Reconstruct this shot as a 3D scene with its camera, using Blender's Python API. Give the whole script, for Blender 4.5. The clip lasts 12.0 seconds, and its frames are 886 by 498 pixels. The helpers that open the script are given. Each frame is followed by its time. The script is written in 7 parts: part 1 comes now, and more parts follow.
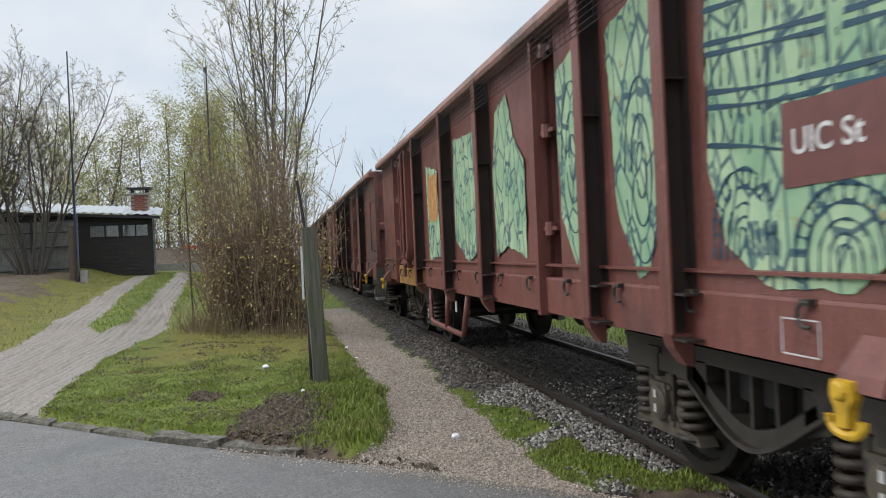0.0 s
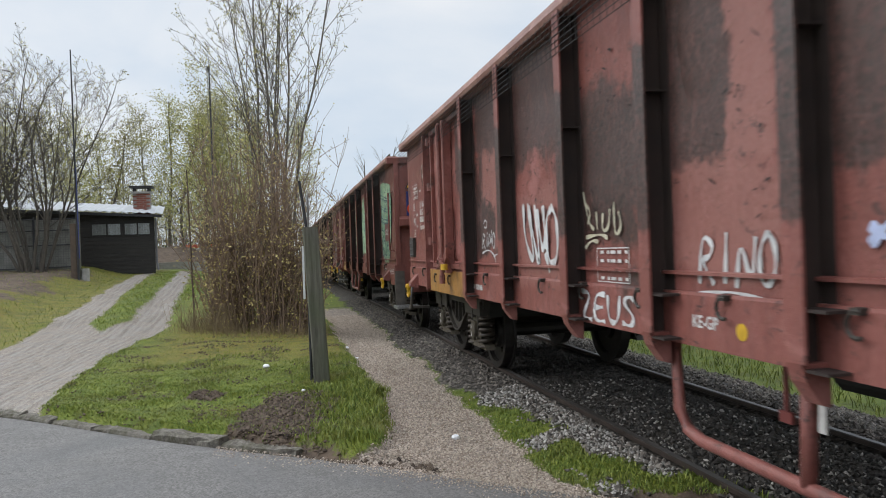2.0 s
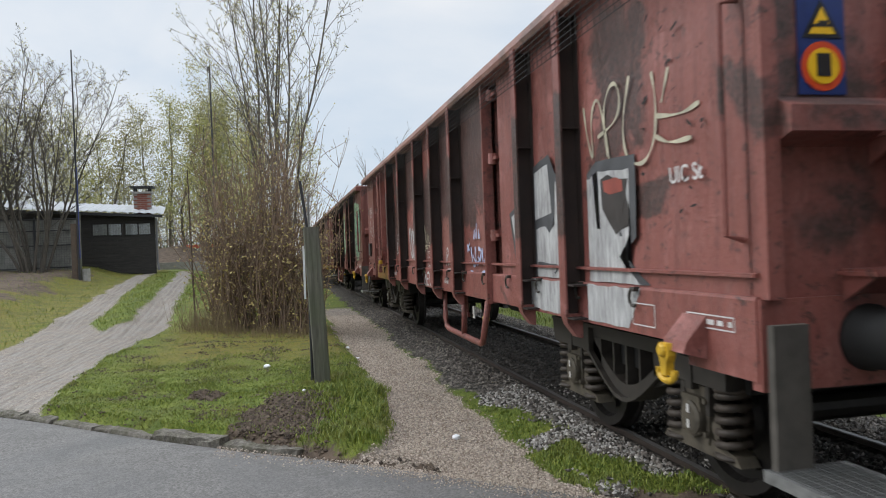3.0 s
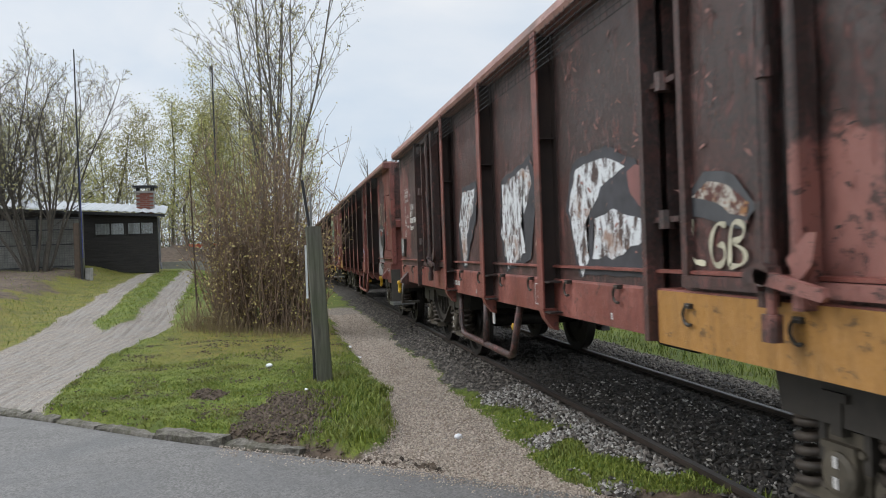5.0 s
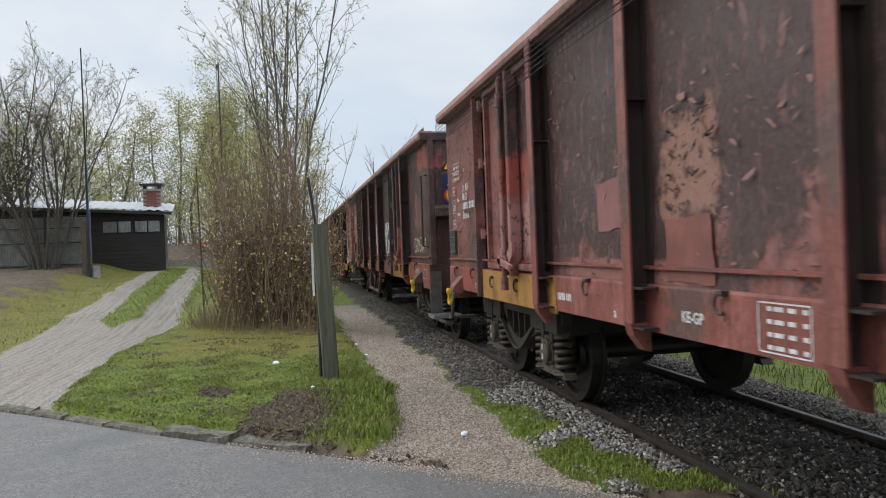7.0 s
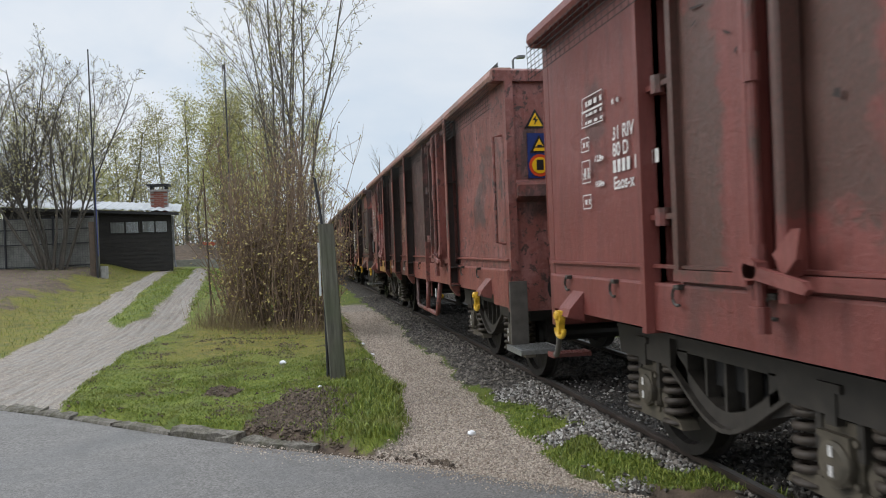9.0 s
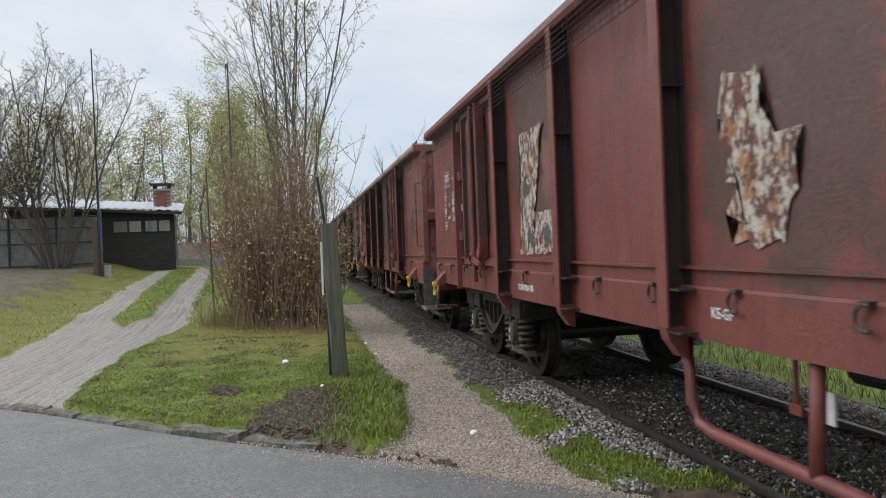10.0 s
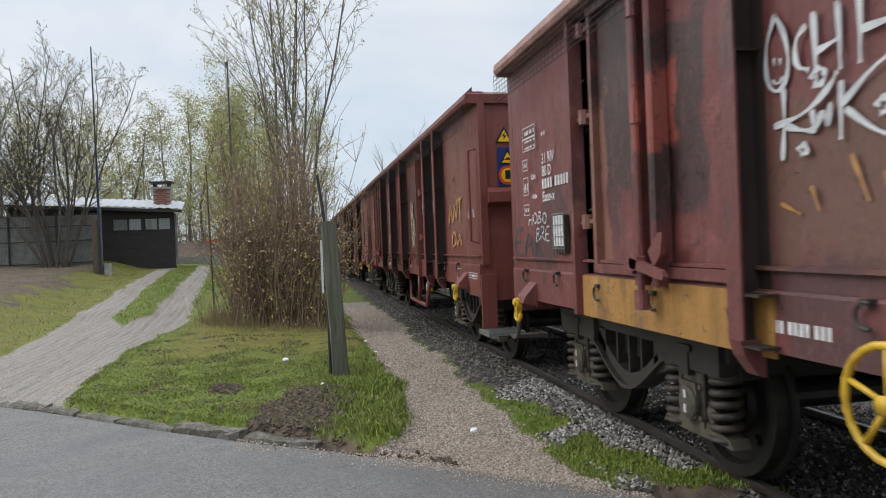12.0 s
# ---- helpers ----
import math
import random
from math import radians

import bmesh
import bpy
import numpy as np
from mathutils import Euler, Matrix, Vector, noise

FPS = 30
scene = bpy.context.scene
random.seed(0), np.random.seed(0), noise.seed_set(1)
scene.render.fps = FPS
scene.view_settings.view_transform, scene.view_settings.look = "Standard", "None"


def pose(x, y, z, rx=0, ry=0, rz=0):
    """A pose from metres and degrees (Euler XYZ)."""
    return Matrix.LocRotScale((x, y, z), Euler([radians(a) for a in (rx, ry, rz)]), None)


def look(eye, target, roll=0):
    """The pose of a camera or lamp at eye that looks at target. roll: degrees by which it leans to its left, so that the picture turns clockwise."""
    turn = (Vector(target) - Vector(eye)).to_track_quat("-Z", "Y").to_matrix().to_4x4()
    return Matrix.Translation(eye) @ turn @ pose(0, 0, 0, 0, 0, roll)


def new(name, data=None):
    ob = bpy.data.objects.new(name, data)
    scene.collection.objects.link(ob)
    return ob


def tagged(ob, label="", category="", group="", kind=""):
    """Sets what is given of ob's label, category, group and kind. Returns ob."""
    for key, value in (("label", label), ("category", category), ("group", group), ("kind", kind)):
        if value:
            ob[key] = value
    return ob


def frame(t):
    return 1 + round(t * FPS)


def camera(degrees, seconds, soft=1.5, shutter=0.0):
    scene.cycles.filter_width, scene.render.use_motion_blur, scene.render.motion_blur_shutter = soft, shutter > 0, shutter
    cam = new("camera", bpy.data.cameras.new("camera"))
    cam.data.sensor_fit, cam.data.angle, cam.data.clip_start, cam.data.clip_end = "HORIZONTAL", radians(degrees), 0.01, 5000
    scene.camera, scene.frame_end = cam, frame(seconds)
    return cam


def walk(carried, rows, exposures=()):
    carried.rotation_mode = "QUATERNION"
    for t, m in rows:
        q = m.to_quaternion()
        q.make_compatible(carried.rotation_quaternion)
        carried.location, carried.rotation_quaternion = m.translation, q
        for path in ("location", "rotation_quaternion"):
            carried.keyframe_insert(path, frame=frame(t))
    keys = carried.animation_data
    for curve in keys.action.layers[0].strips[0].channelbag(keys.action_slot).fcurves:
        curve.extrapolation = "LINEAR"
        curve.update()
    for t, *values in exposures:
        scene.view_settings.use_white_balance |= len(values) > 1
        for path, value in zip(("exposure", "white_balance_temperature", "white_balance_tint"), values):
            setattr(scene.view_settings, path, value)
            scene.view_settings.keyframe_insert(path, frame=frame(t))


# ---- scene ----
EYE = Vector((0, 0, 1.508))          # metres above the rail head


def aim(yaw, pitch, roll):
    """The camera's pose: degrees to the right of the track, upwards, and of lean."""
    a, b = radians(yaw), radians(pitch)
    way = Vector((math.sin(a) * math.cos(b), math.cos(a) * math.cos(b), math.sin(b)))
    return look(EYE, EYE + way, roll)


cam = camera(62.4, 12.0, soft=1.0, shutter=0.15)
PATH = [
    (0.0, aim(12.6, -0.08, -2.44)),
    (0.5, aim(12.62, -0.08, -2.3)),
    (1.0, aim(12.53, -0.06, -2.22)),
    (1.5, aim(12.48, -0.04, -2.08)),
    (2.0, aim(12.49, -0.01, -2.0)),
    (2.5, aim(12.48, 0.01, -2.03)),
    (3.0, aim(12.44, -0.01, -2.03)),
    (5.0, aim(12.27, -0.05, -2.0)),
    (5.5, aim(12.18, -0.14, -1.93)),
    (6.0, aim(12.06, -0.21, -2.06)),
    (6.5, aim(11.94, -0.2, -2.13)),
    (7.0, aim(11.79, -0.23, -2.08)),
    (9.0, aim(11.29, -0.26, -2.27)),
    (9.5, aim(11.12, -0.31, -2.27)),
    (10.0, aim(11.09, -0.29, -2.2)),
    (10.5, aim(11.12, -0.27, -2.2)),
    (11.0, aim(11.12, -0.33, -2.27)),
    (11.5, aim(11.08, -0.4, -2.26)),
    (12.0, aim(11.08, -0.45, -2.23)),
]
walk(cam, PATH)

# ---- light: an overcast spring day ----
world = bpy.data.worlds.new("overcast")
scene.world = world
world.use_nodes = True
wn, wl = world.node_tree.nodes, world.node_tree.links
wn.clear()


def wnode(kind, **inputs):
    n = wn.new(kind)
    for key, value in inputs.items():
        n.inputs[key.replace("_", " ")].default_value = value
    return n


SUN_ELEVATION, SUN_ROTATION = radians(38), radians(295)
w_sky = wnode("ShaderNodeTexSky")
w_sky.sky_type, w_sky.sun_disc = "NISHITA", False
w_sky.sun_elevation, w_sky.sun_rotation = SUN_ELEVATION, SUN_ROTATION
w_clear = wnode("ShaderNodeBackground", Strength=0.08)
w_coord = wnode("ShaderNodeTexCoord")
w_split = wnode("ShaderNodeSeparateXYZ")
w_rise = wnode("ShaderNodeMapRange", From_Min=0.33, From_Max=1.0, To_Min=0.93, To_Max=3.0)
w_stretch = wnode("ShaderNodeMapping", Scale=(1.0, 1.0, 2.4), Location=(0.4, 0.1, 0.35))
w_noise = wnode("ShaderNodeTexNoise", Scale=2.3, Detail=7.0, Roughness=0.52, Distortion=0.3)
w_tone = wnode("ShaderNodeMapRange", From_Min=0.36, From_Max=0.66)
w_mix = wnode("ShaderNodeMix")
w_mix.data_type = "RGBA"
w_mix.inputs["A"].default_value = (0.72, 0.83, 0.96, 1)
w_mix.inputs["B"].default_value = (0.99, 1.02, 1.06, 1)
w_cloud = wnode("ShaderNodeBackground")
w_sum = wnode("ShaderNodeMixShader", Fac=0.88)
w_out = wnode("ShaderNodeOutputWorld")
for a, b in (
    (w_coord.outputs["Generated"], w_split.inputs[0]), (w_split.outputs["Z"], w_rise.inputs["Value"]),
    (w_coord.outputs["Generated"], w_stretch.inputs["Vector"]), (w_stretch.outputs[0], w_noise.inputs["Vector"]),
    (w_noise.outputs["Fac"], w_tone.inputs["Value"]), (w_tone.outputs[0], w_mix.inputs["Factor"]),
    (w_mix.outputs["Result"], w_cloud.inputs["Color"]), (w_rise.outputs[0], w_cloud.inputs["Strength"]),
    (w_sky.outputs[0], w_clear.inputs["Color"]), (w_clear.outputs[0], w_sum.inputs[1]),
    (w_cloud.outputs[0], w_sum.inputs[2]), (w_sum.outputs[0], w_out.inputs[0]),
):
    wl.new(a, b)

sun = new("sun", bpy.data.lights.new("sun", "SUN"))
sun.data.energy, sun.data.angle, sun.data.color = 1.2, radians(30), (1.0, 0.99, 0.97)
sun.matrix_world = look((-30, 26, 22), (0, 12, 0))
scene.view_settings.exposure = 0.0

# ---- building helpers ----
class Shape:
    """Collects boxes, prisms, tubes and turned forms into one mesh."""

    def __init__(self):
        self.v, self.f = [], []

    def add(self, verts, faces):
        n = len(self.v)
        self.v += [tuple(p) for p in verts]
        self.f += [tuple(i + n for i in q) for q in faces]
        return self

    def box(self, x0, x1, y0, y1, z0, z1, b=0.0):
        """A box, its edges along z chamfered by b."""
        if b <= 0:
            return self.prism([(x0, y0), (x1, y0), (x1, y1), (x0, y1)], z0, z1)
        p = [(x0 + b, y0), (x1 - b, y0), (x1, y0 + b), (x1, y1 - b), (x1 - b, y1), (x0 + b, y1), (x0, y1 - b), (x0, y0 + b)]
        return self.prism(p, z0, z1)

    def prism(self, poly, a, b, axis="z"):
        """A polygon drawn out from a to b along an axis: z takes (x, y), x takes (y, z), y takes (x, z)."""
        n = len(poly)
        def at(p, h):
            return {"z": (p[0], p[1], h), "x": (h, p[0], p[1]), "y": (p[0], h, p[1])}[axis]
        verts = [at(p, a) for p in poly] + [at(p, b) for p in poly]
        faces = [tuple(range(n))[::-1], tuple(range(n, 2 * n))]
        faces += [(i, (i + 1) % n, n + (i + 1) % n, n + i) for i in range(n)]
        return self.add(verts, faces)

    def tube(self, path, r, sides=8, closed=False, taper=None):
        path = [Vector(p) for p in path]
        m, verts, faces = len(path), [], []
        up = Vector((0.13, 0.27, 0.95))
        for i, p in enumerate(path):
            a, b = path[(i - 1) % m if closed else max(i - 1, 0)], path[(i + 1) % m if closed else min(i + 1, m - 1)]
            t = (b - a).normalized()
            u = t.cross(up)
            if u.length < 0.05:
                u = t.cross(Vector((1, 0, 0)))
            u.normalize()
            w = t.cross(u)
            q = r if taper is None else r + (taper - r) * i / (m - 1)
            for k in range(sides):
                c = 2 * math.pi * k / sides
                verts.append(p + u * (q * math.cos(c)) + w * (q * math.sin(c)))
        for i in range(m if closed else m - 1):
            j = (i + 1) % m
            for k in range(sides):
                l = (k + 1) % sides
                faces.append((i * sides + k, i * sides + l, j * sides + l, j * sides + k))
        if not closed:
            faces += [tuple(range(sides))[::-1], tuple(range((m - 1) * sides, m * sides))]
        return self.add(verts, faces)

    def lathe(self, profile, centre, axis="x", sides=24):
        """Turns (along, radius) pairs round an axis through centre."""
        cx, cy, cz = centre
        verts, faces, m = [], [], len(profile)
        for a, r in profile:
            for k in range(sides):
                c, s = r * math.cos(2 * math.pi * k / sides), r * math.sin(2 * math.pi * k / sides)
                verts.append({"x": (cx + a, cy + c, cz + s), "y": (cx + s, cy + a, cz + c), "z": (cx + c, cy + s, cz + a)}[axis])
        for i in range(m - 1):
            for k in range(sides):
                l = (k + 1) % sides
                faces.append((i * sides + k, i * sides + l, (i + 1) * sides + l, (i + 1) * sides + k))
        faces += [tuple(range(sides))[::-1], tuple(range((m - 1) * sides, m * sides))]
        return self.add(verts, faces)

    def mesh(self, name, material, smooth=False):
        me = bpy.data.meshes.new(name)
        me.from_pydata(self.v, [], self.f)
        me.materials.append(material)
        bm = bmesh.new()
        bm.from_mesh(me)
        bmesh.ops.recalc_face_normals(bm, faces=bm.faces)
        bm.to_mesh(me)
        bm.free()
        if smooth:
            for p in me.polygons:
                p.use_smooth = True
        return me


def part(name, shape, material, parent, label="", smooth=False):
    """One mesh object under a thing or a part; shape is a Shape or a ready mesh."""
    ob = new(name, shape.mesh(name, material, smooth) if isinstance(shape, Shape) else shape)
    ob.parent = parent
    return tagged(ob, label)


def thing(name, shape, material, label, category, group="", kind="", smooth=False):
    ob = new(name, shape.mesh(name, material, smooth) if isinstance(shape, Shape) else shape)
    return tagged(ob, label, category, group, kind)


def letters(text, size, y, z, x, flip, material, parent, name="lettering", shear=0.0, bold=0.0):
    """Painted lettering on a wagon's side: built-in font, reading towards -y on the side at -x."""
    cu = bpy.data.curves.new(name, "FONT")
    cu.body, cu.size, cu.shear, cu.offset = text, size, shear, bold
    cu.space_line = 0.82
    tmp = bpy.data.objects.new(name, cu)
    me = bpy.data.meshes.new_from_object(tmp)
    bpy.data.objects.remove(tmp)
    for v in me.vertices:
        a, b = v.co.x, v.co.y
        v.co = (x, y - a * 0.95, z + b) if not flip else (x + a, y, z + b)
    me.materials.clear()
    me.materials.append(material)
    return part(name, me, material, parent)


# ---- materials ----
class Mat:
    """A node material with short ways to noise, ramps and mixes."""

    def __init__(self, name, coords="Object", seed=(0, 0, 0)):
        self.m = bpy.data.materials.new(name)
        self.m.use_nodes = True
        self.t = self.m.node_tree
        self.bsdf = self.t.nodes["Principled BSDF"]
        co = self.t.nodes.new("ShaderNodeTexCoord")
        mp = self.t.nodes.new("ShaderNodeMapping")
        mp.inputs["Location"].default_value = seed
        self.link(co.outputs[coords], mp.inputs["Vector"])
        self.co = mp.outputs[0]

    def link(self, a, b):
        self.t.links.new(a, b)

    def put(self, value, socket):
        if hasattr(value, "links"):
            self.link(value, socket)
        else:
            socket.default_value = (*value, 1) if isinstance(value, tuple) and len(value) == 3 and socket.type == "RGBA" else value

    def stretch(self, scale):
        mp = self.t.nodes.new("ShaderNodeMapping")
        mp.inputs["Scale"].default_value = scale
        self.link(self.co, mp.inputs["Vector"])
        return mp.outputs[0]

    def noise(self, scale, detail=5, rough=0.55, co=None, distort=0.0):
        n = self.t.nodes.new("ShaderNodeTexNoise")
        n.inputs["Scale"].default_value, n.inputs["Detail"].default_value = scale, detail
        n.inputs["Roughness"].default_value, n.inputs["Distortion"].default_value = rough, distort
        self.link(co or self.co, n.inputs["Vector"])
        return n.outputs["Fac"]

    def cells(self, scale, co=None, out="Distance", feature="F1"):
        n = self.t.nodes.new("ShaderNodeTexVoronoi")
        n.feature = feature
        n.inputs["Scale"].default_value = scale
        self.link(co or self.co, n.inputs["Vector"])
        return n.outputs[out]

    def wave(self, scale, distort, co=None, detail=2, kind="BANDS"):
        n = self.t.nodes.new("ShaderNodeTexWave")
        n.wave_type = kind
        n.inputs["Scale"].default_value, n.inputs["Distortion"].default_value = scale, distort
        n.inputs["Detail"].default_value = detail
        self.link(co or self.co, n.inputs["Vector"])
        return n.outputs["Fac"]

    def range(self, fac, a, b, c=0.0, d=1.0):
        n = self.t.nodes.new("ShaderNodeMapRange")
        self.put(fac, n.inputs["Value"])
        for key, value in (("From Min", a), ("From Max", b), ("To Min", c), ("To Max", d)):
            n.inputs[key].default_value = value
        return n.outputs[0]

    def math(self, op, a, b):
        n = self.t.nodes.new("ShaderNodeMath")
        n.operation = op
        self.put(a, n.inputs[0])
        self.put(b, n.inputs[1])
        return n.outputs[0]

    def mix(self, fac, a, b, blend="MIX"):
        n = self.t.nodes.new("ShaderNodeMix")
        n.data_type, n.blend_type = "RGBA", blend
        self.put(fac, n.inputs["Factor"])
        self.put(a, n.inputs["A"])
        self.put(b, n.inputs["B"])
        return n.outputs["Result"]

    def field(self, y, z, ry, rz, rag, soft=0.12):
        """1 inside a ragged-edged field of paint round (y, z) on a wagon's side."""
        if not hasattr(self, "raw"):
            split = self.t.nodes.new("ShaderNodeSeparateXYZ")
            co = self.t.nodes.new("ShaderNodeTexCoord")
            self.link(co.outputs["Object"], split.inputs[0])
            self.raw = split.outputs
        a = self.math("ABSOLUTE", self.math("DIVIDE", self.math("SUBTRACT", self.raw["Y"], y), ry), 0)
        b = self.math("ABSOLUTE", self.math("DIVIDE", self.math("SUBTRACT", self.raw["Z"], z), rz), 0)
        d = self.math("ADD", self.math("MAXIMUM", a, b), rag)
        return self.range(d, 1 - soft, 1 + soft, 1, 0)

    def random(self):
        return self.t.nodes.new("ShaderNodeObjectInfo").outputs["Random"]

    def island(self):
        return self.t.nodes.new("ShaderNodeNewGeometry").outputs["Random Per Island"]

    def attribute(self, name):
        n = self.t.nodes.new("ShaderNodeAttribute")
        n.attribute_name = name
        return n.outputs["Fac"]

    def done(self, color, rough=0.7, metal=0.0, bump=None, depth=0.01, strength=0.5, spec=0.5):
        self.put(color, self.bsdf.inputs["Base Color"])
        self.put(rough, self.bsdf.inputs["Roughness"])
        self.put(metal, self.bsdf.inputs["Metallic"])
        self.bsdf.inputs["Specular IOR Level"].default_value = spec
        if bump is not None:
            n = self.t.nodes.new("ShaderNodeBump")
            n.inputs["Distance"].default_value, n.inputs["Strength"].default_value = depth, strength
            self.link(bump, n.inputs["Height"])
            self.link(n.outputs[0], self.bsdf.inputs["Normal"])
        return self.m


def plain(name, color, rough=0.6, metal=0.0, vary=0.35, scale=14.0):
    """A dull surface with grain and soiling at two scales."""
    m = Mat(name)
    a, b = m.noise(scale, 6), m.noise(scale * 0.12, 4)
    dark = tuple(c * (1 - vary) for c in color)
    light = tuple(min(1, c * (1 + vary * 0.6)) for c in color)
    col = m.mix(m.range(a, 0.3, 0.7), dark, light)
    col = m.mix(m.range(b, 0.4, 0.75, 0, 0.5), col, dark)
    return m.done(col, m.range(a, 0.2, 0.8, max(0.05, rough - 0.12), rough + 0.12), metal, a, 0.004, 0.4)


def wagon_paint(name, base, soot, faded, soot_from=0.55, faded_from=0.55, seed=0, rust=0.6, flake=0.3, fields=()):
    """Red-brown wagon paint with patches of soot, faded paint, streaks, flakes and chips."""
    m = Mat(name, seed=(seed * 7.3, seed * 3.1, seed * 5.7))
    base, faded = (base[0] * 1.03, base[1] * 0.9, base[2] * 0.87), (faded[0] * 1.03, faded[1] * 0.9, faded[2] * 0.87)
    big = m.noise(0.85, 7, 0.55, distort=0.5)
    mid = m.noise(2.1, 8, 0.66, distort=0.3)
    fine = m.noise(42, 5)
    chip = m.noise(6.5, 10, 0.78, m.stretch((2.0, 1.5, 1.9)), 0.4)
    pit = m.noise(30, 4, 0.6)
    streak = m.noise(2.6, 8, 0.66, m.stretch((3.0, 4.5, 0.3)))
    flakes = m.noise(5.5, 9, 0.75, m.stretch((2.0, 2.4, 0.9)), 0.6)
    tint = m.random()
    col = m.mix(m.range(tint, 0, 1, 0.0, 0.45), base, tuple(c * 0.66 for c in base))
    col = m.mix(m.range(mid, faded_from, faded_from + 0.06, 0, 0.8), col, faded)
    col = m.mix(m.range(streak, 0.46, 0.66, 0, 0.6), col, tuple(c * 0.45 for c in base))
    col = m.mix(m.range(m.math("ADD", big, m.math("MULTIPLY", mid, 0.15)), soot_from + 0.07, soot_from + 0.12, 0, 0.92), col, soot)
    rag = m.math("ADD", m.range(mid, 0.25, 0.75, -0.55, 0.55), m.range(chip, 0.3, 0.7, -0.2, 0.2))
    for y, z, ry, rz, shade in fields:
        col = m.mix(m.math("MULTIPLY", m.field(y, z, ry, rz, rag), 0.93), col, shade)
    col = m.mix(m.range(flakes, 0.55, 0.59, 0, flake), col, tuple(c * 1.15 for c in faded))
    col = m.mix(m.range(chip, 0.66 - 0.11 * rust, 0.68 - 0.11 * rust, 0, min(0.9, rust)), col, (0.026, 0.018, 0.015))
    col = m.mix(m.range(pit, 0.66, 0.7, 0, rust), col, (0.13, 0.055, 0.025))
    col = m.mix(m.range(fine, 0.35, 0.8, 0, 0.22), col, tuple(c * 1.4 for c in faded))
    high = m.math("ADD", m.math("ADD", chip, m.math("MULTIPLY", fine, 0.3)), m.math("MULTIPLY", m.range(flakes, 0.53, 0.6), flake))
    return m.done(col, m.range(mid, 0.3, 0.7, 0.36, 0.58), 0, high, 0.008, 0.65, 0.5)


RED = (0.165, 0.04, 0.033)
PINK = (0.27, 0.092, 0.078)
SOOT = (0.027, 0.021, 0.0175)
ROSE = (0.26, 0.108, 0.088)
BRIGHT = (0.3, 0.07, 0.05)
BARE = (0.06, 0.034, 0.025)
paint_a = wagon_paint("oxide_red_paint", (0.165, 0.062, 0.05), (0.085, 0.036, 0.031), (0.23, 0.096, 0.078), 0.6, 0.58, 1, 0.5, 0.15)
paint_b = wagon_paint("patched_red_and_soot_paint", (0.225, 0.082, 0.067), SOOT, (0.31, 0.14, 0.125), 0.62, 0.57, 2, 0.75, 0.15,
    [(3.55, 2.65, 0.42, 0.5, SOOT), (4.8, 2.75, 0.22, 0.55, SOOT), (2.72, 1.75, 0.6, 0.3, SOOT), (-2.4, 2.5, 0.62, 0.68, SOOT), (-1.05, 2.55, 0.36, 0.75, SOOT), (-1.45, 2.2, 0.16, 0.4, ROSE), (0.0, 2.1, 0.5, 0.4, SOOT), (1.3, 2.65, 0.6, 0.5, SOOT), (2.6, 2.35, 0.5, 0.7, SOOT), (2.65, 2.2, 0.3, 0.26, ROSE), (0.0, 1.95, 0.42, 0.4, SOOT), (-5.9, 1.75, 0.5, 0.1, SOOT), (2.2, 1.75, 0.3, 0.25, ROSE), (1.2, 1.6, 0.6, 0.35, ROSE), (-2.7, 1.65, 0.22, 0.2, ROSE), (-1.2, 1.6, 0.5, 0.25, ROSE), (-5.85, 2.5, 0.35, 0.5, SOOT), (4.6, 2.0, 0.35, 0.7, ROSE)])
paint_c = wagon_paint("flaking_dark_paint", (0.055, 0.034, 0.03), (0.03, 0.025, 0.023), (0.19, 0.075, 0.064), 0.46, 0.62, 3, 0.9, 0.4,
    [(-5.2, 2.1, 0.12, 0.25, ROSE), (-5.9, 2.85, 0.4, 0.15, BRIGHT), (-5.45, 2.05, 0.25, 0.2, (0.12, 0.06, 0.045)), (-3.9, 1.55, 0.2, 0.3, ROSE), (6.0, 2.1, 0.4, 0.7, (0.17, 0.06, 0.05))])
paint_d = wagon_paint("weathered_rose_paint", (0.2, 0.072, 0.058), (0.055, 0.036, 0.032), (0.26, 0.125, 0.115), 0.55, 0.55, 4, 1.0, 0.35,
    [(2.0, 2.35, 0.95, 0.95, SOOT), (0.25, 2.35, 0.95, 0.95, SOOT), (-1.2, 2.3, 0.8, 0.9, SOOT), (-2.6, 2.2, 0.6, 0.7, SOOT), (3.35, 2.5, 0.3, 0.35, SOOT), (3.35, 2.1, 0.3, 0.18, BRIGHT), (3.35, 1.62, 0.32, 0.3, (0.36, 0.18, 0.165)), (0.65, 1.92, 0.24, 0.26, (0.28, 0.145, 0.1)), (-0.33, 1.6, 0.12, 0.15, ROSE), (1.5, 1.32, 0.7, 0.06, ROSE)])
paint_e = wagon_paint("fresh_oxide_paint", (0.165, 0.047, 0.039), (0.075, 0.03, 0.025), (0.19, 0.066, 0.055), 0.62, 0.6, 5, 0.3, 0.08,
    [(1.7, 2.4, 0.6, 0.6, BARE), (1.35, 2.12, 0.16, 0.25, (0.17, 0.065, 0.055)), (-1.6, 2.1, 0.55, 0.65, BARE), (4.2, 2.0, 0.25, 0.8, BARE), (3.2, 2.1, 0.25, 0.6, BARE), (-5.1, 2.3, 0.5, 0.75, (0.175, 0.078, 0.054))])
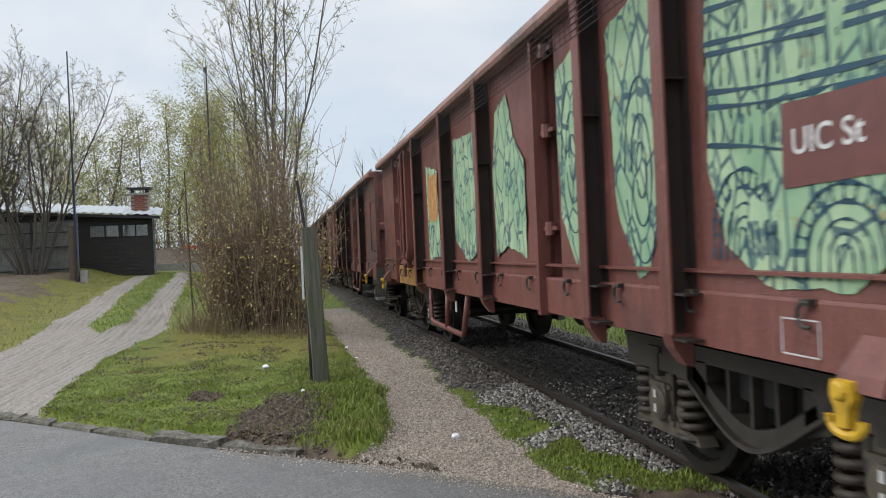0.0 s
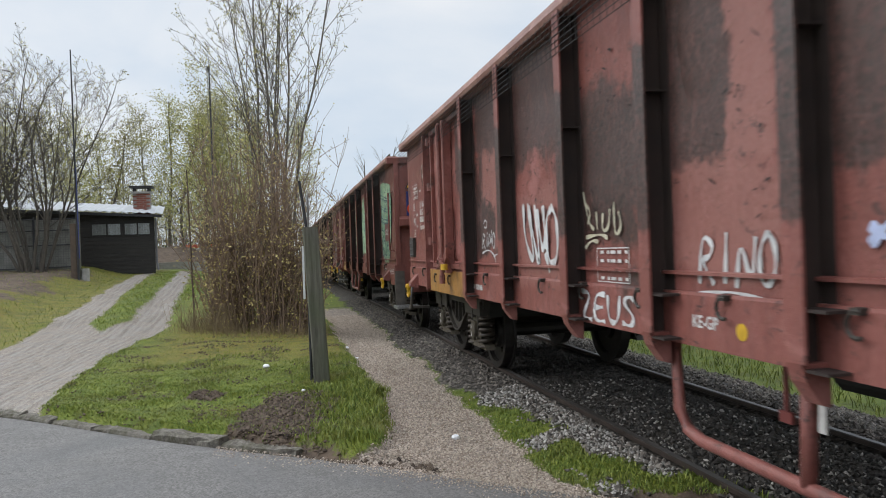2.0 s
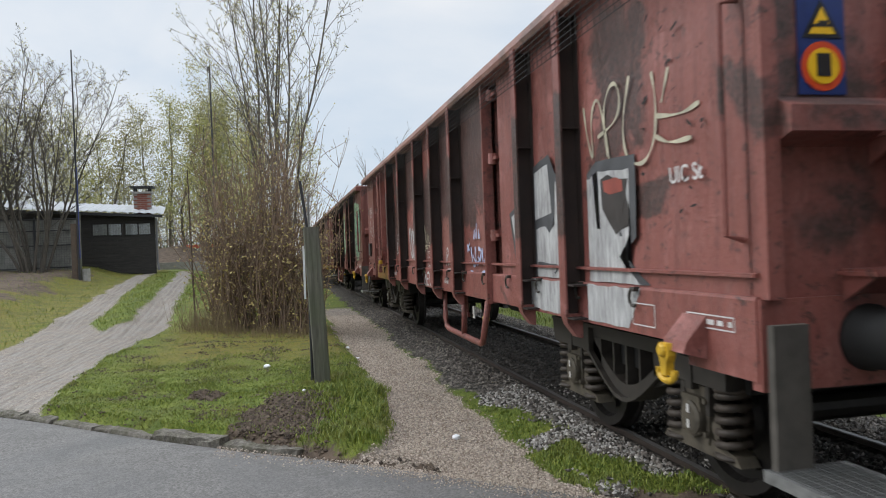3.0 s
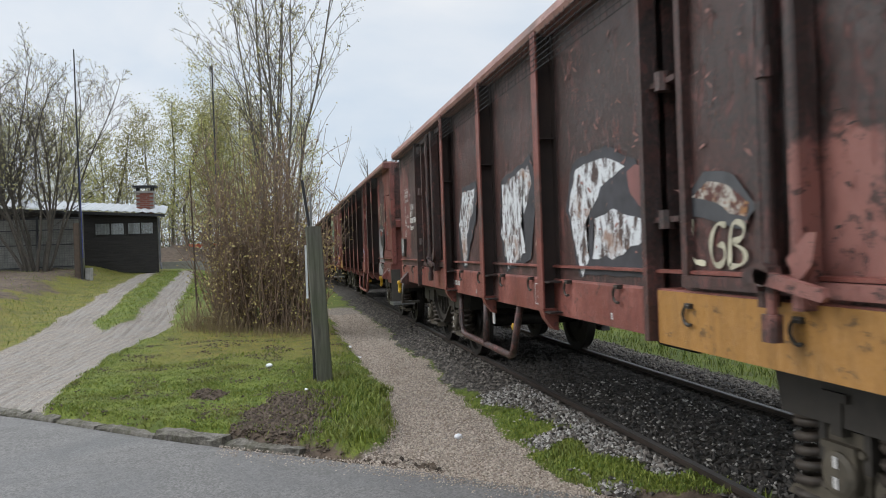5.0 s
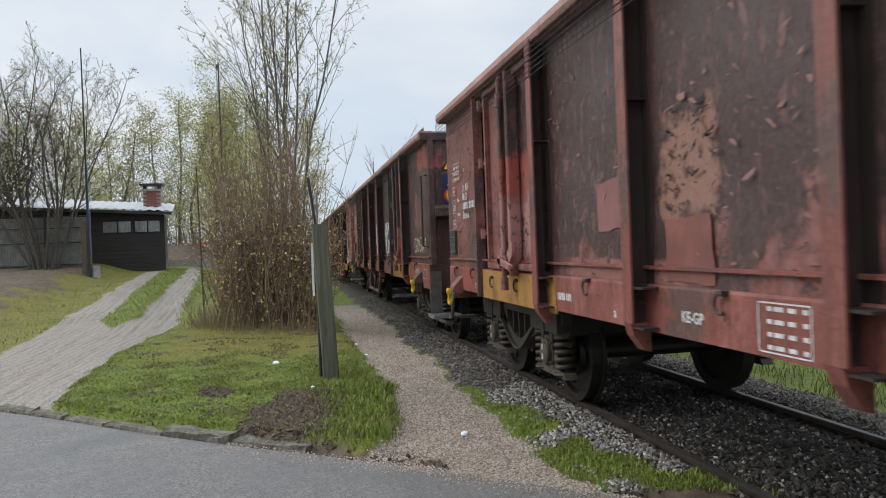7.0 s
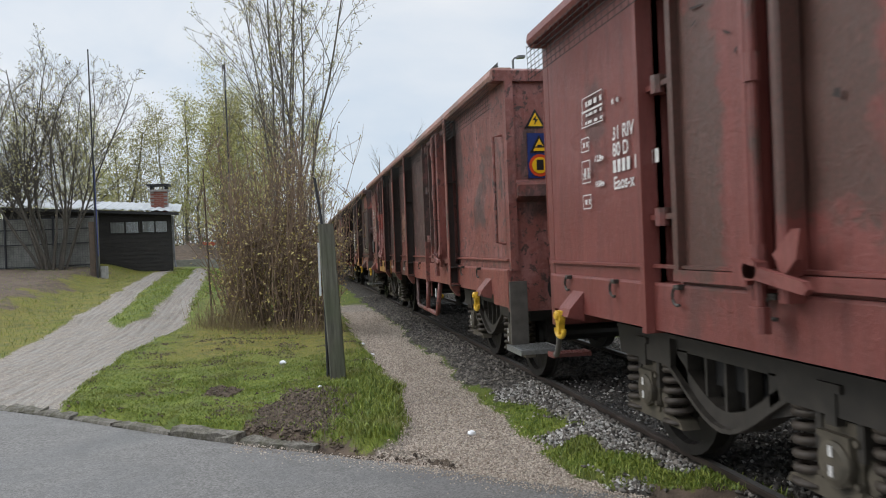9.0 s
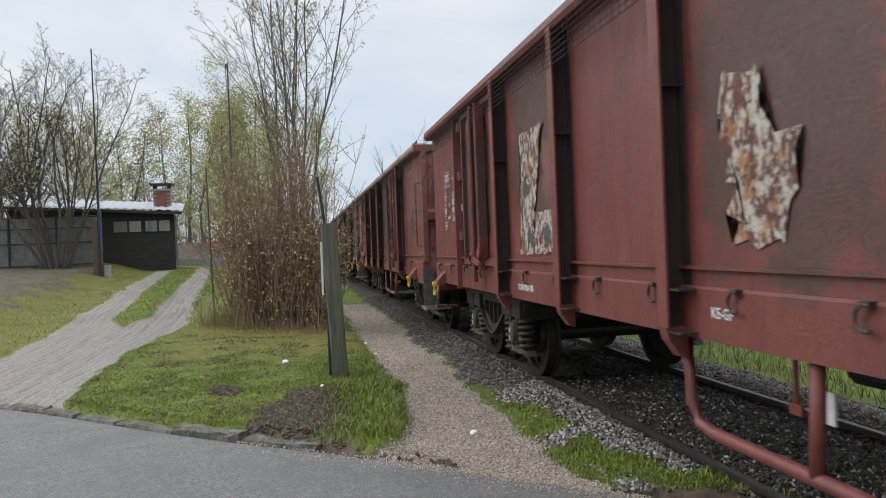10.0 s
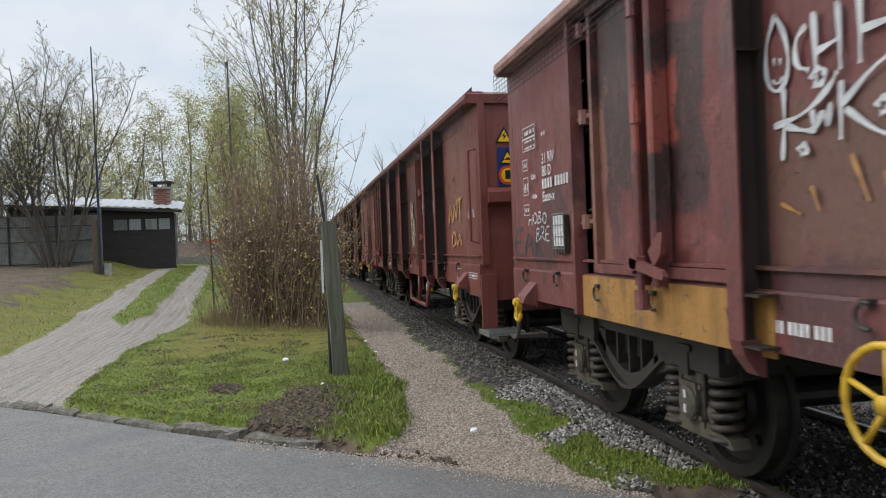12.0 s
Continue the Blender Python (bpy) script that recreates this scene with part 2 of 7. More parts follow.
paint_f = wagon_paint("wine_red_paint", (0.155, 0.049, 0.046), (0.065, 0.03, 0.028), (0.215, 0.083, 0.078), 0.58, 0.6, 6, 0.6, 0.2,
    [(4.0, 2.4, 0.35, 0.6, SOOT), (3.2, 2.1, 0.2, 0.5, SOOT), (3.4, 2.2, 0.12, 0.2, BRIGHT), (2.0, 1.7, 0.5, 0.35, (0.12, 0.06, 0.04)), (4.4, 1.9, 0.2, 0.5, (0.2, 0.09, 0.06))])
paint_old = wagon_paint("old_brown_paint", (0.15, 0.06, 0.05), (0.05, 0.032, 0.028), (0.22, 0.09, 0.078), 0.54, 0.6, 7, 0.8, 0.25)
post_red = wagon_paint("scuffed_red_post_paint", (0.2, 0.068, 0.053), (0.07, 0.045, 0.038), (0.3, 0.12, 0.095), 0.58, 0.54, 10, 0.7, 0.25)
# faded, and paler still for the sky light that the rim catches
rim_paint = wagon_paint("dusty_faded_skylit_rim_paint", (0.3, 0.17, 0.145), (0.12, 0.075, 0.06), (0.4, 0.26, 0.225), 0.6, 0.52, 9, 0.6, 0.3)
yellow_sill = wagon_paint("worn_yellow_paint", (0.36, 0.2, 0.05), (0.15, 0.075, 0.035), (0.42, 0.26, 0.085), 0.62, 0.58, 8, 0.7, 0.2)
yellow_paint = plain("yellow_enamel", (0.6, 0.36, 0.025), 0.45, 0, 0.35)
iron = plain("grimy_cast_iron", (0.044, 0.037, 0.03), 0.62, 0.1, 0.5, 9)
iron_light = plain("dusty_axle_box_iron", (0.088, 0.073, 0.052), 0.65, 0.1, 0.55, 9)
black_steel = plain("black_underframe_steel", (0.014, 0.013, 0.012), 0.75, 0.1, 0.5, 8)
spring_rust = plain("rusty_spring_steel", (0.062, 0.048, 0.037), 0.6, 0.2, 0.5, 20)
wheel_steel = plain("dark_wheel_steel", (0.03, 0.026, 0.023), 0.5, 0.3, 0.5, 12)
tread_steel = plain("bright_tread_steel", (0.35, 0.33, 0.31), 0.3, 0.9, 0.2, 30)
# soot, darkened further for the shade inside the post channels
soot_shade_steel = plain("sooty_shaded_inner_steel", (0.036, 0.022, 0.018), 0.75, 0, 0.5, 9)
step_steel = plain("grey_brown_step_steel", (0.1, 0.088, 0.075), 0.6, 0.2, 0.4, 10)
galvanised = plain("galvanised_steel", (0.3, 0.3, 0.29), 0.45, 0.7, 0.3, 30)
white_paint = plain("white_stencil_paint", (0.62, 0.6, 0.58), 0.6, 0, 0.25, 25)
spray_white = plain("white_spray_paint", (0.6, 0.6, 0.6), 0.5, 0, 0.35, 9)
spray_grey = plain("dark_grey_spray_paint", (0.07, 0.07, 0.075), 0.55, 0, 0.4, 9)
spray_cream = plain("cream_spray_paint", (0.5, 0.46, 0.34), 0.6, 0, 0.4, 9)
sign_yellow = plain("sign_yellow", (0.8, 0.47, 0.01), 0.4, 0, 0.12)
sign_black = plain("sign_black", (0.012, 0.012, 0.012), 0.4, 0, 0.2)
sign_blue = plain("sign_blue", (0.01, 0.03, 0.14), 0.4, 0, 0.2)
sign_red = plain("sign_red", (0.6, 0.06, 0.01), 0.4, 0, 0.2)
net_black = plain("black_net_cord", (0.02, 0.02, 0.02), 0.8, 0, 0.2)
red_paint = plain("red_block_paint", (0.16, 0.035, 0.03), 0.5, 0, 0.25)

# ---- ground, road, path and track ----
import functools


def smooth(a, b, v):
    v = min(1.0, max(0.0, (v - a) / (b - a)))
    return v * v * (3 - 2 * v)


ROAD_Z = -0.12


def edge_y(x):
    """The far edge of the road."""
    return 6.1 - 0.86 * x + 0.05 * math.sin(x * 1.7)


def rise(x, y):
    """How far the land climbs towards the hut, away from the track."""
    return 1.2 * smooth(8.0, 34.0, y - 0.25 * x) * smooth(1.2, -4.5, x) + 0.35 * smooth(-5.6, -7.2, x) * smooth(11, 18, y)


def drive_share(x, y, n=0.0):
    """1 on the wheel tracks of the drive and on its gravel mouth."""
    left0, left1 = -4.7 - 0.03 * (y - 15), -3.85 - 0.06 * (y - 15) + smooth(17, 13, y) * 0.9
    right0, right1 = -3.05 - 0.06 * (y - 15) - smooth(17, 13, y) * 0.9, -2.25 - 0.08 * (y - 15) - 0.6 * smooth(15.5, 12, y) - 0.45 * smooth(12, 9, y)
    n *= 0.8
    a = smooth(left0 - 0.12 + n, left0 + 0.12 + n, x) * smooth(left1 + 0.1 + n, left1 - 0.1 + n, x)
    b = smooth(right0 - 0.1 + n, right0 + 0.1 + n, x) * smooth(right1 + 0.1 + n, right1 - 0.1 + n, x)
    mouth = smooth(13.5, 11.5, y + n) * smooth(right1 + 0.1 + n, right1 - 0.1 + n, x) * smooth(-9.0, -7.5, x)
    return max(a, b, mouth) * smooth(32, 30, y)


@functools.lru_cache(None)
def zones(x, y):
    """Shares of gravel, ballast and bare soil at a place."""
    n = noise.noise(Vector((x * 1.3, y * 1.3, 7))) * 0.16 + noise.noise(Vector((x * 4.5, y * 4.5, 2))) * 0.1
    left = 1.0 + 0.004 * (y - 8) - 0.25 * smooth(7, 5.6, y) - 0.6 * smooth(6.0, 5.5, y)
    path = smooth(left - 0.08 + n, left + 0.08 + n, x) * smooth(2.0 + n, 1.85 + n, x) * smooth(23, 21, y + n * 3)
    far = smooth(6.6 + n, 6.9 + n, x) * smooth(9.6 + n, 9.2 + n, x)
    bed = smooth(1.88 + n, 2.1 + n, x) * smooth(5.3 + n, 5.0 + n, x)
    near, off = 1.84 + 0.22 * smooth(5.0, 4.3, y) + n * 0.5, 2.06 + 0.22 * smooth(7.9, 6.4, y) + 0.45 * smooth(5.2, 4.3, y) + n
    tuft = smooth(-0.28, 0.02, noise.noise(Vector((x * 2.6, y * 2.0, 11))) + 0.05) * smooth(near - 0.05, near + 0.05, x) * smooth(off + 0.06, off - 0.06, x) * smooth(8.6, 8.0, y)
    bed *= 1 - tuft
    path *= 1 - tuft * 0.8
    mound = 1.0 * math.exp(-((x + 0.12 - 0.32 * (y - 6.9)) ** 2 / 0.26 + (y - 6.9) ** 2 / 0.75)) + math.exp(-((x + 0.9) ** 2 / 0.05 + (y - 8.35) ** 2 / 0.05))
    verge = smooth(0.22 + n, 0.08 + n, y - edge_y(x)) * smooth(-0.7, 0.1, x)
    bank = smooth(-5.9 + n * 6, -7.0 + n * 6, x) * smooth(15, 19, y) * smooth(29, 27, y)
    heap = smooth(34.5, 36, y) * smooth(44, 40, y) * smooth(-8, -6, x) * smooth(1, -1, x)
    soil = min(1, smooth(0.3, 0.7, mound * (1 + n * 3.5) + n * 2.8) + verge + bank * 0.9 + heap)
    return max(path, drive_share(x, y, n), far * 0.9), bed, soil


def moss_share(x, y):
    """Where dry moss has taken the grass: before the shrub and on the bank beside the drive."""
    n = noise.noise(Vector((x * 1.1, y * 1.1, 41))) * 0.8
    foot = smooth(9.6, 12.0, y + n) * smooth(-2.6, -1.6, x) * smooth(1.2, 0.8, x) * smooth(17, 15, y)
    bank = smooth(-3.9, -4.8, x + n) * smooth(11, 14, y)
    return max(foot, 0.85 * bank)


def ground_z(x, y):
    z = -0.16 + rise(x, y)
    past = y - edge_y(x)
    path, bed, soil = zones(x, y)
    grass = 1 - max(path, bed)
    lawn = smooth(0.08, 0.25, past) * smooth(1.3, 0.8, x) * smooth(-3.4, -2.7, x + 0.08 * (y - 9)) * smooth(26, 20, y)
    z += 0.14 * lawn * (0.45 + 0.55 * grass)
    z += 0.05 * noise.noise(Vector((x * 0.9, y * 0.9, 3))) * smooth(1.3, 0.7, x) * smooth(0.3, 1.0, past)
    z += 0.009 * noise.noise(Vector((x * 5, y * 5, 5))) * grass * smooth(0.2, 0.5, past)
    z += 0.1 * math.exp(-((x - 0.05) ** 2 / 0.3 + (y - 7.7) ** 2 / 0.2)) + 0.06 * math.exp(-((x + 0.88) ** 2 / 0.06 + (y - 8.35) ** 2 / 0.05))
    z -= 0.1 * smooth(0.06, -0.06, past) * smooth(2.6, 2.2, x)
    z += 0.118 * smooth(1.85, 2.5, x) * smooth(5.4, 4.4, x) - 0.03 * smooth(2.66, 2.74, x) * smooth(4.16, 4.08, x)
    z += 1.45 * smooth(35, 38, y) * smooth(43, 39.5, y) * smooth(-8.5, -6, x) * smooth(0.5, -2.5, x) * (0.75 + 0.6 * noise.noise(Vector((x * 0.7, y * 0.7, 9))))
    return z


def spread(a, b, step, far):
    """Even steps between a and b, then ever wider ones out to far."""
    mid = list(np.arange(a, b + step / 2, step))
    out, d = [], step
    while b + d < far:
        d *= 1.28
        out.append(d)
    return [a - d for d in out[::-1]] + mid + [b + d for d in out]


def ground_sheet():
    xs, ys = spread(-6.5, 6.0, 0.1, 900), spread(3.5, 26, 0.12, 900)
    verts, marks = [], []
    for y in ys:
        for x in xs:
            verts.append((x, y, ground_z(x, y)))
            marks.append((*zones(x, y), drive_share(x, y), moss_share(x, y), x + 0.05 * (y - 15) + 1.1 * smooth(16, 8, y)))
    n = len(xs)
    faces = [(j * n + i, j * n + i + 1, (j + 1) * n + i + 1, (j + 1) * n + i) for j in range(len(ys) - 1) for i in range(n - 1)]
    me = bpy.data.meshes.new("ground")
    me.from_pydata(verts, [], faces)
    for k, key in enumerate(("gravel", "ballast", "soil", "rut", "moss", "across")):
        me.attributes.new(key, "FLOAT", "POINT").data.foreach_set("value", [q[k] for q in marks])
    for p in me.polygons:
        p.use_smooth = True
    me.materials.append(ground_mat())
    return tagged(new("ground", me), "spring grass, gravel path, bare soil and dark ballast", "ground", kind="structure")


def ground_mat():
    m = Mat("grass_gravel_and_ballast")
    big, mid, fine = m.noise(0.7, 4), m.noise(4.5, 6, 0.65), m.noise(60, 4)
    sward = m.noise(150, 3, 0.7, m.stretch((1.0, 0.35, 1.0)))
    grass = m.mix(m.range(mid, 0.35, 0.65), (0.08, 0.118, 0.012), (0.165, 0.19, 0.025))
    grass = m.mix(m.range(big, 0.55, 0.7, 0, 0.45), grass, (0.15, 0.13, 0.03))
    grass = m.mix(m.math("MULTIPLY", m.attribute("moss"), m.range(mid, 0.3, 0.6, 0.45, 0.95)), grass, m.mix(m.range(m.noise(9, 6, 0.7), 0.4, 0.62), (0.22, 0.15, 0.024), (0.11, 0.1, 0.022)))
    grass = m.mix(m.range(m.noise(2.6, 7, 0.72), 0.48, 0.62, 0, 0.65), grass, (0.052, 0.058, 0.014))
    grass = m.mix(m.range(sward, 0.48, 0.64, 0, 0.75), grass, (0.03, 0.042, 0.01))
    stones = m.cells(55, out="Color")
    tone = m.t.nodes.new("ShaderNodeRGBToBW")
    m.link(stones, tone.inputs[0])
    gap = m.cells(55)
    gravel = m.mix(tone.outputs[0], (0.15, 0.115, 0.092), (0.5, 0.425, 0.355))
    gravel = m.mix(m.range(gap, 0.42, 0.75, 0, 0.8), gravel, (0.09, 0.072, 0.058))
    gravel = m.mix(m.range(mid, 0.5, 0.75, 0, 0.35), gravel, (0.22, 0.2, 0.165))
    lane = m.noise(1.0, 7, 0.7, m.stretch((7.0, 0.5, 1.0)))
    across = m.math("ADD", m.math("MULTIPLY", m.attribute("across"), 46.0), m.math("MULTIPLY", m.noise(0.5, 3, 0.5), 6.0))
    lines = m.range(m.math("SINE", across, 0), -0.5, 0.9)
    lugs = m.noise(34, 4, 0.6, m.stretch((0.4, 1.3, 1.0)))
    drive = m.mix(m.range(lane, 0.38, 0.62), (0.13, 0.115, 0.1), (0.27, 0.25, 0.225))
    drive = m.mix(m.math("MULTIPLY", lines, m.range(lane, 0.3, 0.6, 0.25, 0.85)), drive, (0.31, 0.295, 0.272))
    drive = m.mix(m.range(lugs, 0.45, 0.65, 0, 0.4), drive, (0.115, 0.1, 0.084))
    drive = m.mix(m.range(mid, 0.42, 0.6, 0.2, 0.85), drive, gravel)
    gravel = m.mix(m.attribute("rut"), gravel, drive)
    rocks = m.cells(19, out="Color")
    tone2 = m.t.nodes.new("ShaderNodeRGBToBW")
    m.link(rocks, tone2.inputs[0])
    gap2 = m.cells(19)
    bed = m.mix(tone2.outputs[0], (0.035, 0.03, 0.026), (0.13, 0.112, 0.094))
    bed = m.mix(m.range(gap2, 0.4, 0.7, 0, 0.9), bed, (0.022, 0.019, 0.016))
    soil = m.mix(m.range(mid, 0.35, 0.7), (0.05, 0.035, 0.025), (0.14, 0.1, 0.07))
    a, b, c = m.attribute("gravel"), m.attribute("ballast"), m.attribute("soil")
    rag = m.range(m.noise(22, 5, 0.7), 0.25, 0.75, -0.35, 0.35)
    def ragged(f):
        return m.range(m.math("ADD", f, rag), 0.35, 0.65)
    col = m.mix(ragged(c), grass, soil)
    col = m.mix(ragged(a), col, gravel)
    col = m.mix(ragged(b), col, bed)
    h = m.math("SUBTRACT", m.math("MULTIPLY", fine, 0.6), m.math("ADD", m.math("MULTIPLY", gap, a), m.math("MULTIPLY", gap2, m.math("MULTIPLY", b, 2.0))))
    return m.done(col, 0.85, 0, h, 0.018, 0.8, 0.3)


ground = ground_sheet()


def asphalt_mat():
    m = Mat("damp_asphalt")
    fine, mid, big = m.noise(85, 4, 0.75), m.noise(5, 7, 0.65), m.noise(0.55, 5, 0.6, distort=0.5)
    grit = m.cells(70, out="Color")
    tone = m.t.nodes.new("ShaderNodeRGBToBW")
    m.link(grit, tone.inputs[0])
    col = m.mix(m.range(tone.outputs[0], 0.2, 0.8), (0.11, 0.103, 0.096), (0.215, 0.204, 0.192))
    col = m.mix(m.range(fine, 0.4, 0.7, 0, 0.6), col, (0.085, 0.082, 0.08))
    col = m.mix(m.range(mid, 0.42, 0.7, 0, 0.4), col, (0.09, 0.085, 0.08))
    col = m.mix(m.range(big, 0.48, 0.6, 0, 0.3), col, (0.08, 0.08, 0.082))
    return m.done(col, m.range(big, 0.42, 0.62, 0.75, 0.42), 0, m.math("ADD", fine, tone.outputs[0]), 0.004, 0.5, 0.25)


def road_sheet():
    s = Shape()
    xs = list(np.arange(-46, -8, 2.0)) + list(np.arange(-8, 2.35, 0.15))
    vs = [0, 0.05, 0.15, 0.4, 0.9, 1.6, 2.5, 4, 6, 8, 11]
    verts = []
    for x in xs:
        for v in vs:
            wob = 0.035 * noise.noise(Vector((x * 3.5, 1, 0))) + 0.02 * noise.noise(Vector((x * 11, 4, 0)))
            y = edge_y(x) - 0.02 + wob * (v < 0.3) * smooth(-0.8, -0.2, x) - v
            verts.append((x, y, ROAD_Z - (0.035 if v == 0 else 0.0) + 0.004 * noise.noise(Vector((x, y, 0)))))
    n = len(vs)
    s.add(verts, [(i * n + j, i * n + j + 1, (i + 1) * n + j + 1, (i + 1) * n + j) for i in range(len(xs) - 1) for j in range(n - 1)])
    me = s.mesh("road", asphalt_mat(), True)
    return tagged(new("road", me), "damp grey asphalt road with a ragged edge", "road", kind="structure")


road_sheet()

def kerb_stone_mat():
    m = Mat("mossy_kerb_stone")
    pits, stain = m.noise(26, 7, 0.75), m.noise(3.5, 6, 0.7)
    col = m.mix(m.range(pits, 0.35, 0.65), (0.06, 0.052, 0.042), (0.22, 0.2, 0.17))
    col = m.mix(m.range(stain, 0.48, 0.62, 0, 0.8), col, (0.05, 0.048, 0.022))
    return m.done(col, 0.9, 0, pits, 0.02, 0.8, 0.3)


stone_mat = kerb_stone_mat()


def kerb_row():
    """Old kerb stones between the road and the grass, each a stone of its own."""
    rng = random.Random(5)
    root = tagged(new("kerb"), "row of worn mossy kerb stones along the road", "kerb", kind="structure")
    x = -6.4
    while x < -0.35:
        ln = rng.uniform(0.5, 0.85) * 0.76
        y0, y1 = edge_y(x), edge_y(x + ln)
        a = math.atan2(y1 - y0, ln)
        flush = x < -1.62
        hh = (-0.104 if flush else -0.07 - 0.06 * max(0, x + 1.0)) + rng.uniform(-0.012, 0.012)
        s = Shape()
        l2 = math.hypot(ln, y1 - y0) - 0.015
        verts = []
        for u in (0, 0.12, 0.3, 0.5, 0.7, 0.88, 1):
            for p, z in ((-0.005, -0.3), (0.0, hh - 0.03), (0.025, hh), (0.13, hh + 0.004), (0.15, -0.3)):
                j = Vector((u * 3 + x, p * 9, z * 5))
                verts.append((u * l2, p + 0.04 * noise.noise(j * 2.6), z + (0.034 * noise.noise(j * 3.7) if z > -0.29 else 0)))
        faces = [(i * 5 + k, i * 5 + k + 1, i * 5 + k + 6, i * 5 + k + 5) for i in range(6) for k in range(4)] + [(0, 1, 2, 3, 4), (30, 31, 32, 33, 34)]
        ob = part("kerb_stone", s.add(verts, faces), stone_mat, root)
        ob.matrix_basis = pose(x, y0, 0, 0, 0, math.degrees(a) + rng.uniform(-2.5, 2.5))
        x += ln


kerb_row()

# rails and sleepers
rail_steel = plain("rail_side_rust", (0.055, 0.04, 0.032), 0.6, 0.4, 0.4, 12)
rail_head = plain("worn_rail_head", (0.09, 0.08, 0.072), 0.5, 0.5, 0.3, 25)
wood_tie = plain("oiled_sleeper_wood", (0.035, 0.028, 0.022), 0.8, 0, 0.4, 9)


def track():
    for k in (-1, 1):
        x = TRACK_X + k * 0.754
        prof = [(-0.062, -0.16), (0.062, -0.16), (0.062, -0.148), (0.012, -0.135), (0.009, -0.05), (0.036, -0.036), (0.036, -0.008), (0.026, -0.002), (-0.026, -0.002), (-0.036, -0.008), (-0.036, -0.036), (-0.009, -0.05), (-0.012, -0.135), (-0.062, -0.148)]
        rail = thing("rail", Shape().prism([(x + a, b) for a, b in prof], -60, 260, "y"), rail_steel, "worn steel rail, rusty at the side", "rail", "rails of the track", "structure")
        part("rail_head", Shape().box(x - 0.024, x + 0.024, -60, 260, -0.004, -0.0005), rail_head, rail, "polished running surface")
    me = Shape().box(-1.25, 1.25, -0.12, 0.12, -0.3, -0.135).mesh("sleeper", wood_tie)
    root = tagged(new("sleepers"), "dark timber sleepers sunk in ballast", "sleeper", kind="structure")
    for i in range(120):
        part("sleeper", me, None, root).location = (TRACK_X, -6 + i * 0.62, 0)


TRACK_X = 3.41                      # the track's middle line
track()

# ---- the train: box-sided open wagons on two bogies each ----
SOLE, PANEL, STAN, RIM = 1.42, 1.395, 1.535, 1.535
TOP = 3.2
RAIL_Z = 0.0


def travel(t):
    """How far the train has gone at t seconds."""
    return 5.9476 * t - 0.05787 * t * t + 0.000962 * t ** 3


def wheelset_mesh():
    s = Shape()
    for k in (-1, 1):
        prof = [(-0.07, 0.1), (-0.07, 0.2), (-0.025, 0.22), (-0.02, 0.37), (-0.065, 0.39), (-0.065, 0.46), (0.04, 0.455), (0.045, 0.485), (0.07, 0.485), (0.07, 0.38), (0.02, 0.37), (0.02, 0.2), (0.06, 0.17), (0.06, 0.1)]
        s.lathe([(a * -k, r) for a, r in prof], (k * 0.75, 0, 0), "x", 32)
    s.lathe([(-1.02, 0.05), (-1.02, 0.065), (-0.8, 0.085), (0.8, 0.085), (1.02, 0.065), (1.02, 0.05)], (0, 0, 0), "x", 12)
    for k in (-1, 1):               # a cheek bolted on the disc shows the turning
        for q in range(3):
            a = q * 2.094
            s.lathe([(0, 0.035), (k * 0.03, 0.03)], (k * 0.775, 0.3 * math.cos(a), 0.3 * math.sin(a)), "x", 8)
    return s.mesh("wheelset", wheel_steel)


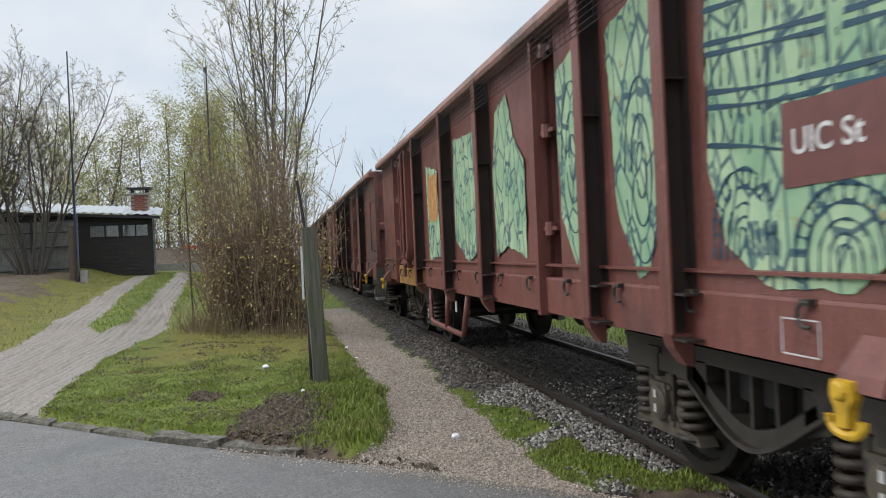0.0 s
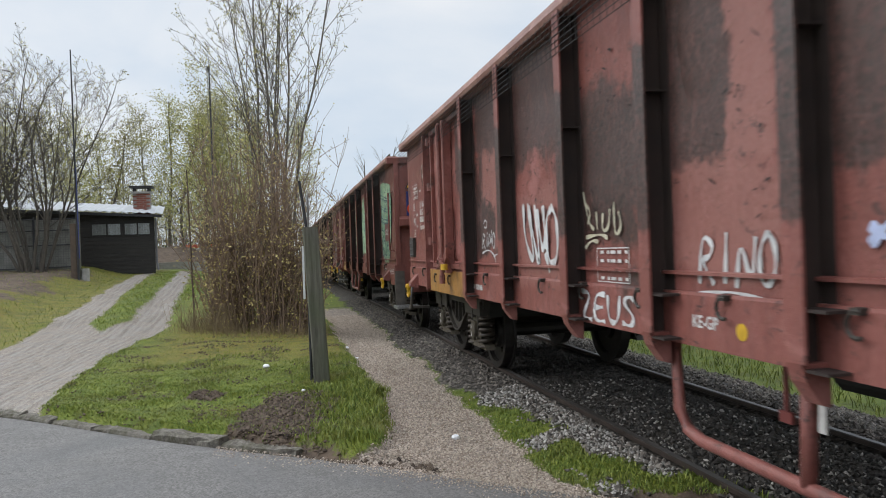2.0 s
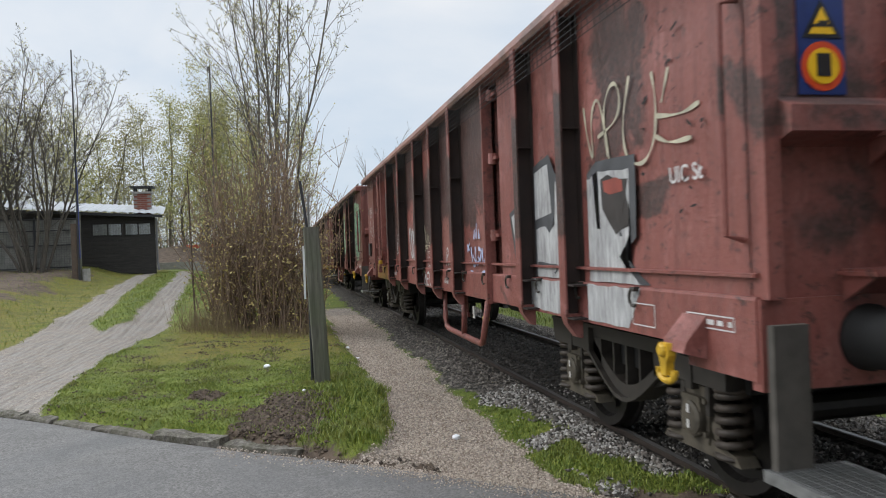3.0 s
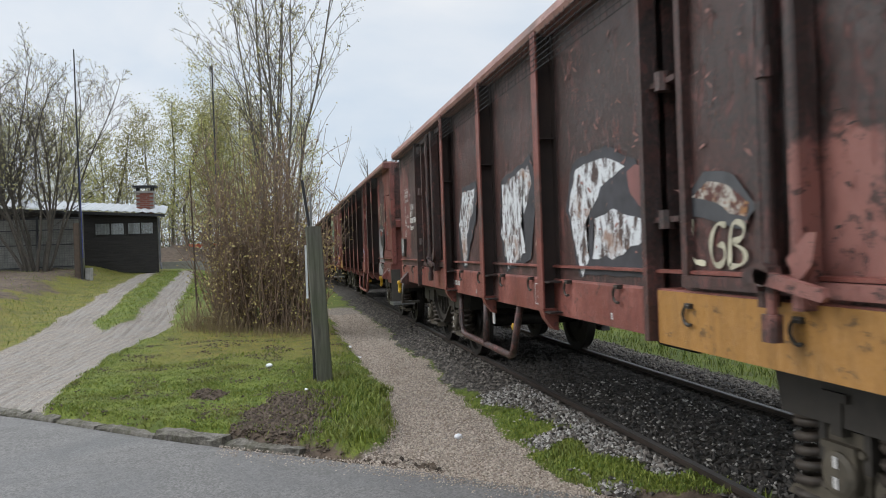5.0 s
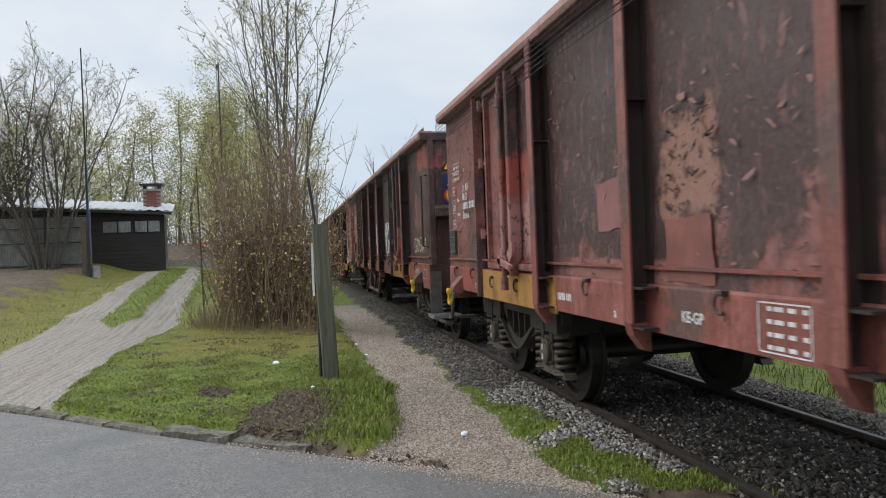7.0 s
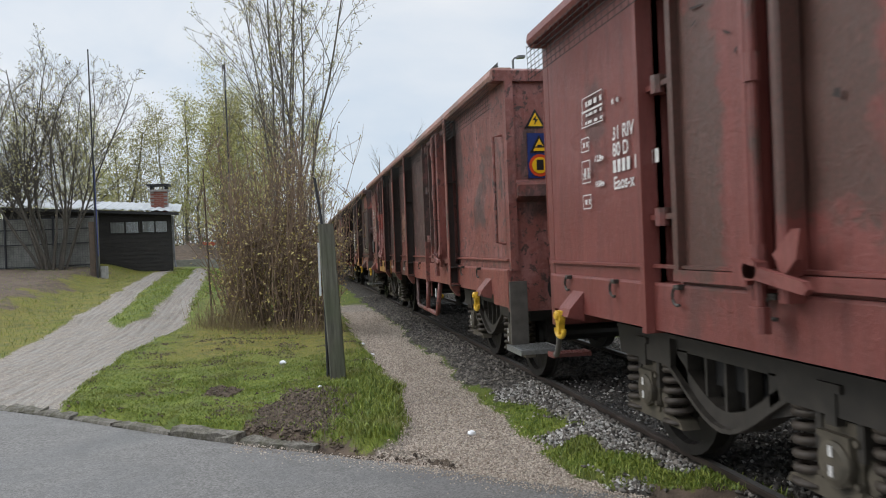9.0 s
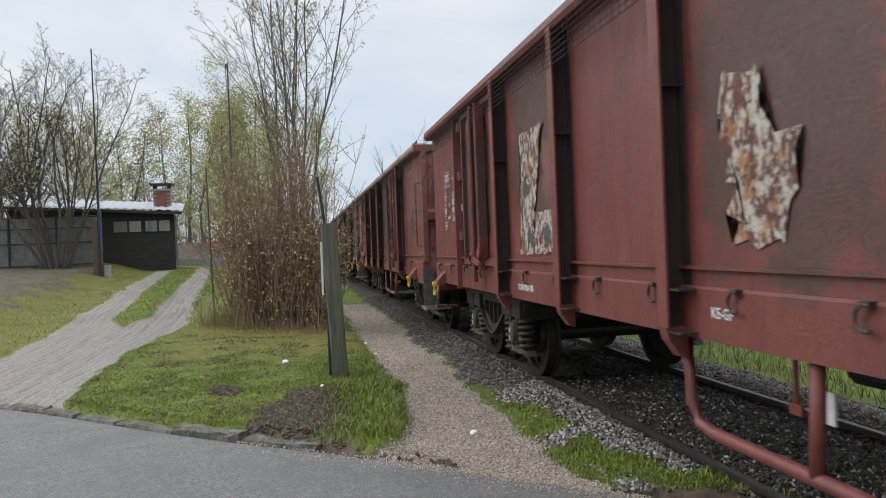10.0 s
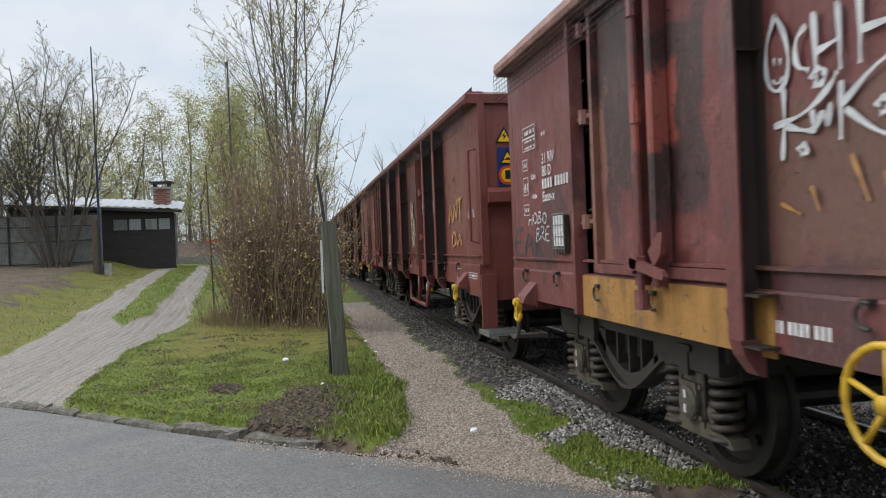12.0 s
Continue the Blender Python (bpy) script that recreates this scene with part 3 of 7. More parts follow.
def bogie_frame_mesh(side):
    """One cast side frame: a straight top chord and a belly that dips between the axles, with windows between ribs."""
    s = Shape()
    x0, x1 = side * 0.96, side * 1.06
    f0, f1 = side * 0.92, side * 1.1
    s.prism([(-1.3, 0.86), (1.3, 0.86), (1.3, 0.76), (0.7, 0.78), (-0.7, 0.78), (-1.3, 0.76)], x0, x1, "x")
    s.prism([(-1.32, 0.885), (1.32, 0.885), (1.32, 0.86), (-1.32, 0.86)], f0, f1, "x")
    n = 16
    def belly(y):
        a = max(0.0, 1 - abs(y) / 0.72)
        return 0.74 - 0.34 * (a * a * (3 - 2 * a)) ** 0.8
    for i in range(n):
        ya, yb = -0.72 + 1.44 * i / n, -0.72 + 1.44 * (i + 1) / n
        za, zb = belly(ya), belly(yb)
        s.prism([(ya, za), (yb, zb), (yb, zb + 0.1), (ya, za + 0.1)], x0, x1, "x")
        s.prism([(ya, za - 0.015), (yb, zb - 0.015), (yb, zb + 0.012), (ya, za + 0.012)], f0, f1, "x")
    for y in (-0.2, 0.0, 0.2):
        s.box(min(x0, x1) + 0.005, max(x0, x1) - 0.005, y - 0.012, y + 0.012, belly(y) + 0.06, 0.8)
    s.prism([(-0.62, 0.62), (-0.4, 0.55), (-0.4, 0.79), (-0.62, 0.79)], x0, x1, "x")
    s.prism([(0.62, 0.62), (0.4, 0.55), (0.4, 0.79), (0.62, 0.79)], x0, x1, "x")
    for k in (-1, 1):               # horn guides and spring seats round each axle box
        s.prism([(k * 0.9 - 0.36, 0.86), (k * 0.9 + 0.4, 0.86), (k * 0.9 + 0.36, 0.68), (k * 0.9 - 0.36, 0.68)], side * 0.9, side * 1.1, "x")
        for q in (-1, 1):
            s.box(min(side * 0.95, side * 1.07), max(side * 0.95, side * 1.07), k * 0.9 + q * 0.13 - 0.02, k * 0.9 + q * 0.13 + 0.02, 0.5, 0.86)
        s.box(min(side * 1.04, side * 1.11), max(side * 1.04, side * 1.11), k * 0.9 - 0.035, k * 0.9 + 0.035, 0.64, 0.79)
        s.box(min(side * 1.04, side * 1.12), max(side * 1.04, side * 1.12), k * 0.9 - 0.075, k * 0.9 + 0.075, 0.79, 0.83)
    return s.mesh("side_frame", iron)


def axle_box_mesh(side):
    s = Shape()
    s.prism([(-0.115, 0.33), (0.115, 0.33), (0.13, 0.4), (0.13, 0.58), (0.1, 0.66), (-0.1, 0.66), (-0.13, 0.58), (-0.13, 0.4)], side * 0.9, side * 1.06, "x")
    s.prism([(-0.085, 0.39), (0.0, 0.35), (0.085, 0.39), (0.1, 0.47), (0.085, 0.6), (-0.085, 0.6), (-0.1, 0.47)], side * 1.06, side * 1.095, "x")
    s.lathe([(0, 0.105), (side * 0.02, 0.1), (side * 0.03, 0.075)], (side * 1.085, 0, 0.47), "x", 16)
    s.prism([(-0.4, 0.27), (0.4, 0.27), (0.36, 0.32), (0.14, 0.37), (-0.14, 0.37), (-0.36, 0.32)], side * 0.93, side * 1.05, "x")
    for k in (-1, 1):
        for z in (0.39, 0.58):
            s.lathe([(0, 0.022), (side * 0.025, 0.018)], (side * 1.06, k * 0.112, z), "x", 6)
    s.prism([(-0.14, 0.52), (-0.22, 0.5), (-0.22, 0.38), (-0.14, 0.36)], side * 0.95, side * 1.04, "x")
    s.lathe([(0, 0.055), (side * 0.02, 0.05)], (side * 1.04, -0.2, 0.44), "x", 10)
    return s.mesh("axle_box", iron_light if side < 0 else iron)


def spring_mesh(side):
    s = Shape()
    for turn in range(5):
        z = 0.34 + turn * 0.068
        ring = [(side * 0.99 + 0.082 * math.cos(a * math.pi / 7), 0.082 * math.sin(a * math.pi / 7), z + 0.068 * a / 14 * 0.8) for a in range(14)]
        s.tube(ring, 0.024, 6, closed=True)
    s.lathe([(0.0, 0.11), (0.02, 0.11)], (side * 0.99, 0, 0.29), "z", 12)
    s.lathe([(0.0, 0.105), (0.03, 0.105)], (side * 0.99, 0, 0.66), "z", 12)
    return s.mesh("coil_spring", spring_rust, True)


def bolster_mesh():
    s = Shape().box(-1.0, 1.0, -0.2, 0.2, 0.62, 0.9)
    for q in (-1, 1):
        s.prism([(-0.6, 0.8), (-0.3, 0.52), (0.3, 0.52), (0.6, 0.8)], q * 0.9, q * 0.95, "x")
    return s.mesh("bolster", black_steel)


def cross_bar_mesh():
    return Shape().box(-0.98, 0.98, -0.05, 0.05, 0.66, 0.84).mesh("cross_bar", black_steel)


def brake_beam_mesh():
    s = Shape().box(-0.8, 0.8, -0.06, 0.06, 0.35, 0.5)
    for q in (-1, 1):
        s.prism([(-0.04, 0.3), (0.04, 0.28), (0.05, 0.62), (-0.02, 0.62)], q * 0.71, q * 0.79, "x")
    return s.mesh("brake_beam", iron)


def dash_mesh():
    s = Shape()
    s.prism([(-0.012, 0.0), (0.012, 0.0), (0.012, 0.05), (-0.012, 0.05)], -1.1175, -1.1205, "x")
    return s.mesh("white_mark", white_paint)


BOGIE = None
WHEELS = []


def make_bogie(parent, y):
    """A bogie under a wagon at y; meshes are shared between all bogies."""
    global BOGIE
    if BOGIE is None:
        BOGIE = {"wheel": wheelset_mesh(), "bolster": bolster_mesh(), "dash": dash_mesh(), "bar": cross_bar_mesh(), "brake": brake_beam_mesh(),
                 **{(n, k): f(k) for n, f in (("frame", bogie_frame_mesh), ("box", axle_box_mesh), ("spring", spring_mesh)) for k in (-1, 1)}}
    b = part("bogie", BOGIE["bolster"], None, parent, "grimy cast-iron two-axle bogie")
    b.location = (0, y, 0)
    for k in (-1, 1):
        part("side_frame", BOGIE["frame", k], None, b)
        for q in (-1, 1):
            part("axle_box", BOGIE["box", k], None, b).location = (0, q * 0.9, 0)
            for w in (-1, 1):
                part("coil_spring", BOGIE["spring", k], None, b, "rusty coil spring").location = (0, q * 0.9 + w * 0.26, 0)
    for q in (-1, 1):
        part("cross_bar", BOGIE["bar"], None, b).location = (0, q * 1.25, 0)
        part("brake_beam", BOGIE["brake"], None, b).location = (0, q * 0.4, 0)
        for z in (0.41, 0.5):
            part("white_mark", BOGIE["dash"], None, b, "white dash").location = (0, q * 0.9, z)
        w = part("wheelset", BOGIE["wheel"], None, b, "dark steel wheelset")
        w.location = (0, q * 0.9, 0.46)
        WHEELS.append((w, q * 0.9))
    return b


def panel_sink(y, z, y0, y1, z0, z1, dent, seed):
    """How deep a side sheet is dented at a place on it."""
    u, v = (y - y0) / (y1 - y0), (z - z0) / (z1 - z0)
    edge = max(0.0, min(u, 1 - u, v, 1 - v)) * 5
    p = Vector((seed * 3.7, y * 1.6, z * 1.6))
    return dent * min(1, edge) * max(0.0, noise.noise(p) * 1.3 + 0.6 * noise.noise(p * 2.7) + 0.3 * noise.noise(p * 6.1) + 0.35)


def shallowest(y, z, y0, y1, z0, z1, dent, seed):
    """The least dent near a place, on the sheet's own grid."""
    nu, nv = max(3, int((y1 - y0) / 0.16)), 12
    i, j = int((y - y0) / (y1 - y0) * nu), int((z - z0) / (z1 - z0) * nv)
    return min(panel_sink(y0 + (y1 - y0) * min(max(a, 0), nu) / nu, z0 + (z1 - z0) * min(max(b, 0), nv) / nv, y0, y1, z0, z1, dent, seed) for a in range(i - 1, i + 3) for b in range(j - 1, j + 3))


SHEETS = {}


def panel_mesh(y0, y1, z0, z1, x, dent, seed, material):
    """A sheet of a wagon's side, a little dented, 4 mm thick edges turned in."""
    nu, nv = max(3, int((y1 - y0) / 0.16)), 12
    verts, faces = [], []
    for j in range(nv + 1):
        for i in range(nu + 1):
            u, v = i / nu, j / nv
            d = panel_sink(y0 + (y1 - y0) * u, z0 + (z1 - z0) * v, y0, y1, z0, z1, dent, seed)
            verts.append((x + d, y0 + (y1 - y0) * u, z0 + (z1 - z0) * v))
    for j in range(nv):
        for i in range(nu):
            a = j * (nu + 1) + i
            faces.append((a, a + nu + 1, a + nu + 2, a + 1) if x < 0 else (a, a + 1, a + nu + 2, a + nu + 1))
    s = Shape().add(verts, faces)
    e = 0.03 if x < 0 else -0.03
    s.box(min(x + 0.02 * (1 if x < 0 else -1), x + e * 2), max(x + 0.02 * (1 if x < 0 else -1), x + e * 2), y0, y1, z0, z1)
    me = s.mesh("side_panel", material)
    for p in me.polygons[: nu * nv]:
        p.use_smooth = True
    return me


def stanchion_mesh(material):
    """The outer flange of an upright channel post, with a foot that tapers under the sill; built at y = 0."""
    s = Shape()
    e = 0.004 * math.sin(3)
    s.prism([(-STAN + 0.014, -0.02), (-STAN, -0.02), (-STAN, 0.09), (-STAN + 0.012, 0.1), (-PANEL + 0.01, 0.145), (-PANEL + 0.02, 0.13), (-STAN + 0.014, 0.085)], 1.03, TOP - 0.1)
    s.prism([(-STAN, 1.03), (-SOLE + 0.01, 1.03), (-SOLE + 0.01, 0.86), (-SOLE - 0.03, 0.87), (-STAN + 0.02, 0.96)], -0.0, 0.09, "y")
    return s.mesh("stanchion", material)


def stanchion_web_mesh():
    """The hollow of the channel behind the flange, soot and shade both in its colour, with its stiffening shelves."""
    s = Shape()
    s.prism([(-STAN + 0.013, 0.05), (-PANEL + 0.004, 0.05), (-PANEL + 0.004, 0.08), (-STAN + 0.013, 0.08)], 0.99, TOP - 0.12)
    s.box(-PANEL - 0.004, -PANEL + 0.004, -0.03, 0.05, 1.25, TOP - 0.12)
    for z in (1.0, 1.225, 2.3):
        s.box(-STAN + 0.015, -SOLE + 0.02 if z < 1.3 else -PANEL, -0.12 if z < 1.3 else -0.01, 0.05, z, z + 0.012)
    return s.mesh("web", soot_shade_steel)


def hook_ring_mesh():
    s = Shape()
    s.tube([(-SOLE - 0.03, 0.05 * math.sin(a), 0.05 * math.cos(a)) for a in np.linspace(-0.4, 3.6, 9)], 0.009, 6)
    s.box(-SOLE - 0.035, -SOLE + 0.01, -0.02, 0.03, 0.035, 0.06)
    return s.mesh("lashing_ring", iron)


def yellow_hook_mesh():
    s = Shape()
    x = -SOLE - 0.15
    s.prism([(-0.04, 1.0), (0.04, 1.0), (0.05, 0.97), (0.05, 0.94), (0.03, 0.9), (0.026, 0.84), (-0.026, 0.84), (-0.03, 0.9), (-0.05, 0.94), (-0.05, 0.97)], x, x + 0.045, "x")
    s.tube([(x + 0.02, 0.075 * math.sin(a), 0.845 - 0.05 * math.cos(a) + 0.015) for a in np.linspace(-1.75, 1.75, 11)], 0.019, 8)
    s.lathe([(-0.02, 0.025), (-0.01, 0.035), (0.05, 0.035)], (x, 0, 0.965), "x", 10)
    return s.mesh("tow_hook", yellow_paint)


def bracket_mesh(material):
    s = Shape()
    s.prism([(-SOLE, 1.14), (-SOLE - 0.11, 1.02), (-SOLE - 0.13, 0.965), (-SOLE, 0.93)], -0.16, 0.05, "y")
    return s.mesh("hook_bracket", material)


def sign_triangle(parent, x, y, z, size, glyph):
    s = Shape().prism([(x - size * 0.58, z), (x + size * 0.58, z), (x, z + size)], y, y - 0.004, "y")
    board = part("warning_sign", s, sign_black, parent, "yellow warning triangle")
    i = size * 0.13
    part("sign_face", Shape().prism([(x - size * 0.58 + i * 1.5, z + i * 0.75), (x + size * 0.58 - i * 1.5, z + i * 0.75), (x, z + size - i * 1.6)], y - 0.004, y - 0.007, "y"), sign_yellow, board)
    g = Shape()
    if glyph:
        g.prism([(x + 0.012, z + size * 0.66), (x - 0.03, z + size * 0.4), (x + 0.0, z + size * 0.42), (x - 0.012, z + size * 0.17), (x + 0.032, z + size * 0.47), (x + 0.003, z + size * 0.45)], y - 0.007, y - 0.009, "y")
    else:
        g.box(x - 0.055, x + 0.05, y - 0.009, y - 0.007, z + size * 0.28, z + size * 0.35)
        g.box(x - 0.02, x + 0.03, y - 0.009, y - 0.007, z + size * 0.35, z + size * 0.44)
    part("sign_glyph", g, sign_black, board)


def make_wagon(front, off, length, paint, name_label, stans, slots, doors, sill_yellow=(), seed=1, fresh=False, loop=None, step=True, net=True, cage=0.1, paper=False, bogies=(2.33, 2.65), post_paint=None):
    """An open bogie wagon. front: where its leading buffers are at the start; distances along it run back from there."""
    w = new("open_freight_wagon")
    tagged(w, name_label, "freight wagon", "wagons of the train")
    half = length / 2
    Y = lambda d: half - d
    b0, b1 = 0.66, length - 0.66                       # the box body, from end to end
    stans = [d - off for d in stans]
    slots = [(a - off, b - off) for a, b in slots]
    doors = [(a - off, b - off, c) for a, b, c in doors]
    sill_yellow = [(a - off, b - off) for a, b in sill_yellow]
    loop = (loop[0] - off, loop[1] - off) if loop else None
    # underframe and floor
    s = Shape()
    s.box(-0.2, 0.2, Y(b1), Y(b0), 0.92, 1.2)
    for d in np.arange(b0 + 0.3, b1, 1.45):
        s.box(-1.36, 1.36, Y(d) - 0.05, Y(d) + 0.05, 0.98, 1.2)
    s.lathe([(-0.5, 0.05), (-0.46, 0.16), (0.46, 0.16), (0.5, 0.05)], (0.45, Y(half + 0.2), 0.78), "y", 14)
    s.lathe([(-0.25, 0.05), (-0.22, 0.12), (0.22, 0.12), (0.25, 0.05)], (-0.5, Y(half + 1.2), 0.8), "y", 12)
    s.tube([(-0.55, Y(b0 + 1), 0.86), (-0.55, Y(b1 - 1), 0.86)], 0.03, 6)
    s.tube([(0.5, Y(b0 + 1), 0.8), (0.5, Y(b1 - 1), 0.8)], 0.025, 6)
    part("underframe", s, black_steel, w)
    part("floor", Shape().box(-1.38, 1.38, Y(b1), Y(b0), 1.2, 1.24), black_steel, w)
    # sills
    for k in (-1, 1):
        s = Shape()
        s.prism([(k * (SOLE - 0.12), 0.98), (k * SOLE, 0.98), (k * SOLE, 1.235), (k * (SOLE - 0.006), 1.25), (k * (SOLE - 0.12), 1.25)], Y(b1), Y(b0), "y")
        s.prism([(k * (SOLE - 0.02), 1.335), (k * (SOLE + 0.004), 1.335), (k * (SOLE + 0.004), 1.35), (k * (SOLE - 0.02), 1.355)], Y(b1), Y(b0), "y")
        for d in (b0, b1 - 0.55):
            s.prism([(k * (SOLE - 0.1), 0.98), (k * (SOLE - 0.002), 0.98), (k * (SOLE - 0.002), 0.88), (k * (SOLE - 0.1), 0.88)], Y(d + 0.55), Y(d), "y") if d > b0 else None
        part("sill", s, post_paint or paint, w)
    for d0, d1 in sill_yellow:
        part("sill_plate", Shape().box(-SOLE - 0.012, -SOLE + 0.004, Y(d1), Y(d0), 0.955, 1.24), yellow_sill, w, "worn yellow sill under the door")
    # sides: panels between posts on the near side, one sheet on the far one
    cuts = sorted([b0] + [c for c in stans] + [c for p in slots for c in p] + [b1])
    z0, z1 = 1.25, TOP - 0.07
    edges = [b0]
    posts = sorted([(c - 0.13, 0.14) for c in stans] + [(p[0], p[1] - p[0]) for p in slots])
    cur, n = b0 + 0.06, 0
    for d, width in posts + [(b1 - 0.06, 0)]:
        if d - cur > 0.15:
            n += 1
            SHEETS.setdefault(id(w), []).append((Y(d), Y(cur), z0, z1, 0.024 if fresh else 0.032, seed * 10 + n))
            ob = part("side_panel", panel_mesh(Y(d), Y(cur), z0, z1, -PANEL, 0.024 if fresh else 0.032, seed * 10 + n, paint), None, w)
        cur = d + width
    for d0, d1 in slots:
        # near-black sheet: the shade deep in the slot, put in by colour
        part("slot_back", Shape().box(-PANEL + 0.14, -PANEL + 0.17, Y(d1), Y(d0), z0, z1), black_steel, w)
        for z in (1.62, 2.35, 2.95):
            s = Shape().lathe([(-0.05, 0.045), (0.05, 0.045)], (-PANEL - 0.02, Y((d0 + d1) / 2), z), "z", 10)
            s.box(-PANEL - 0.03, -PANEL + 0.15, Y(d1), Y(d0), z - 0.015, z + 0.015)
            part("hinge", s, paint, w)
        part("slot_post", Shape().box(-STAN + 0.06, -PANEL + 0.14, Y(d0) - 0.0, Y(d0) + 0.05, 0.96, z1), paint, w)
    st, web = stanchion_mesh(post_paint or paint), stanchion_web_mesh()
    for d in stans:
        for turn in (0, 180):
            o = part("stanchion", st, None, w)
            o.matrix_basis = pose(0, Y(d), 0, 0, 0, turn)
            part("web", web, None, o, "sooty inner face with shade in its colour")
    part("far_side", panel_mesh(Y(b1), Y(b0), z0, z1, PANEL, 0.02, seed, paint), None, w)
    # doors: a wide frame, two locking rods and the lever between them
    for d0, d1, lock in doors:
        mid = (d0 + d1) / 2
        s = Shape().box(-PANEL - 0.05, -PANEL + 0.005, Y(d1), Y(d0), 1.27, 1.33)
        frame_ob = part("side_door", s, paint, w, "framed double side door")
        part("door_head", Shape().box(-PANEL - 0.05, -PANEL + 0.005, Y(d1), Y(d0), 3.0, 3.06), paint, frame_ob)
        for d in (d0, d1 - 0.05):
            part("door_jamb", Shape().box(-PANEL - 0.045, -PANEL + 0.005, Y(d + 0.05), Y(d), 1.33, 3.0), paint, frame_ob)
        if lock:
            s = Shape()
            for q in (-0.12, 0.09):
                s.box(-PANEL - 0.11, -PANEL + 0.005, Y(mid) + q - 0.03, Y(mid) + q + 0.03, 1.22, 3.04, 0.012)
            part("door_post", s, paint, frame_ob)
            s = Shape().tube([(-PANEL - 0.13, Y(mid) - 0.01, 1.12), (-PANEL - 0.13, Y(mid) - 0.01, 3.0)], 0.022, 8)
            for z in (1.4, 2.2, 2.8):
                s.lathe([(-0.06, 0.034), (0.06, 0.034)], (-PANEL - 0.13, Y(mid) - 0.01, z), "z", 8)
            s.box(-PANEL - 0.16, -PANEL - 0.1, Y(mid) - 0.05, Y(mid) + 0.035, 1.09, 1.2, 0.015)
            part("locking_rod", s, paint, frame_ob)
            s = Shape()
            s.prism([(Y(mid) + 0.05, 1.33), (Y(mid) - 0.34, 1.27), (Y(mid) - 0.36, 1.29), (Y(mid) - 0.34, 1.32), (Y(mid) + 0.03, 1.385)], -PANEL - 0.18, -PANEL - 0.15, "x")
            s.prism([(Y(mid) + 0.04, 1.29), (Y(mid) + 0.15, 1.31), (Y(mid) + 0.13, 1.37), (Y(mid) + 0.04, 1.4)], -PANEL - 0.16, -PANEL - 0.12, "x")
            s.prism([(Y(mid) - 0.16, 1.33), (Y(mid) - 0.24, 1.4), (Y(mid) - 0.27, 1.52), (Y(mid) - 0.22, 1.52), (Y(mid) - 0.1, 1.42)], -PANEL - 0.13, -PANEL - 0.1, "x")
            s.lathe([(-0.03, 0.05), (0.03, 0.05)], (-PANEL - 0.15, Y(mid) - 0.01, 1.36), "x", 10)
            part("lever", s, paint, frame_ob)
            if lock == 2:
                part("lever_grip", Shape().box(-PANEL - 0.2, -PANEL - 0.135, Y(mid) - 0.38, Y(mid) - 0.24, 1.262, 1.33, 0.02), yellow_paint, frame_ob, "yellow lever grip")
    # top rail round the box
    for k in (-1, 1):
        s = Shape()
        s.prism([(k * (PANEL - 0.08), TOP - 0.12), (k * (STAN - 0.02), TOP - 0.12), (k * RIM, TOP - 0.08), (k * (RIM - 0.01), TOP - 0.02), (k * (RIM - 0.06), TOP), (k * (PANEL - 0.08), TOP)], Y(b1) - 0.04, Y(b0) + 0.04, "y")
        part("top_rail", s, rim_paint if not fresh else paint, w, "dusty faded top rail, sky light painted into its colour" if not fresh else "")
    for d, k in ((b0, 1), (b1, -1)):
        part("end_rail", Shape().prism([(Y(d) - k * 0.08, TOP - 0.13), (Y(d) + k * 0.05, TOP - 0.13), (Y(d) + k * 0.06, TOP - 0.03), (Y(d) + k * 0.02, TOP - 0.004), (Y(d) - k * 0.08, TOP - 0.004)], -RIM + 0.03, RIM - 0.03, "x"), paint, w)
        # end wall with a bay, a ledge and two uprights
        s = Shape()
        y = Y(d)
        s.box(-PANEL, PANEL, min(y, y - k * 0.05), max(y, y - k * 0.05), 1.0, TOP - 0.1)
        part("end_wall", s, paint, w)
        for x in (-1.355, -0.6, 0.6, 1.355):
            part("end_post", Shape().box(x - 0.04, x + 0.04, min(y, y + k * 0.06), max(y, y + k * 0.06), 1.24, TOP - 0.13), paint, w)
        part("end_ledge", Shape().prism([(y, 2.12), (y + k * 0.14, 2.06), (y + k * 0.14, 1.95), (y, 1.9)], -1.32, 1.32, "x"), paint, w)
        part("headstock", Shape().box(-SOLE + 0.01, SOLE - 0.01, min(y - k * 0.05, y + k * 0.02), max(y - k * 0.05, y + k * 0.02), 0.84, 1.24), paint, w)
        for x in (-0.875, 0.875):
            s = Shape().lathe([(0, 0.15), (k * 0.03, 0.15), (k * 0.05, 0.135), (k * 0.36, 0.13), (k * 0.36, 0.11), (k * 0.57, 0.11)], (x, y + k * 0.02, 1.05), "y", 18)
            buf = part("buffer", s, black_steel, w, "black steel buffer", True)
            part("buffer_head", Shape().lathe([(k * 0.565, 0.1), (k * 0.572, 0.165), (k * 0.585, 0.18), (k * 0.603, 0.18), (k * 0.61, 0.16), (k * 0.615, 0.08)], (x, y + k * 0.0, 1.05), "y", 24), black_steel, buf, "", True)
        s = Shape().tube([(0, y, 1.04), (0, y + k * 0.3, 1.04), (0, y + k * 0.4, 0.98), (0, y + k * 0.62, 0.95)], 0.045, 8)
        part("coupling", s, black_steel, w, "screw coupling")
        s = Shape().tube([(-0.35, y, 0.95), (-0.36, y + k * 0.2, 0.7), (-0.3, y + k * 0.45, 0.55), (-0.15, y + k * 0.6, 0.62)], 0.022, 7)
        part("brake_hose", s, black_steel, w)
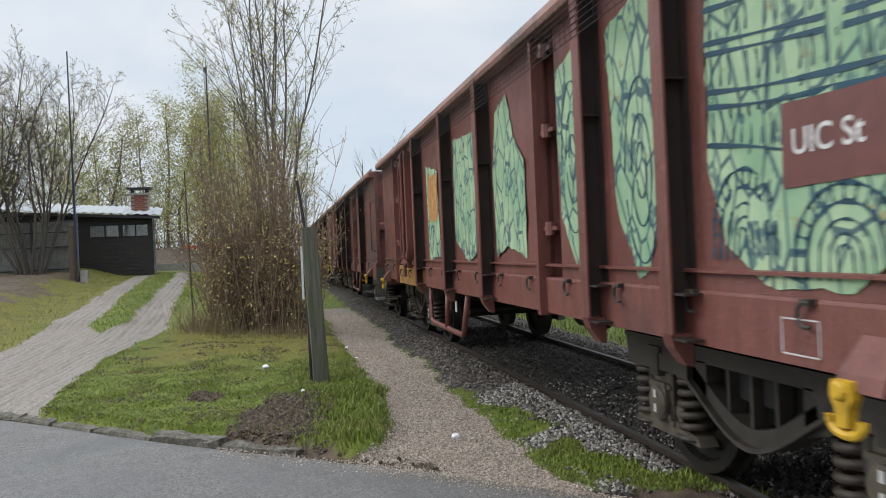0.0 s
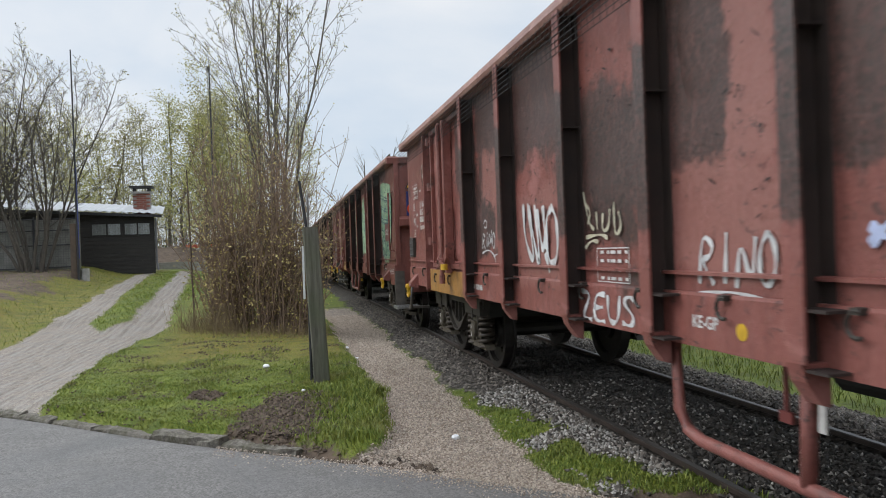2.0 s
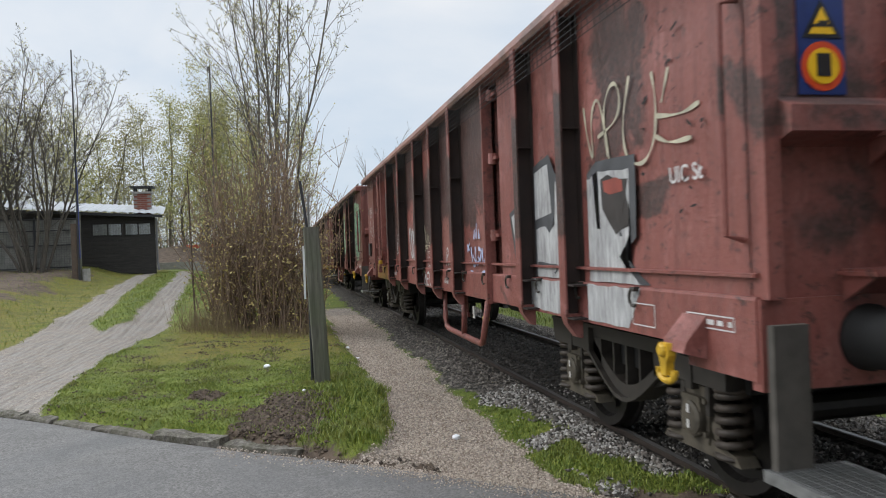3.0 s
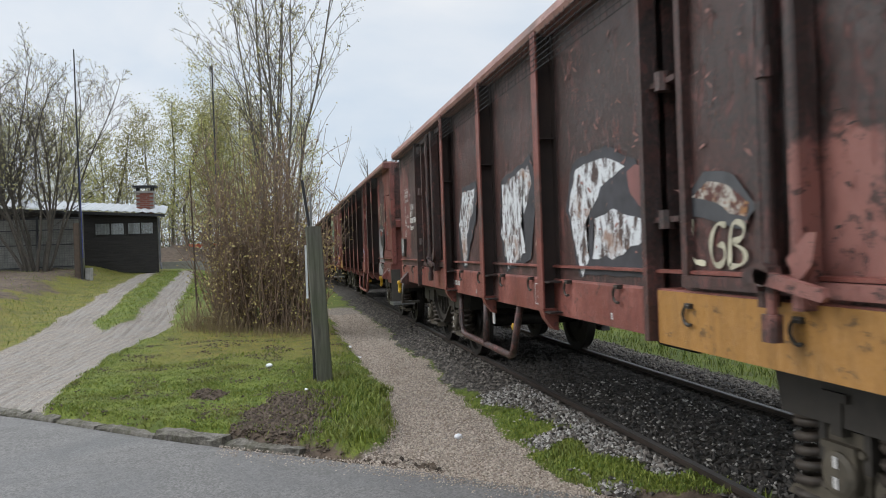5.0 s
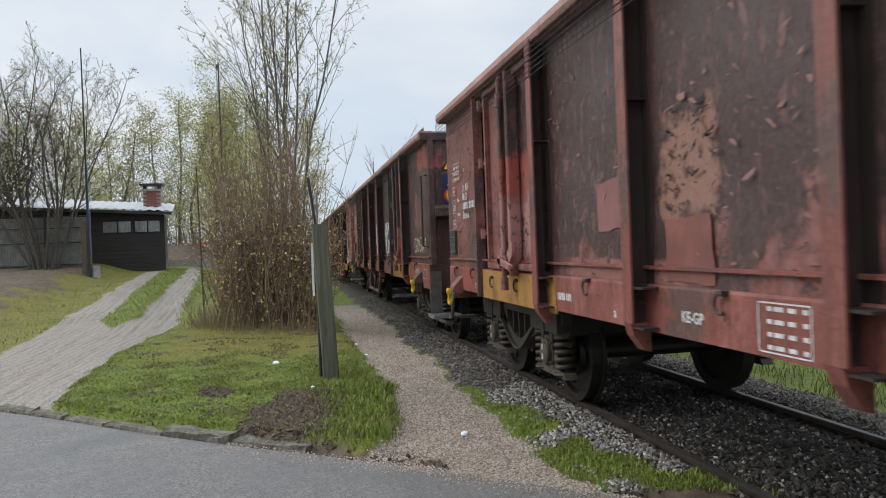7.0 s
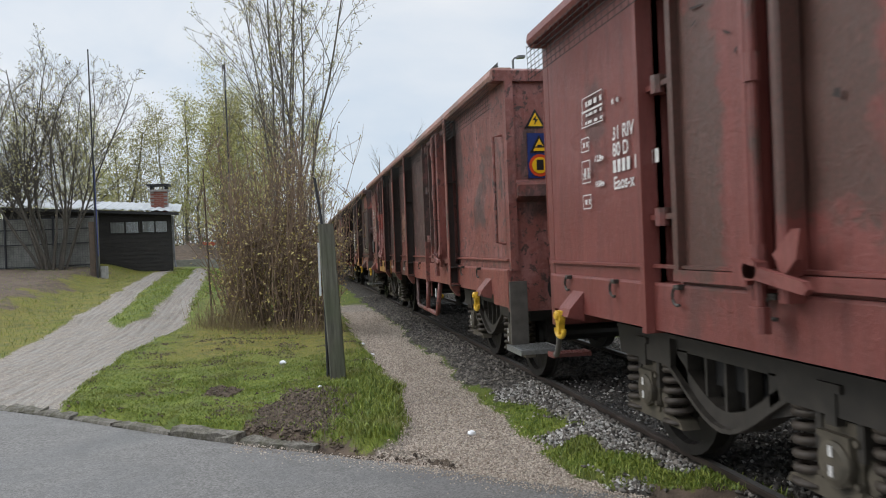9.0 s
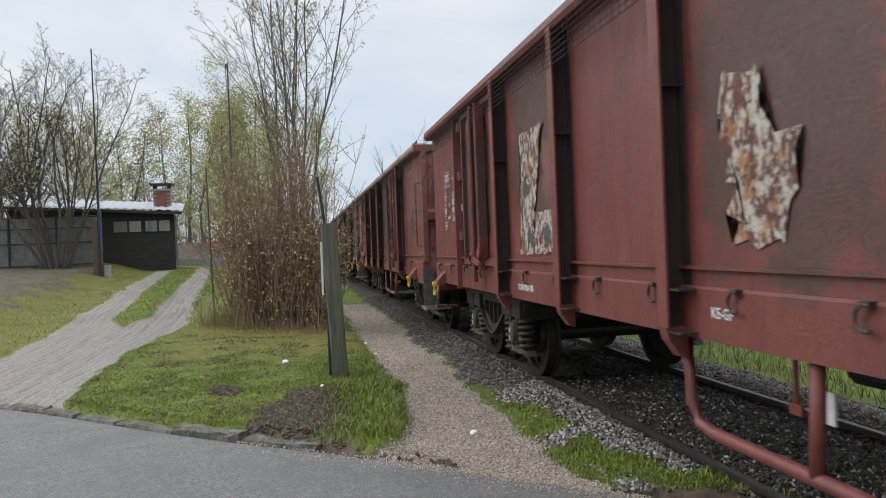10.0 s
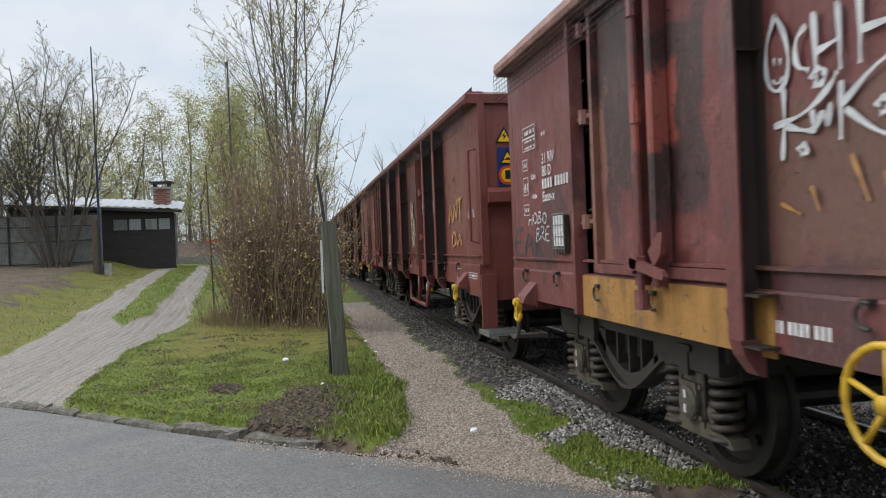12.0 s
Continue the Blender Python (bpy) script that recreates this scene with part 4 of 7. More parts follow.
        # handrail on the end corner
        s = Shape().tube([(-0.72, y, 1.6), (-0.72, y + k * 0.22, 1.62), (-0.72, y + k * 0.26, 1.68), (-0.72, y + k * 0.26, 2.2), (-0.72, y + k * 0.22, 2.26), (-0.72, y, 2.28)], 0.014, 6)
        part("handrail", s, paint, w)
    for z, x0 in ((1.33, -1.02), (1.93, -0.86)):
        s = Shape().box(x0, x0 + 0.42, Y(b1) - 0.24, Y(b1) - 0.02, z, z + 0.018)
        for q in range(6):
            s.box(x0, x0 + 0.42, Y(b1) - 0.23 + q * 0.036, Y(b1) - 0.22 + q * 0.036, z + 0.018, z + 0.03)
        s.prism([(Y(b1) - 0.02, z - 0.12), (Y(b1) - 0.02, z), (Y(b1) - 0.22, z)], x0 + 0.02, x0 + 0.035, "x")
        part("end_step", s, paint, w, "small tread on the end wall")
    # handrail on the rear side corner
    y = Y(b1) + 0.1
    s = Shape().tube([(-PANEL - 0.0, y, 1.5), (-PANEL - 0.09, y, 1.52), (-PANEL - 0.09, y, 2.55), (-PANEL - 0.0, y, 2.57)], 0.016, 7)
    part("handrail", s, paint, w)
    yr = Y(b1)
    sign_triangle(w, -1.08, yr - 0.002, 2.62, 0.19, 1)
    brd = part("sign_board", Shape().box(-1.17, -0.93, yr - 0.008, yr - 0.001, 2.13, 2.57), sign_blue, w, "blue board with a triangle and a ring")
    sign_triangle(w, -1.05, yr - 0.009, 2.38, 0.17, 0)
    part("ring", Shape().lathe([(0, 0.11), (-0.004, 0.11)], (-1.05, yr - 0.009, 2.255), "y", 22), sign_red, brd)
    part("disc", Shape().lathe([(0, 0.08), (-0.003, 0.08)], (-1.05, yr - 0.014, 2.255), "y", 22), sign_yellow, brd)
    part("disc_glyph", Shape().box(-1.085, -1.015, yr - 0.021, yr - 0.0175, 2.21, 2.31), sign_black, brd)
    # yellow tow hooks on brackets near both ends, lashing rings along the sill
    br, hk = bracket_mesh(paint), yellow_hook_mesh()
    for d in (1.19, length - (1.43 if length < 15 else 1.2)):
        o = part("hook_bracket", br, None, w)
        o.location = (0, Y(d), 0)
        part("tow_hook", hk, None, o, "yellow tow hook")
    ring = hook_ring_mesh()
    d = b0 + 0.45
    while d < b1 - 0.3:
        z = 1.16 if not any(a - 0.1 < d < b + 0.1 for a, b in sill_yellow) else 1.1
        part("lashing_ring", ring, None, w, "dark lashing ring").location = (0, Y(d), z + 0.03)
        d += 0.8
    # corner step of grating
    if step:
        s = Shape().box(-1.44, -1.27, yr - 0.14, yr - 0.1, 0.52, 1.14)
        arm = part("step_arm", s, paint if fresh else step_steel, w)
        g = Shape()
        g.box(-1.48, -1.46, yr - 0.55, yr - 0.1, 0.49, 0.54)
        g.box(-1.1, -1.08, yr - 0.55, yr - 0.1, 0.49, 0.54)
        for q in range(14):
            g.box(-1.46, -1.1, yr - 0.55 + q * 0.034, yr - 0.541 + q * 0.034, 0.5, 0.538)
        for q in range(8):
            g.box(-1.44 + q * 0.048, -1.433 + q * 0.048, yr - 0.55, yr - 0.1, 0.505, 0.534)
        part("step_grating", g, galvanised, arm, "galvanised grating step")
    # leading corner: a step on a bent arm and a looped handrail
    yf = Y(b0)
    s = Shape().tube([(-1.44, yf - 0.25, 0.95), (-1.46, yf - 0.24, 0.7), (-1.45, yf - 0.17, 0.62), (-1.43, yf - 0.02, 0.6)], 0.022, 7)
    arm = part("step_arm", s, step_steel, w, "bent steel step arm", True)
    g = Shape().box(-1.46, -1.445, yf - 0.12, yf + 0.02, 0.585, 0.625)
    g.box(-1.16, -1.145, yf - 0.12, yf + 0.02, 0.585, 0.625)
    for q in range(4):
        g.box(-1.445, -1.16, yf - 0.12 + q * 0.04, yf - 0.1 + q * 0.04, 0.59, 0.62)
    part("step_grating", g, step_steel if not fresh else paint, arm)
    s = Shape().tube([(-1.33, yf, 1.45), (-1.33, yf + 0.2, 1.47), (-1.33, yf + 0.23, 1.52), (-1.33, yf + 0.23, 2.62), (-1.33, yf + 0.2, 2.68), (-1.33, yf, 2.7)], 0.016, 7)
    part("handrail", s, paint, w, "looped corner handrail", True)
    # tube guard under the middle
    if loop:
        a, b = Y(loop[0]), Y(loop[1])
        x = -SOLE + 0.06
        s = Shape().tube([(x, a, 1.0), (x - 0.02, a - 0.06, 0.62), (x - 0.02, a - 0.14, 0.53), (x - 0.02, a - 0.26, 0.5), (x - 0.02, b + 0.3, 0.49), (x - 0.02, b + 0.22, 0.51), (x - 0.02, b + 0.16, 0.6), (x, b, 1.0)], 0.034, 9)
        s.tube([(x, (a + b) / 2, 1.0), (x - 0.02, (a + b) / 2, 0.5)], 0.034, 9)
        guard = part("guard_frame", s, paint, w, "painted tube guard under the sill", True)
        s = Shape().tube([(x + 0.1, a - 0.75, 0.95), (x + 0.1, a - 0.75, 0.72)], 0.012, 6)
        s.box(x + 0.09, x + 0.11, a - 0.79, a - 0.71, 0.69, 0.74)
        lev = part("brake_lever", s, red_paint, guard, "red brake changeover lever")
        part("lever_plate", Shape().box(x + 0.13, x + 0.14, a - 0.95, a - 0.87, 0.68, 0.82), white_paint, guard)
        part("lever_knob", Shape().lathe([(-0.04, 0.015), (-0.03, 0.035), (0.03, 0.035), (0.04, 0.015)], (x + 0.08, b + 0.42, 0.74), "x", 10), yellow_paint, guard, "yellow knob")
    # net of black cord along the top edge
    if net:
        s = Shape()
        for q in range(7):
            z, x = TOP - 0.14 - q * 0.042, -STAN - 0.008 + q * 0.001
            s.box(x - 0.002, x + 0.002, Y(b1) - 0.02, Y(b0) + 0.02, z, z + 0.004)
        d = b0
        while d < b1:
            s.prism([(-STAN - 0.012, TOP - 0.12), (-STAN - 0.009, TOP - 0.12), (-STAN - 0.003, TOP - 0.4), (-STAN - 0.006, TOP - 0.4)], Y(d), Y(d) + 0.003, "y")
            d += 0.09
        s.box(-RIM + 0.1, -RIM + 0.103, Y(b1), Y(b0), TOP + 0.0, TOP + 0.06)
        part("edge_net", s, net_black, w, "black cord net along the top edge")
    if cage is not None:
        s = Shape()
        ya, yb, x = Y(b0 + cage), Y(b0 + cage + 0.27), -PANEL - 0.03
        holder = part("label_holder", Shape().box(x, -PANEL + 0.01, yb, ya, 1.4, 1.69), iron, w, "wire-fronted label holder")
        for q in range(5):
            s.box(x - 0.008, x - 0.002, yb + 0.01 + q * 0.06, yb + 0.016 + q * 0.06, 1.4, 1.69)
        for q in range(4):
            s.box(x - 0.008, x - 0.002, yb, ya, 1.43 + q * 0.09, 1.438 + q * 0.09)
        part("wire_front", s, galvanised, holder)
        if paper:
          part("paper_label", Shape().box(x - 0.003, x - 0.001, yb + 0.03, ya - 0.03, 1.45, 1.69), white_paint, holder, "pale label sheet")
    for d in (bogies[0], length - bogies[1]):
        make_bogie(w, Y(d))
    WAGONS.append((w, front - half, length))
    return w


WAGONS = []
EAOS = dict(length=14.04, stans=(4.6, 6.22, 7.85, 11.45), slots=((2.55, 2.82), (9.42, 9.66)), loop=(7.9, 9.95))
EAOS_3 = dict(length=14.04, stans=(4.85, 6.55, 8.2, 11.68), slots=((2.7, 2.95), (9.72, 9.98)), loop=(4.9, 7.15))
LONG = dict(length=15.64, stans=(5.0, 6.35, 7.8, 8.95, 10.1, 13.45), slots=((2.65, 2.92), (11.3, 11.58)), loop=(8.9, 10.95))
wagon_3 = make_wagon(-15.19, 0.17, paint=paint_c, name_label="dark flaking red-brown open freight wagon with white tags", doors=((3.0, 4.8, 1), (10.02, 11.62, 1)), sill_yellow=((9.75, 11.8),), seed=3, paper=True, post_paint=post_red, **EAOS_3)
wagon_4 = make_wagon(-29.33, 0.27, paint=paint_d, name_label="weathered rose and sooty open freight wagon with a yellow sill", doors=((2.85, 4.55, 1), (9.7, 11.4, 1)), sill_yellow=((2.6, 4.75),), seed=4, post_paint=post_red, **EAOS)
EAOS_MID = dict(EAOS, stans=(4.66, 6.38, 8.0, 10.6, 11.52), slots=((2.58, 2.84), (9.55, 9.8)))
LONG_MID = dict(LONG, stans=(5.0, 6.35, 7.8, 8.95, 10.1, 12.5, 13.45))
wagon_1 = make_wagon(14.75, 0.15, paint=paint_a, name_label="red-brown open freight wagon with green painted panels", doors=((2.85, 4.55, 1),), sill_yellow=((2.6, 4.75),), seed=1, cage=None, length=14.04, stans=(4.68, 6.5, 8.12, 10.6, 11.6), slots=((2.55, 2.82), (9.58, 9.86)), loop=(4.85, 6.95))
wagon_2 = make_wagon(0.43, 0.37, paint=paint_b, name_label="long patched red open freight wagon with white tags", doors=((2.95, 4.75, 2),), sill_yellow=((2.7, 4.75),), seed=2, **LONG_MID)
wagon_5 = make_wagon(-43.28, 0.18, paint=paint_e, name_label="freshly painted oxide-red open freight wagon with star graffiti", doors=((2.85, 4.55, 1),), seed=5, fresh=True, cage=None, bogies=(2.5, 2.6), **EAOS_MID)
wagon_6 = make_wagon(-57.33, 0.18, paint=paint_f, name_label="wine-red open freight wagon with white tag and yellow handwheel", doors=((2.85, 4.55, 1),), sill_yellow=((2.6, 4.75),), seed=6, cage=1.15, paper=True, **EAOS_MID)
for i, f in enumerate((28.85, 42.95, 57.05)):
    make_wagon(f, 0.1, paint=paint_old if i != 1 else paint_a, name_label="brown weathered open freight wagon with dark posts" if i != 1 else "red-brown weathered open freight wagon", doors=((2.85, 4.55, 1),), seed=7 + i, cage=None, **EAOS)

# ---- lettering, paint patches and spray paint on the wagons ----
STROKES = {
    "A": [[(0, 0), (0.5, 1), (1, 0)], [(0.2, 0.4), (0.8, 0.4)]], "B": [[(0, 0), (0, 1), (0.8, 0.85), (0.7, 0.6), (0, 0.5), (0.9, 0.35), (0.8, 0.05), (0, 0)]],
    "C": [[(1, 0.85), (0.5, 1), (0.05, 0.6), (0.15, 0.15), (0.6, 0), (1, 0.15)]], "D": [[(0.05, 0), (0, 1), (0.7, 0.9), (1, 0.5), (0.7, 0.1), (0.05, 0)]], "E": [[(1, 1), (0.1, 0.95), (0, 0), (1, 0.05)], [(0.05, 0.5), (0.8, 0.52)]],
    "G": [[(0.95, 0.9), (0.4, 1), (0, 0.5), (0.3, 0), (0.95, 0.1), (0.9, 0.5), (0.5, 0.45)]], "H": [[(0, 0), (0.1, 1)], [(0.9, 0), (1, 1)], [(0.05, 0.5), (0.95, 0.55)]],
    "I": [[(0.5, 0), (0.5, 1)]], "K": [[(0.05, 0), (0.1, 1)], [(0.9, 1), (0.1, 0.45), (1, 0)]], "L": [[(0.1, 1), (0, 0.05), (1, 0)]],
    "M": [[(0, 0), (0.15, 1), (0.5, 0.35), (0.85, 1), (1, 0)]], "N": [[(0, 0), (0.1, 1), (0.9, 0), (1, 1)]],
    "O": [[(0.5, 1), (0.08, 0.75), (0.05, 0.3), (0.45, 0), (0.9, 0.2), (0.95, 0.7), (0.5, 1)]], "P": [[(0, 0), (0.05, 1), (0.9, 0.85), (0.75, 0.5), (0.05, 0.45)]],
    "R": [[(0, 0), (0.05, 1), (0.85, 0.85), (0.7, 0.55), (0.05, 0.5), (1, 0)]], "S": [[(1, 0.9), (0.4, 1), (0.05, 0.75), (0.9, 0.35), (0.7, 0.02), (0, 0.1)]],
    "T": [[(0, 0.95), (1, 1)], [(0.5, 0.98), (0.45, 0)]], "U": [[(0, 1), (0.05, 0.2), (0.5, 0), (0.9, 0.25), (1, 1)]], "W": [[(0, 1), (0.2, 0), (0.5, 0.7), (0.75, 0), (1, 1)]],
    "Z": [[(0, 1), (1, 0.95), (0.05, 0.05), (1, 0)]], "!": [[(0.5, 1), (0.45, 0.3)], [(0.45, 0.1), (0.5, 0.02)]],
}
UNMARKED = {o.name for o in bpy.data.objects}
CENTRE = {id(w): y for w, y, _ in WAGONS}
FACE = -PANEL - 0.004


def ribbon(s, pts, width, x):
    """A flat sprayed line through (y, z) points, rounded at its corners."""
    pts = [Vector(p) for p in pts]
    for _ in range(2):
        out = [pts[0]]
        for a, b in zip(pts, pts[1:]):
            out += [a.lerp(b, 0.25), a.lerp(b, 0.75)]
        pts = out + [pts[-1]]
    verts = []
    for i, p in enumerate(pts):
        t = pts[min(i + 1, len(pts) - 1)] - pts[max(i - 1, 0)]
        n = Vector((-t.y, t.x)).normalized() * width / 2 * (0.75 + 0.35 * math.sin(i * 0.9))
        verts += [(x, *(p + n)), (x, *(p - n))]
    s.add(verts, [(2 * i, 2 * i + 2, 2 * i + 3, 2 * i + 1) for i in range(len(pts) - 1)])


def strokes(w, lines, width, material, label, x=FACE):
    """Sprayed lines through (place along the train, height) points."""
    s, c = Shape(), CENTRE[id(w)]
    for i, line in enumerate(lines):
        ribbon(s, [(a - c, b) for a, b in line], width, x - 0.0003 * i)
    part("spray_line", s, material, w, label)


def scars(w, y0, y1, z0, z1, count, material, seed, low=0.012, high=0.05, label="dark scars where paint has come off"):
    """Many small ragged scars scattered over a sheet."""
    R, s, c = random.Random(seed), Shape(), CENTRE[id(w)]
    for _ in range(count):
        y, z, r, lean = R.uniform(y0, y1) - c, z0 + (z1 - z0) * R.random() ** 0.8, R.uniform(low, high) * R.random() ** 0.6 + 0.004, R.uniform(-0.9, 0.9)
        n, tall, flat = R.randint(7, 10), R.uniform(0.5, 1.4), R.uniform(0.12, 0.42)
        ring = []
        for k in range(n):
            a, q = -2 * math.pi * k / n, r * R.uniform(0.4, 1.4)
            u, v = q * tall * math.cos(a), q * flat * math.sin(a)
            ring.append((FACE - 0.0045, y + u * math.cos(lean) - v * math.sin(lean), z + u * math.sin(lean) + v * math.cos(lean)))
        s.add(ring, [tuple(range(n))])
    tagged(part("scarring", s, material, w), label, kind="stuff")


def tag(w, text, y, z, wide, high, material, stroke=0.02, slant=0.1, x=FACE, seed=1, label="white spray-painted tag"):
    """A sprayed word from y onwards, reading back along the train."""
    s, R, n = Shape(), random.Random(seed), len(text)
    y -= CENTRE[id(w)]
    for i, ch in enumerate(text):
        lift = R.uniform(-0.08, 0.08) * high
        for line in STROKES[ch]:
            pts = [(y - (i + (0.82 * a + slant * b)) * wide / n, z + lift + b * high * R.uniform(0.95, 1.05)) for a, b in line]
            ribbon(s, pts, stroke, x - 0.0003 * i)
    part("spray_tag", s, material, w, label)


def patch(w, outline, material, label="", x=FACE, rough=0.03, seed=0, name="paint_patch"):
    """A flat patch of paint with a slightly uneven outline; outline in (place along the train, height)."""
    pts = [Vector((a - CENTRE[id(w)], b)) for a, b in outline]
    out = []
    for a, b in zip(pts, pts[1:] + pts[:1]):
        n = max(2, int((b - a).length / 0.08))
        out += [a.lerp(b, k / n) + Vector((noise.noise(Vector((a.x * 9 + k, seed, b.y))), noise.noise(Vector((k * 1.3, seed + 5, a.y * 7))))) * rough for k in range(n)]
    if sum(a.x * b.y - b.x * a.y for a, b in zip(out, out[1:] + out[:1])) > 0:
        out.reverse()
    me = bpy.data.meshes.new(name)
    bm = bmesh.new()
    f = bm.faces.new([bm.verts.new((x, p.x, p.y)) for p in out])
    bmesh.ops.triangulate(bm, faces=[f])
    for _ in range(3):
        long = [e for e in bm.edges if e.calc_length() > 0.16]
        if long:
            bmesh.ops.subdivide_edges(bm, edges=long, cuts=1)
            bmesh.ops.triangulate(bm, faces=bm.faces[:])
    bm.to_mesh(me)
    bm.free()
    me.materials.append(material)
    return part(name, me, material, w, label)


def oval(y, z, ry, rz, n=14):
    return [(y + ry * math.cos(2 * math.pi * k / n), z + rz * math.sin(2 * math.pi * k / n)) for k in range(n)]


def star(y, z, r):
    return [(y + (r if k % 2 == 0 else r * 0.38) * math.sin(k * 0.6283), z + (r if k % 2 == 0 else r * 0.38) * math.cos(k * 0.6283)) for k in range(10)]


def outline_box(w, y0, y1, z0, z1, bars=0, x=FACE, t=0.007, name="stencil_frame"):
    """A stencilled white frame, with plain bars for writing too small to read."""
    s, c = Shape(), CENTRE[id(w)]
    y0, y1 = y0 - c, y1 - c
    hi, lo = max(y0, y1), min(y0, y1)
    for a, b, p, q in ((lo, hi, z0, z0 + t), (lo, hi, z1 - t, z1), (lo, lo + t, z0, z1), (hi - t, hi, z0, z1)):
        s.add([(x, a, p), (x, b, p), (x, b, q), (x, a, q)], [(0, 1, 2, 3)])
    for k in range(bars):
        z = z0 + (z1 - z0) * (k + 0.3) / bars
        h = (z1 - z0) / bars * 0.36
        n = max(2, int((hi - lo) / 0.075))
        for i in range(n):
            a, b = lo + 0.02 + (hi - lo - 0.04) * i / n, lo + 0.02 + (hi - lo - 0.04) * (i + 0.62 + 0.2 * ((i * 7 + k * 3) % 3 - 1)) / n
            s.add([(x, a, z), (x, b, z), (x, b, z + h), (x, a, z + h)], [(0, 1, 2, 3)])
    part(name, s, white_paint, w)


def bars(w, y, z, widths, high, x=FACE, gap=0.035):
    """Plain bars in place of a number."""
    y -= CENTRE[id(w)]
    for k in widths:
        if k < 0:
            y += k
            continue
        part("number_bar", Shape().add([(x, y, z), (x, y - k, z), (x, y - k, z + high), (x, y, z + high)], [(0, 1, 2, 3)]), white_paint, w)
        y -= k + gap


def words(w, text, size, y, z, x=FACE):
    letters(text, size, y - CENTRE[id(w)], z, x, False, white_paint, w, bold=0.002)


def inscription(w, y, z, kind, small=True):
    """The block of white stencilling on a wagon's leading panel."""
    z += 0.025
    words(w, "31 RIV", 0.12, y, z + 0.255)
    words(w, "80 D", 0.12, y, z + 0.15)
    bars(w, y, z + 0.045, (0.044,) * 4 + (-0.045,) + (0.044,) * 3 + (0.03, 0.044), 0.08, gap=0.022)
    words(w, kind, 0.115, y, z - 0.06)
    for k in (0, 0.07):
        patch(w, star(y - 0.02 - k, z + 0.5, 0.026), white_paint, "", rough=0.0)
    a = y + 0.5
    outline_box(w, a, a - 0.36, z + 0.52, z + 0.62, 1)
    outline_box(w, a, a - 0.36, z + 0.41, z + 0.52, 2)
    outline_box(w, a + 0.02, a - 0.12, z + 0.24, z + 0.34, 1)
    outline_box(w, a + 0.02, a - 0.13, z + 0.02, z + 0.18, 1)
    words(w, "72 m", 0.06, a - 0.0, z + 0.05)
    words(w, "12.8m", 0.06, a - 0.2, z + 0.15)
    words(w, "14.04m" if kind == "Eaos-x" else "15.8m", 0.055, a - 0.2, z - 0.02)
    outline_box(w, a + 0.02, a - 0.13, z - 0.16, z - 0.06, 1)
    sill = -SOLE - 0.003
    bars(w, y - 2.95, 1.07, (0.024,) * 2 + (-0.02,) + (0.024,) * 2 + (-0.02,) + (0.024,) * 4 + (-0.02,) + (0.024,) * 3, 0.055, sill, 0.011)
    words(w, "a", 0.09, y - 4.1, 1.02, sill)


rusty_white = Mat("flaking_white_paint")
_m = rusty_white
_a, _b = _m.noise(7, 9, 0.75), _m.noise(16, 7, 0.7, _m.stretch((1, 1.6, 0.8)))
_c = _m.mix(_m.range(_a, 0.52, 0.58), (0.42, 0.385, 0.33), (0.3, 0.14, 0.05))
rusty_white = _m.done(_m.mix(_m.range(_b, 0.47, 0.53), _c, (0.09, 0.03, 0.022)), 0.65, 0, _b, 0.004, 0.5)
dull_white = Mat("brushed_white_paint")
_m = dull_white
_a = _m.noise(6, 8, 0.7, _m.stretch((1, 3, 0.6)))
dull_white = _m.done(_m.mix(_m.range(_a, 0.38, 0.66), (0.25, 0.24, 0.24), (0.52, 0.52, 0.51)), 0.6, 0, _a, 0.003, 0.4)
spray_green = Mat("pale_green_mural_paint")
_m = spray_green
_n = _m.noise(3.2, 6, 0.6)
_edge = _m.cells(3.1, _m.stretch((1, 2.2, 1.0)), "Distance", "DISTANCE_TO_EDGE")
_wave = _m.wave(3.4, 9.0, _m.stretch((1, 2.0, 1.1)), 3)
_g = _m.mix(_m.range(_n, 0.35, 0.65), (0.22, 0.37, 0.22), (0.4, 0.52, 0.32))
_g = _m.mix(_m.range(_m.noise(9, 7, 0.7), 0.6, 0.66, 0, 0.7), _g, (0.3, 0.2, 0.07))
_g = _m.mix(_m.range(_edge, 0.03, 0.045, 0.85, 0.0), _g, (0.012, 0.055, 0.09))
_g = _m.mix(_m.range(_wave, 0.9, 0.97, 0.0, 0.75), _g, (0.015, 0.07, 0.11))
spray_green = _m.done(_g, 0.6, 0, _n, 0.003, 0.3)
spray_teal = plain("dark_teal_spray_lines", (0.012, 0.06, 0.095), 0.55, 0, 0.4, 8)
slate = plain("slate_grey_spray_paint", (0.05, 0.048, 0.055), 0.6, 0, 0.5, 12)
_m = Mat("chipped_white_paint")
_a, _b = _m.noise(9, 10, 0.8, _m.stretch((1, 1.7, 0.7))), _m.noise(3, 6, 0.7)
_c = _m.mix(_m.range(_a, 0.5, 0.545), (0.62, 0.63, 0.64), (0.06, 0.036, 0.03))
chipped_white = _m.done(_m.mix(_m.range(_b, 0.55, 0.66, 0, 0.8), _c, (0.24, 0.11, 0.05)), 0.6, 0, _a, 0.004, 0.5)
soot_patch = plain("sooty_overpaint", (0.045, 0.036, 0.032), 0.6, 0, 0.45, 7)
faded_red_patch = plain("faded_red_overpaint", (0.2, 0.07, 0.055), 0.6, 0, 0.35, 6)
rose_patch = plain("rose_overpaint", (0.24, 0.1, 0.09), 0.6, 0, 0.3, 6)
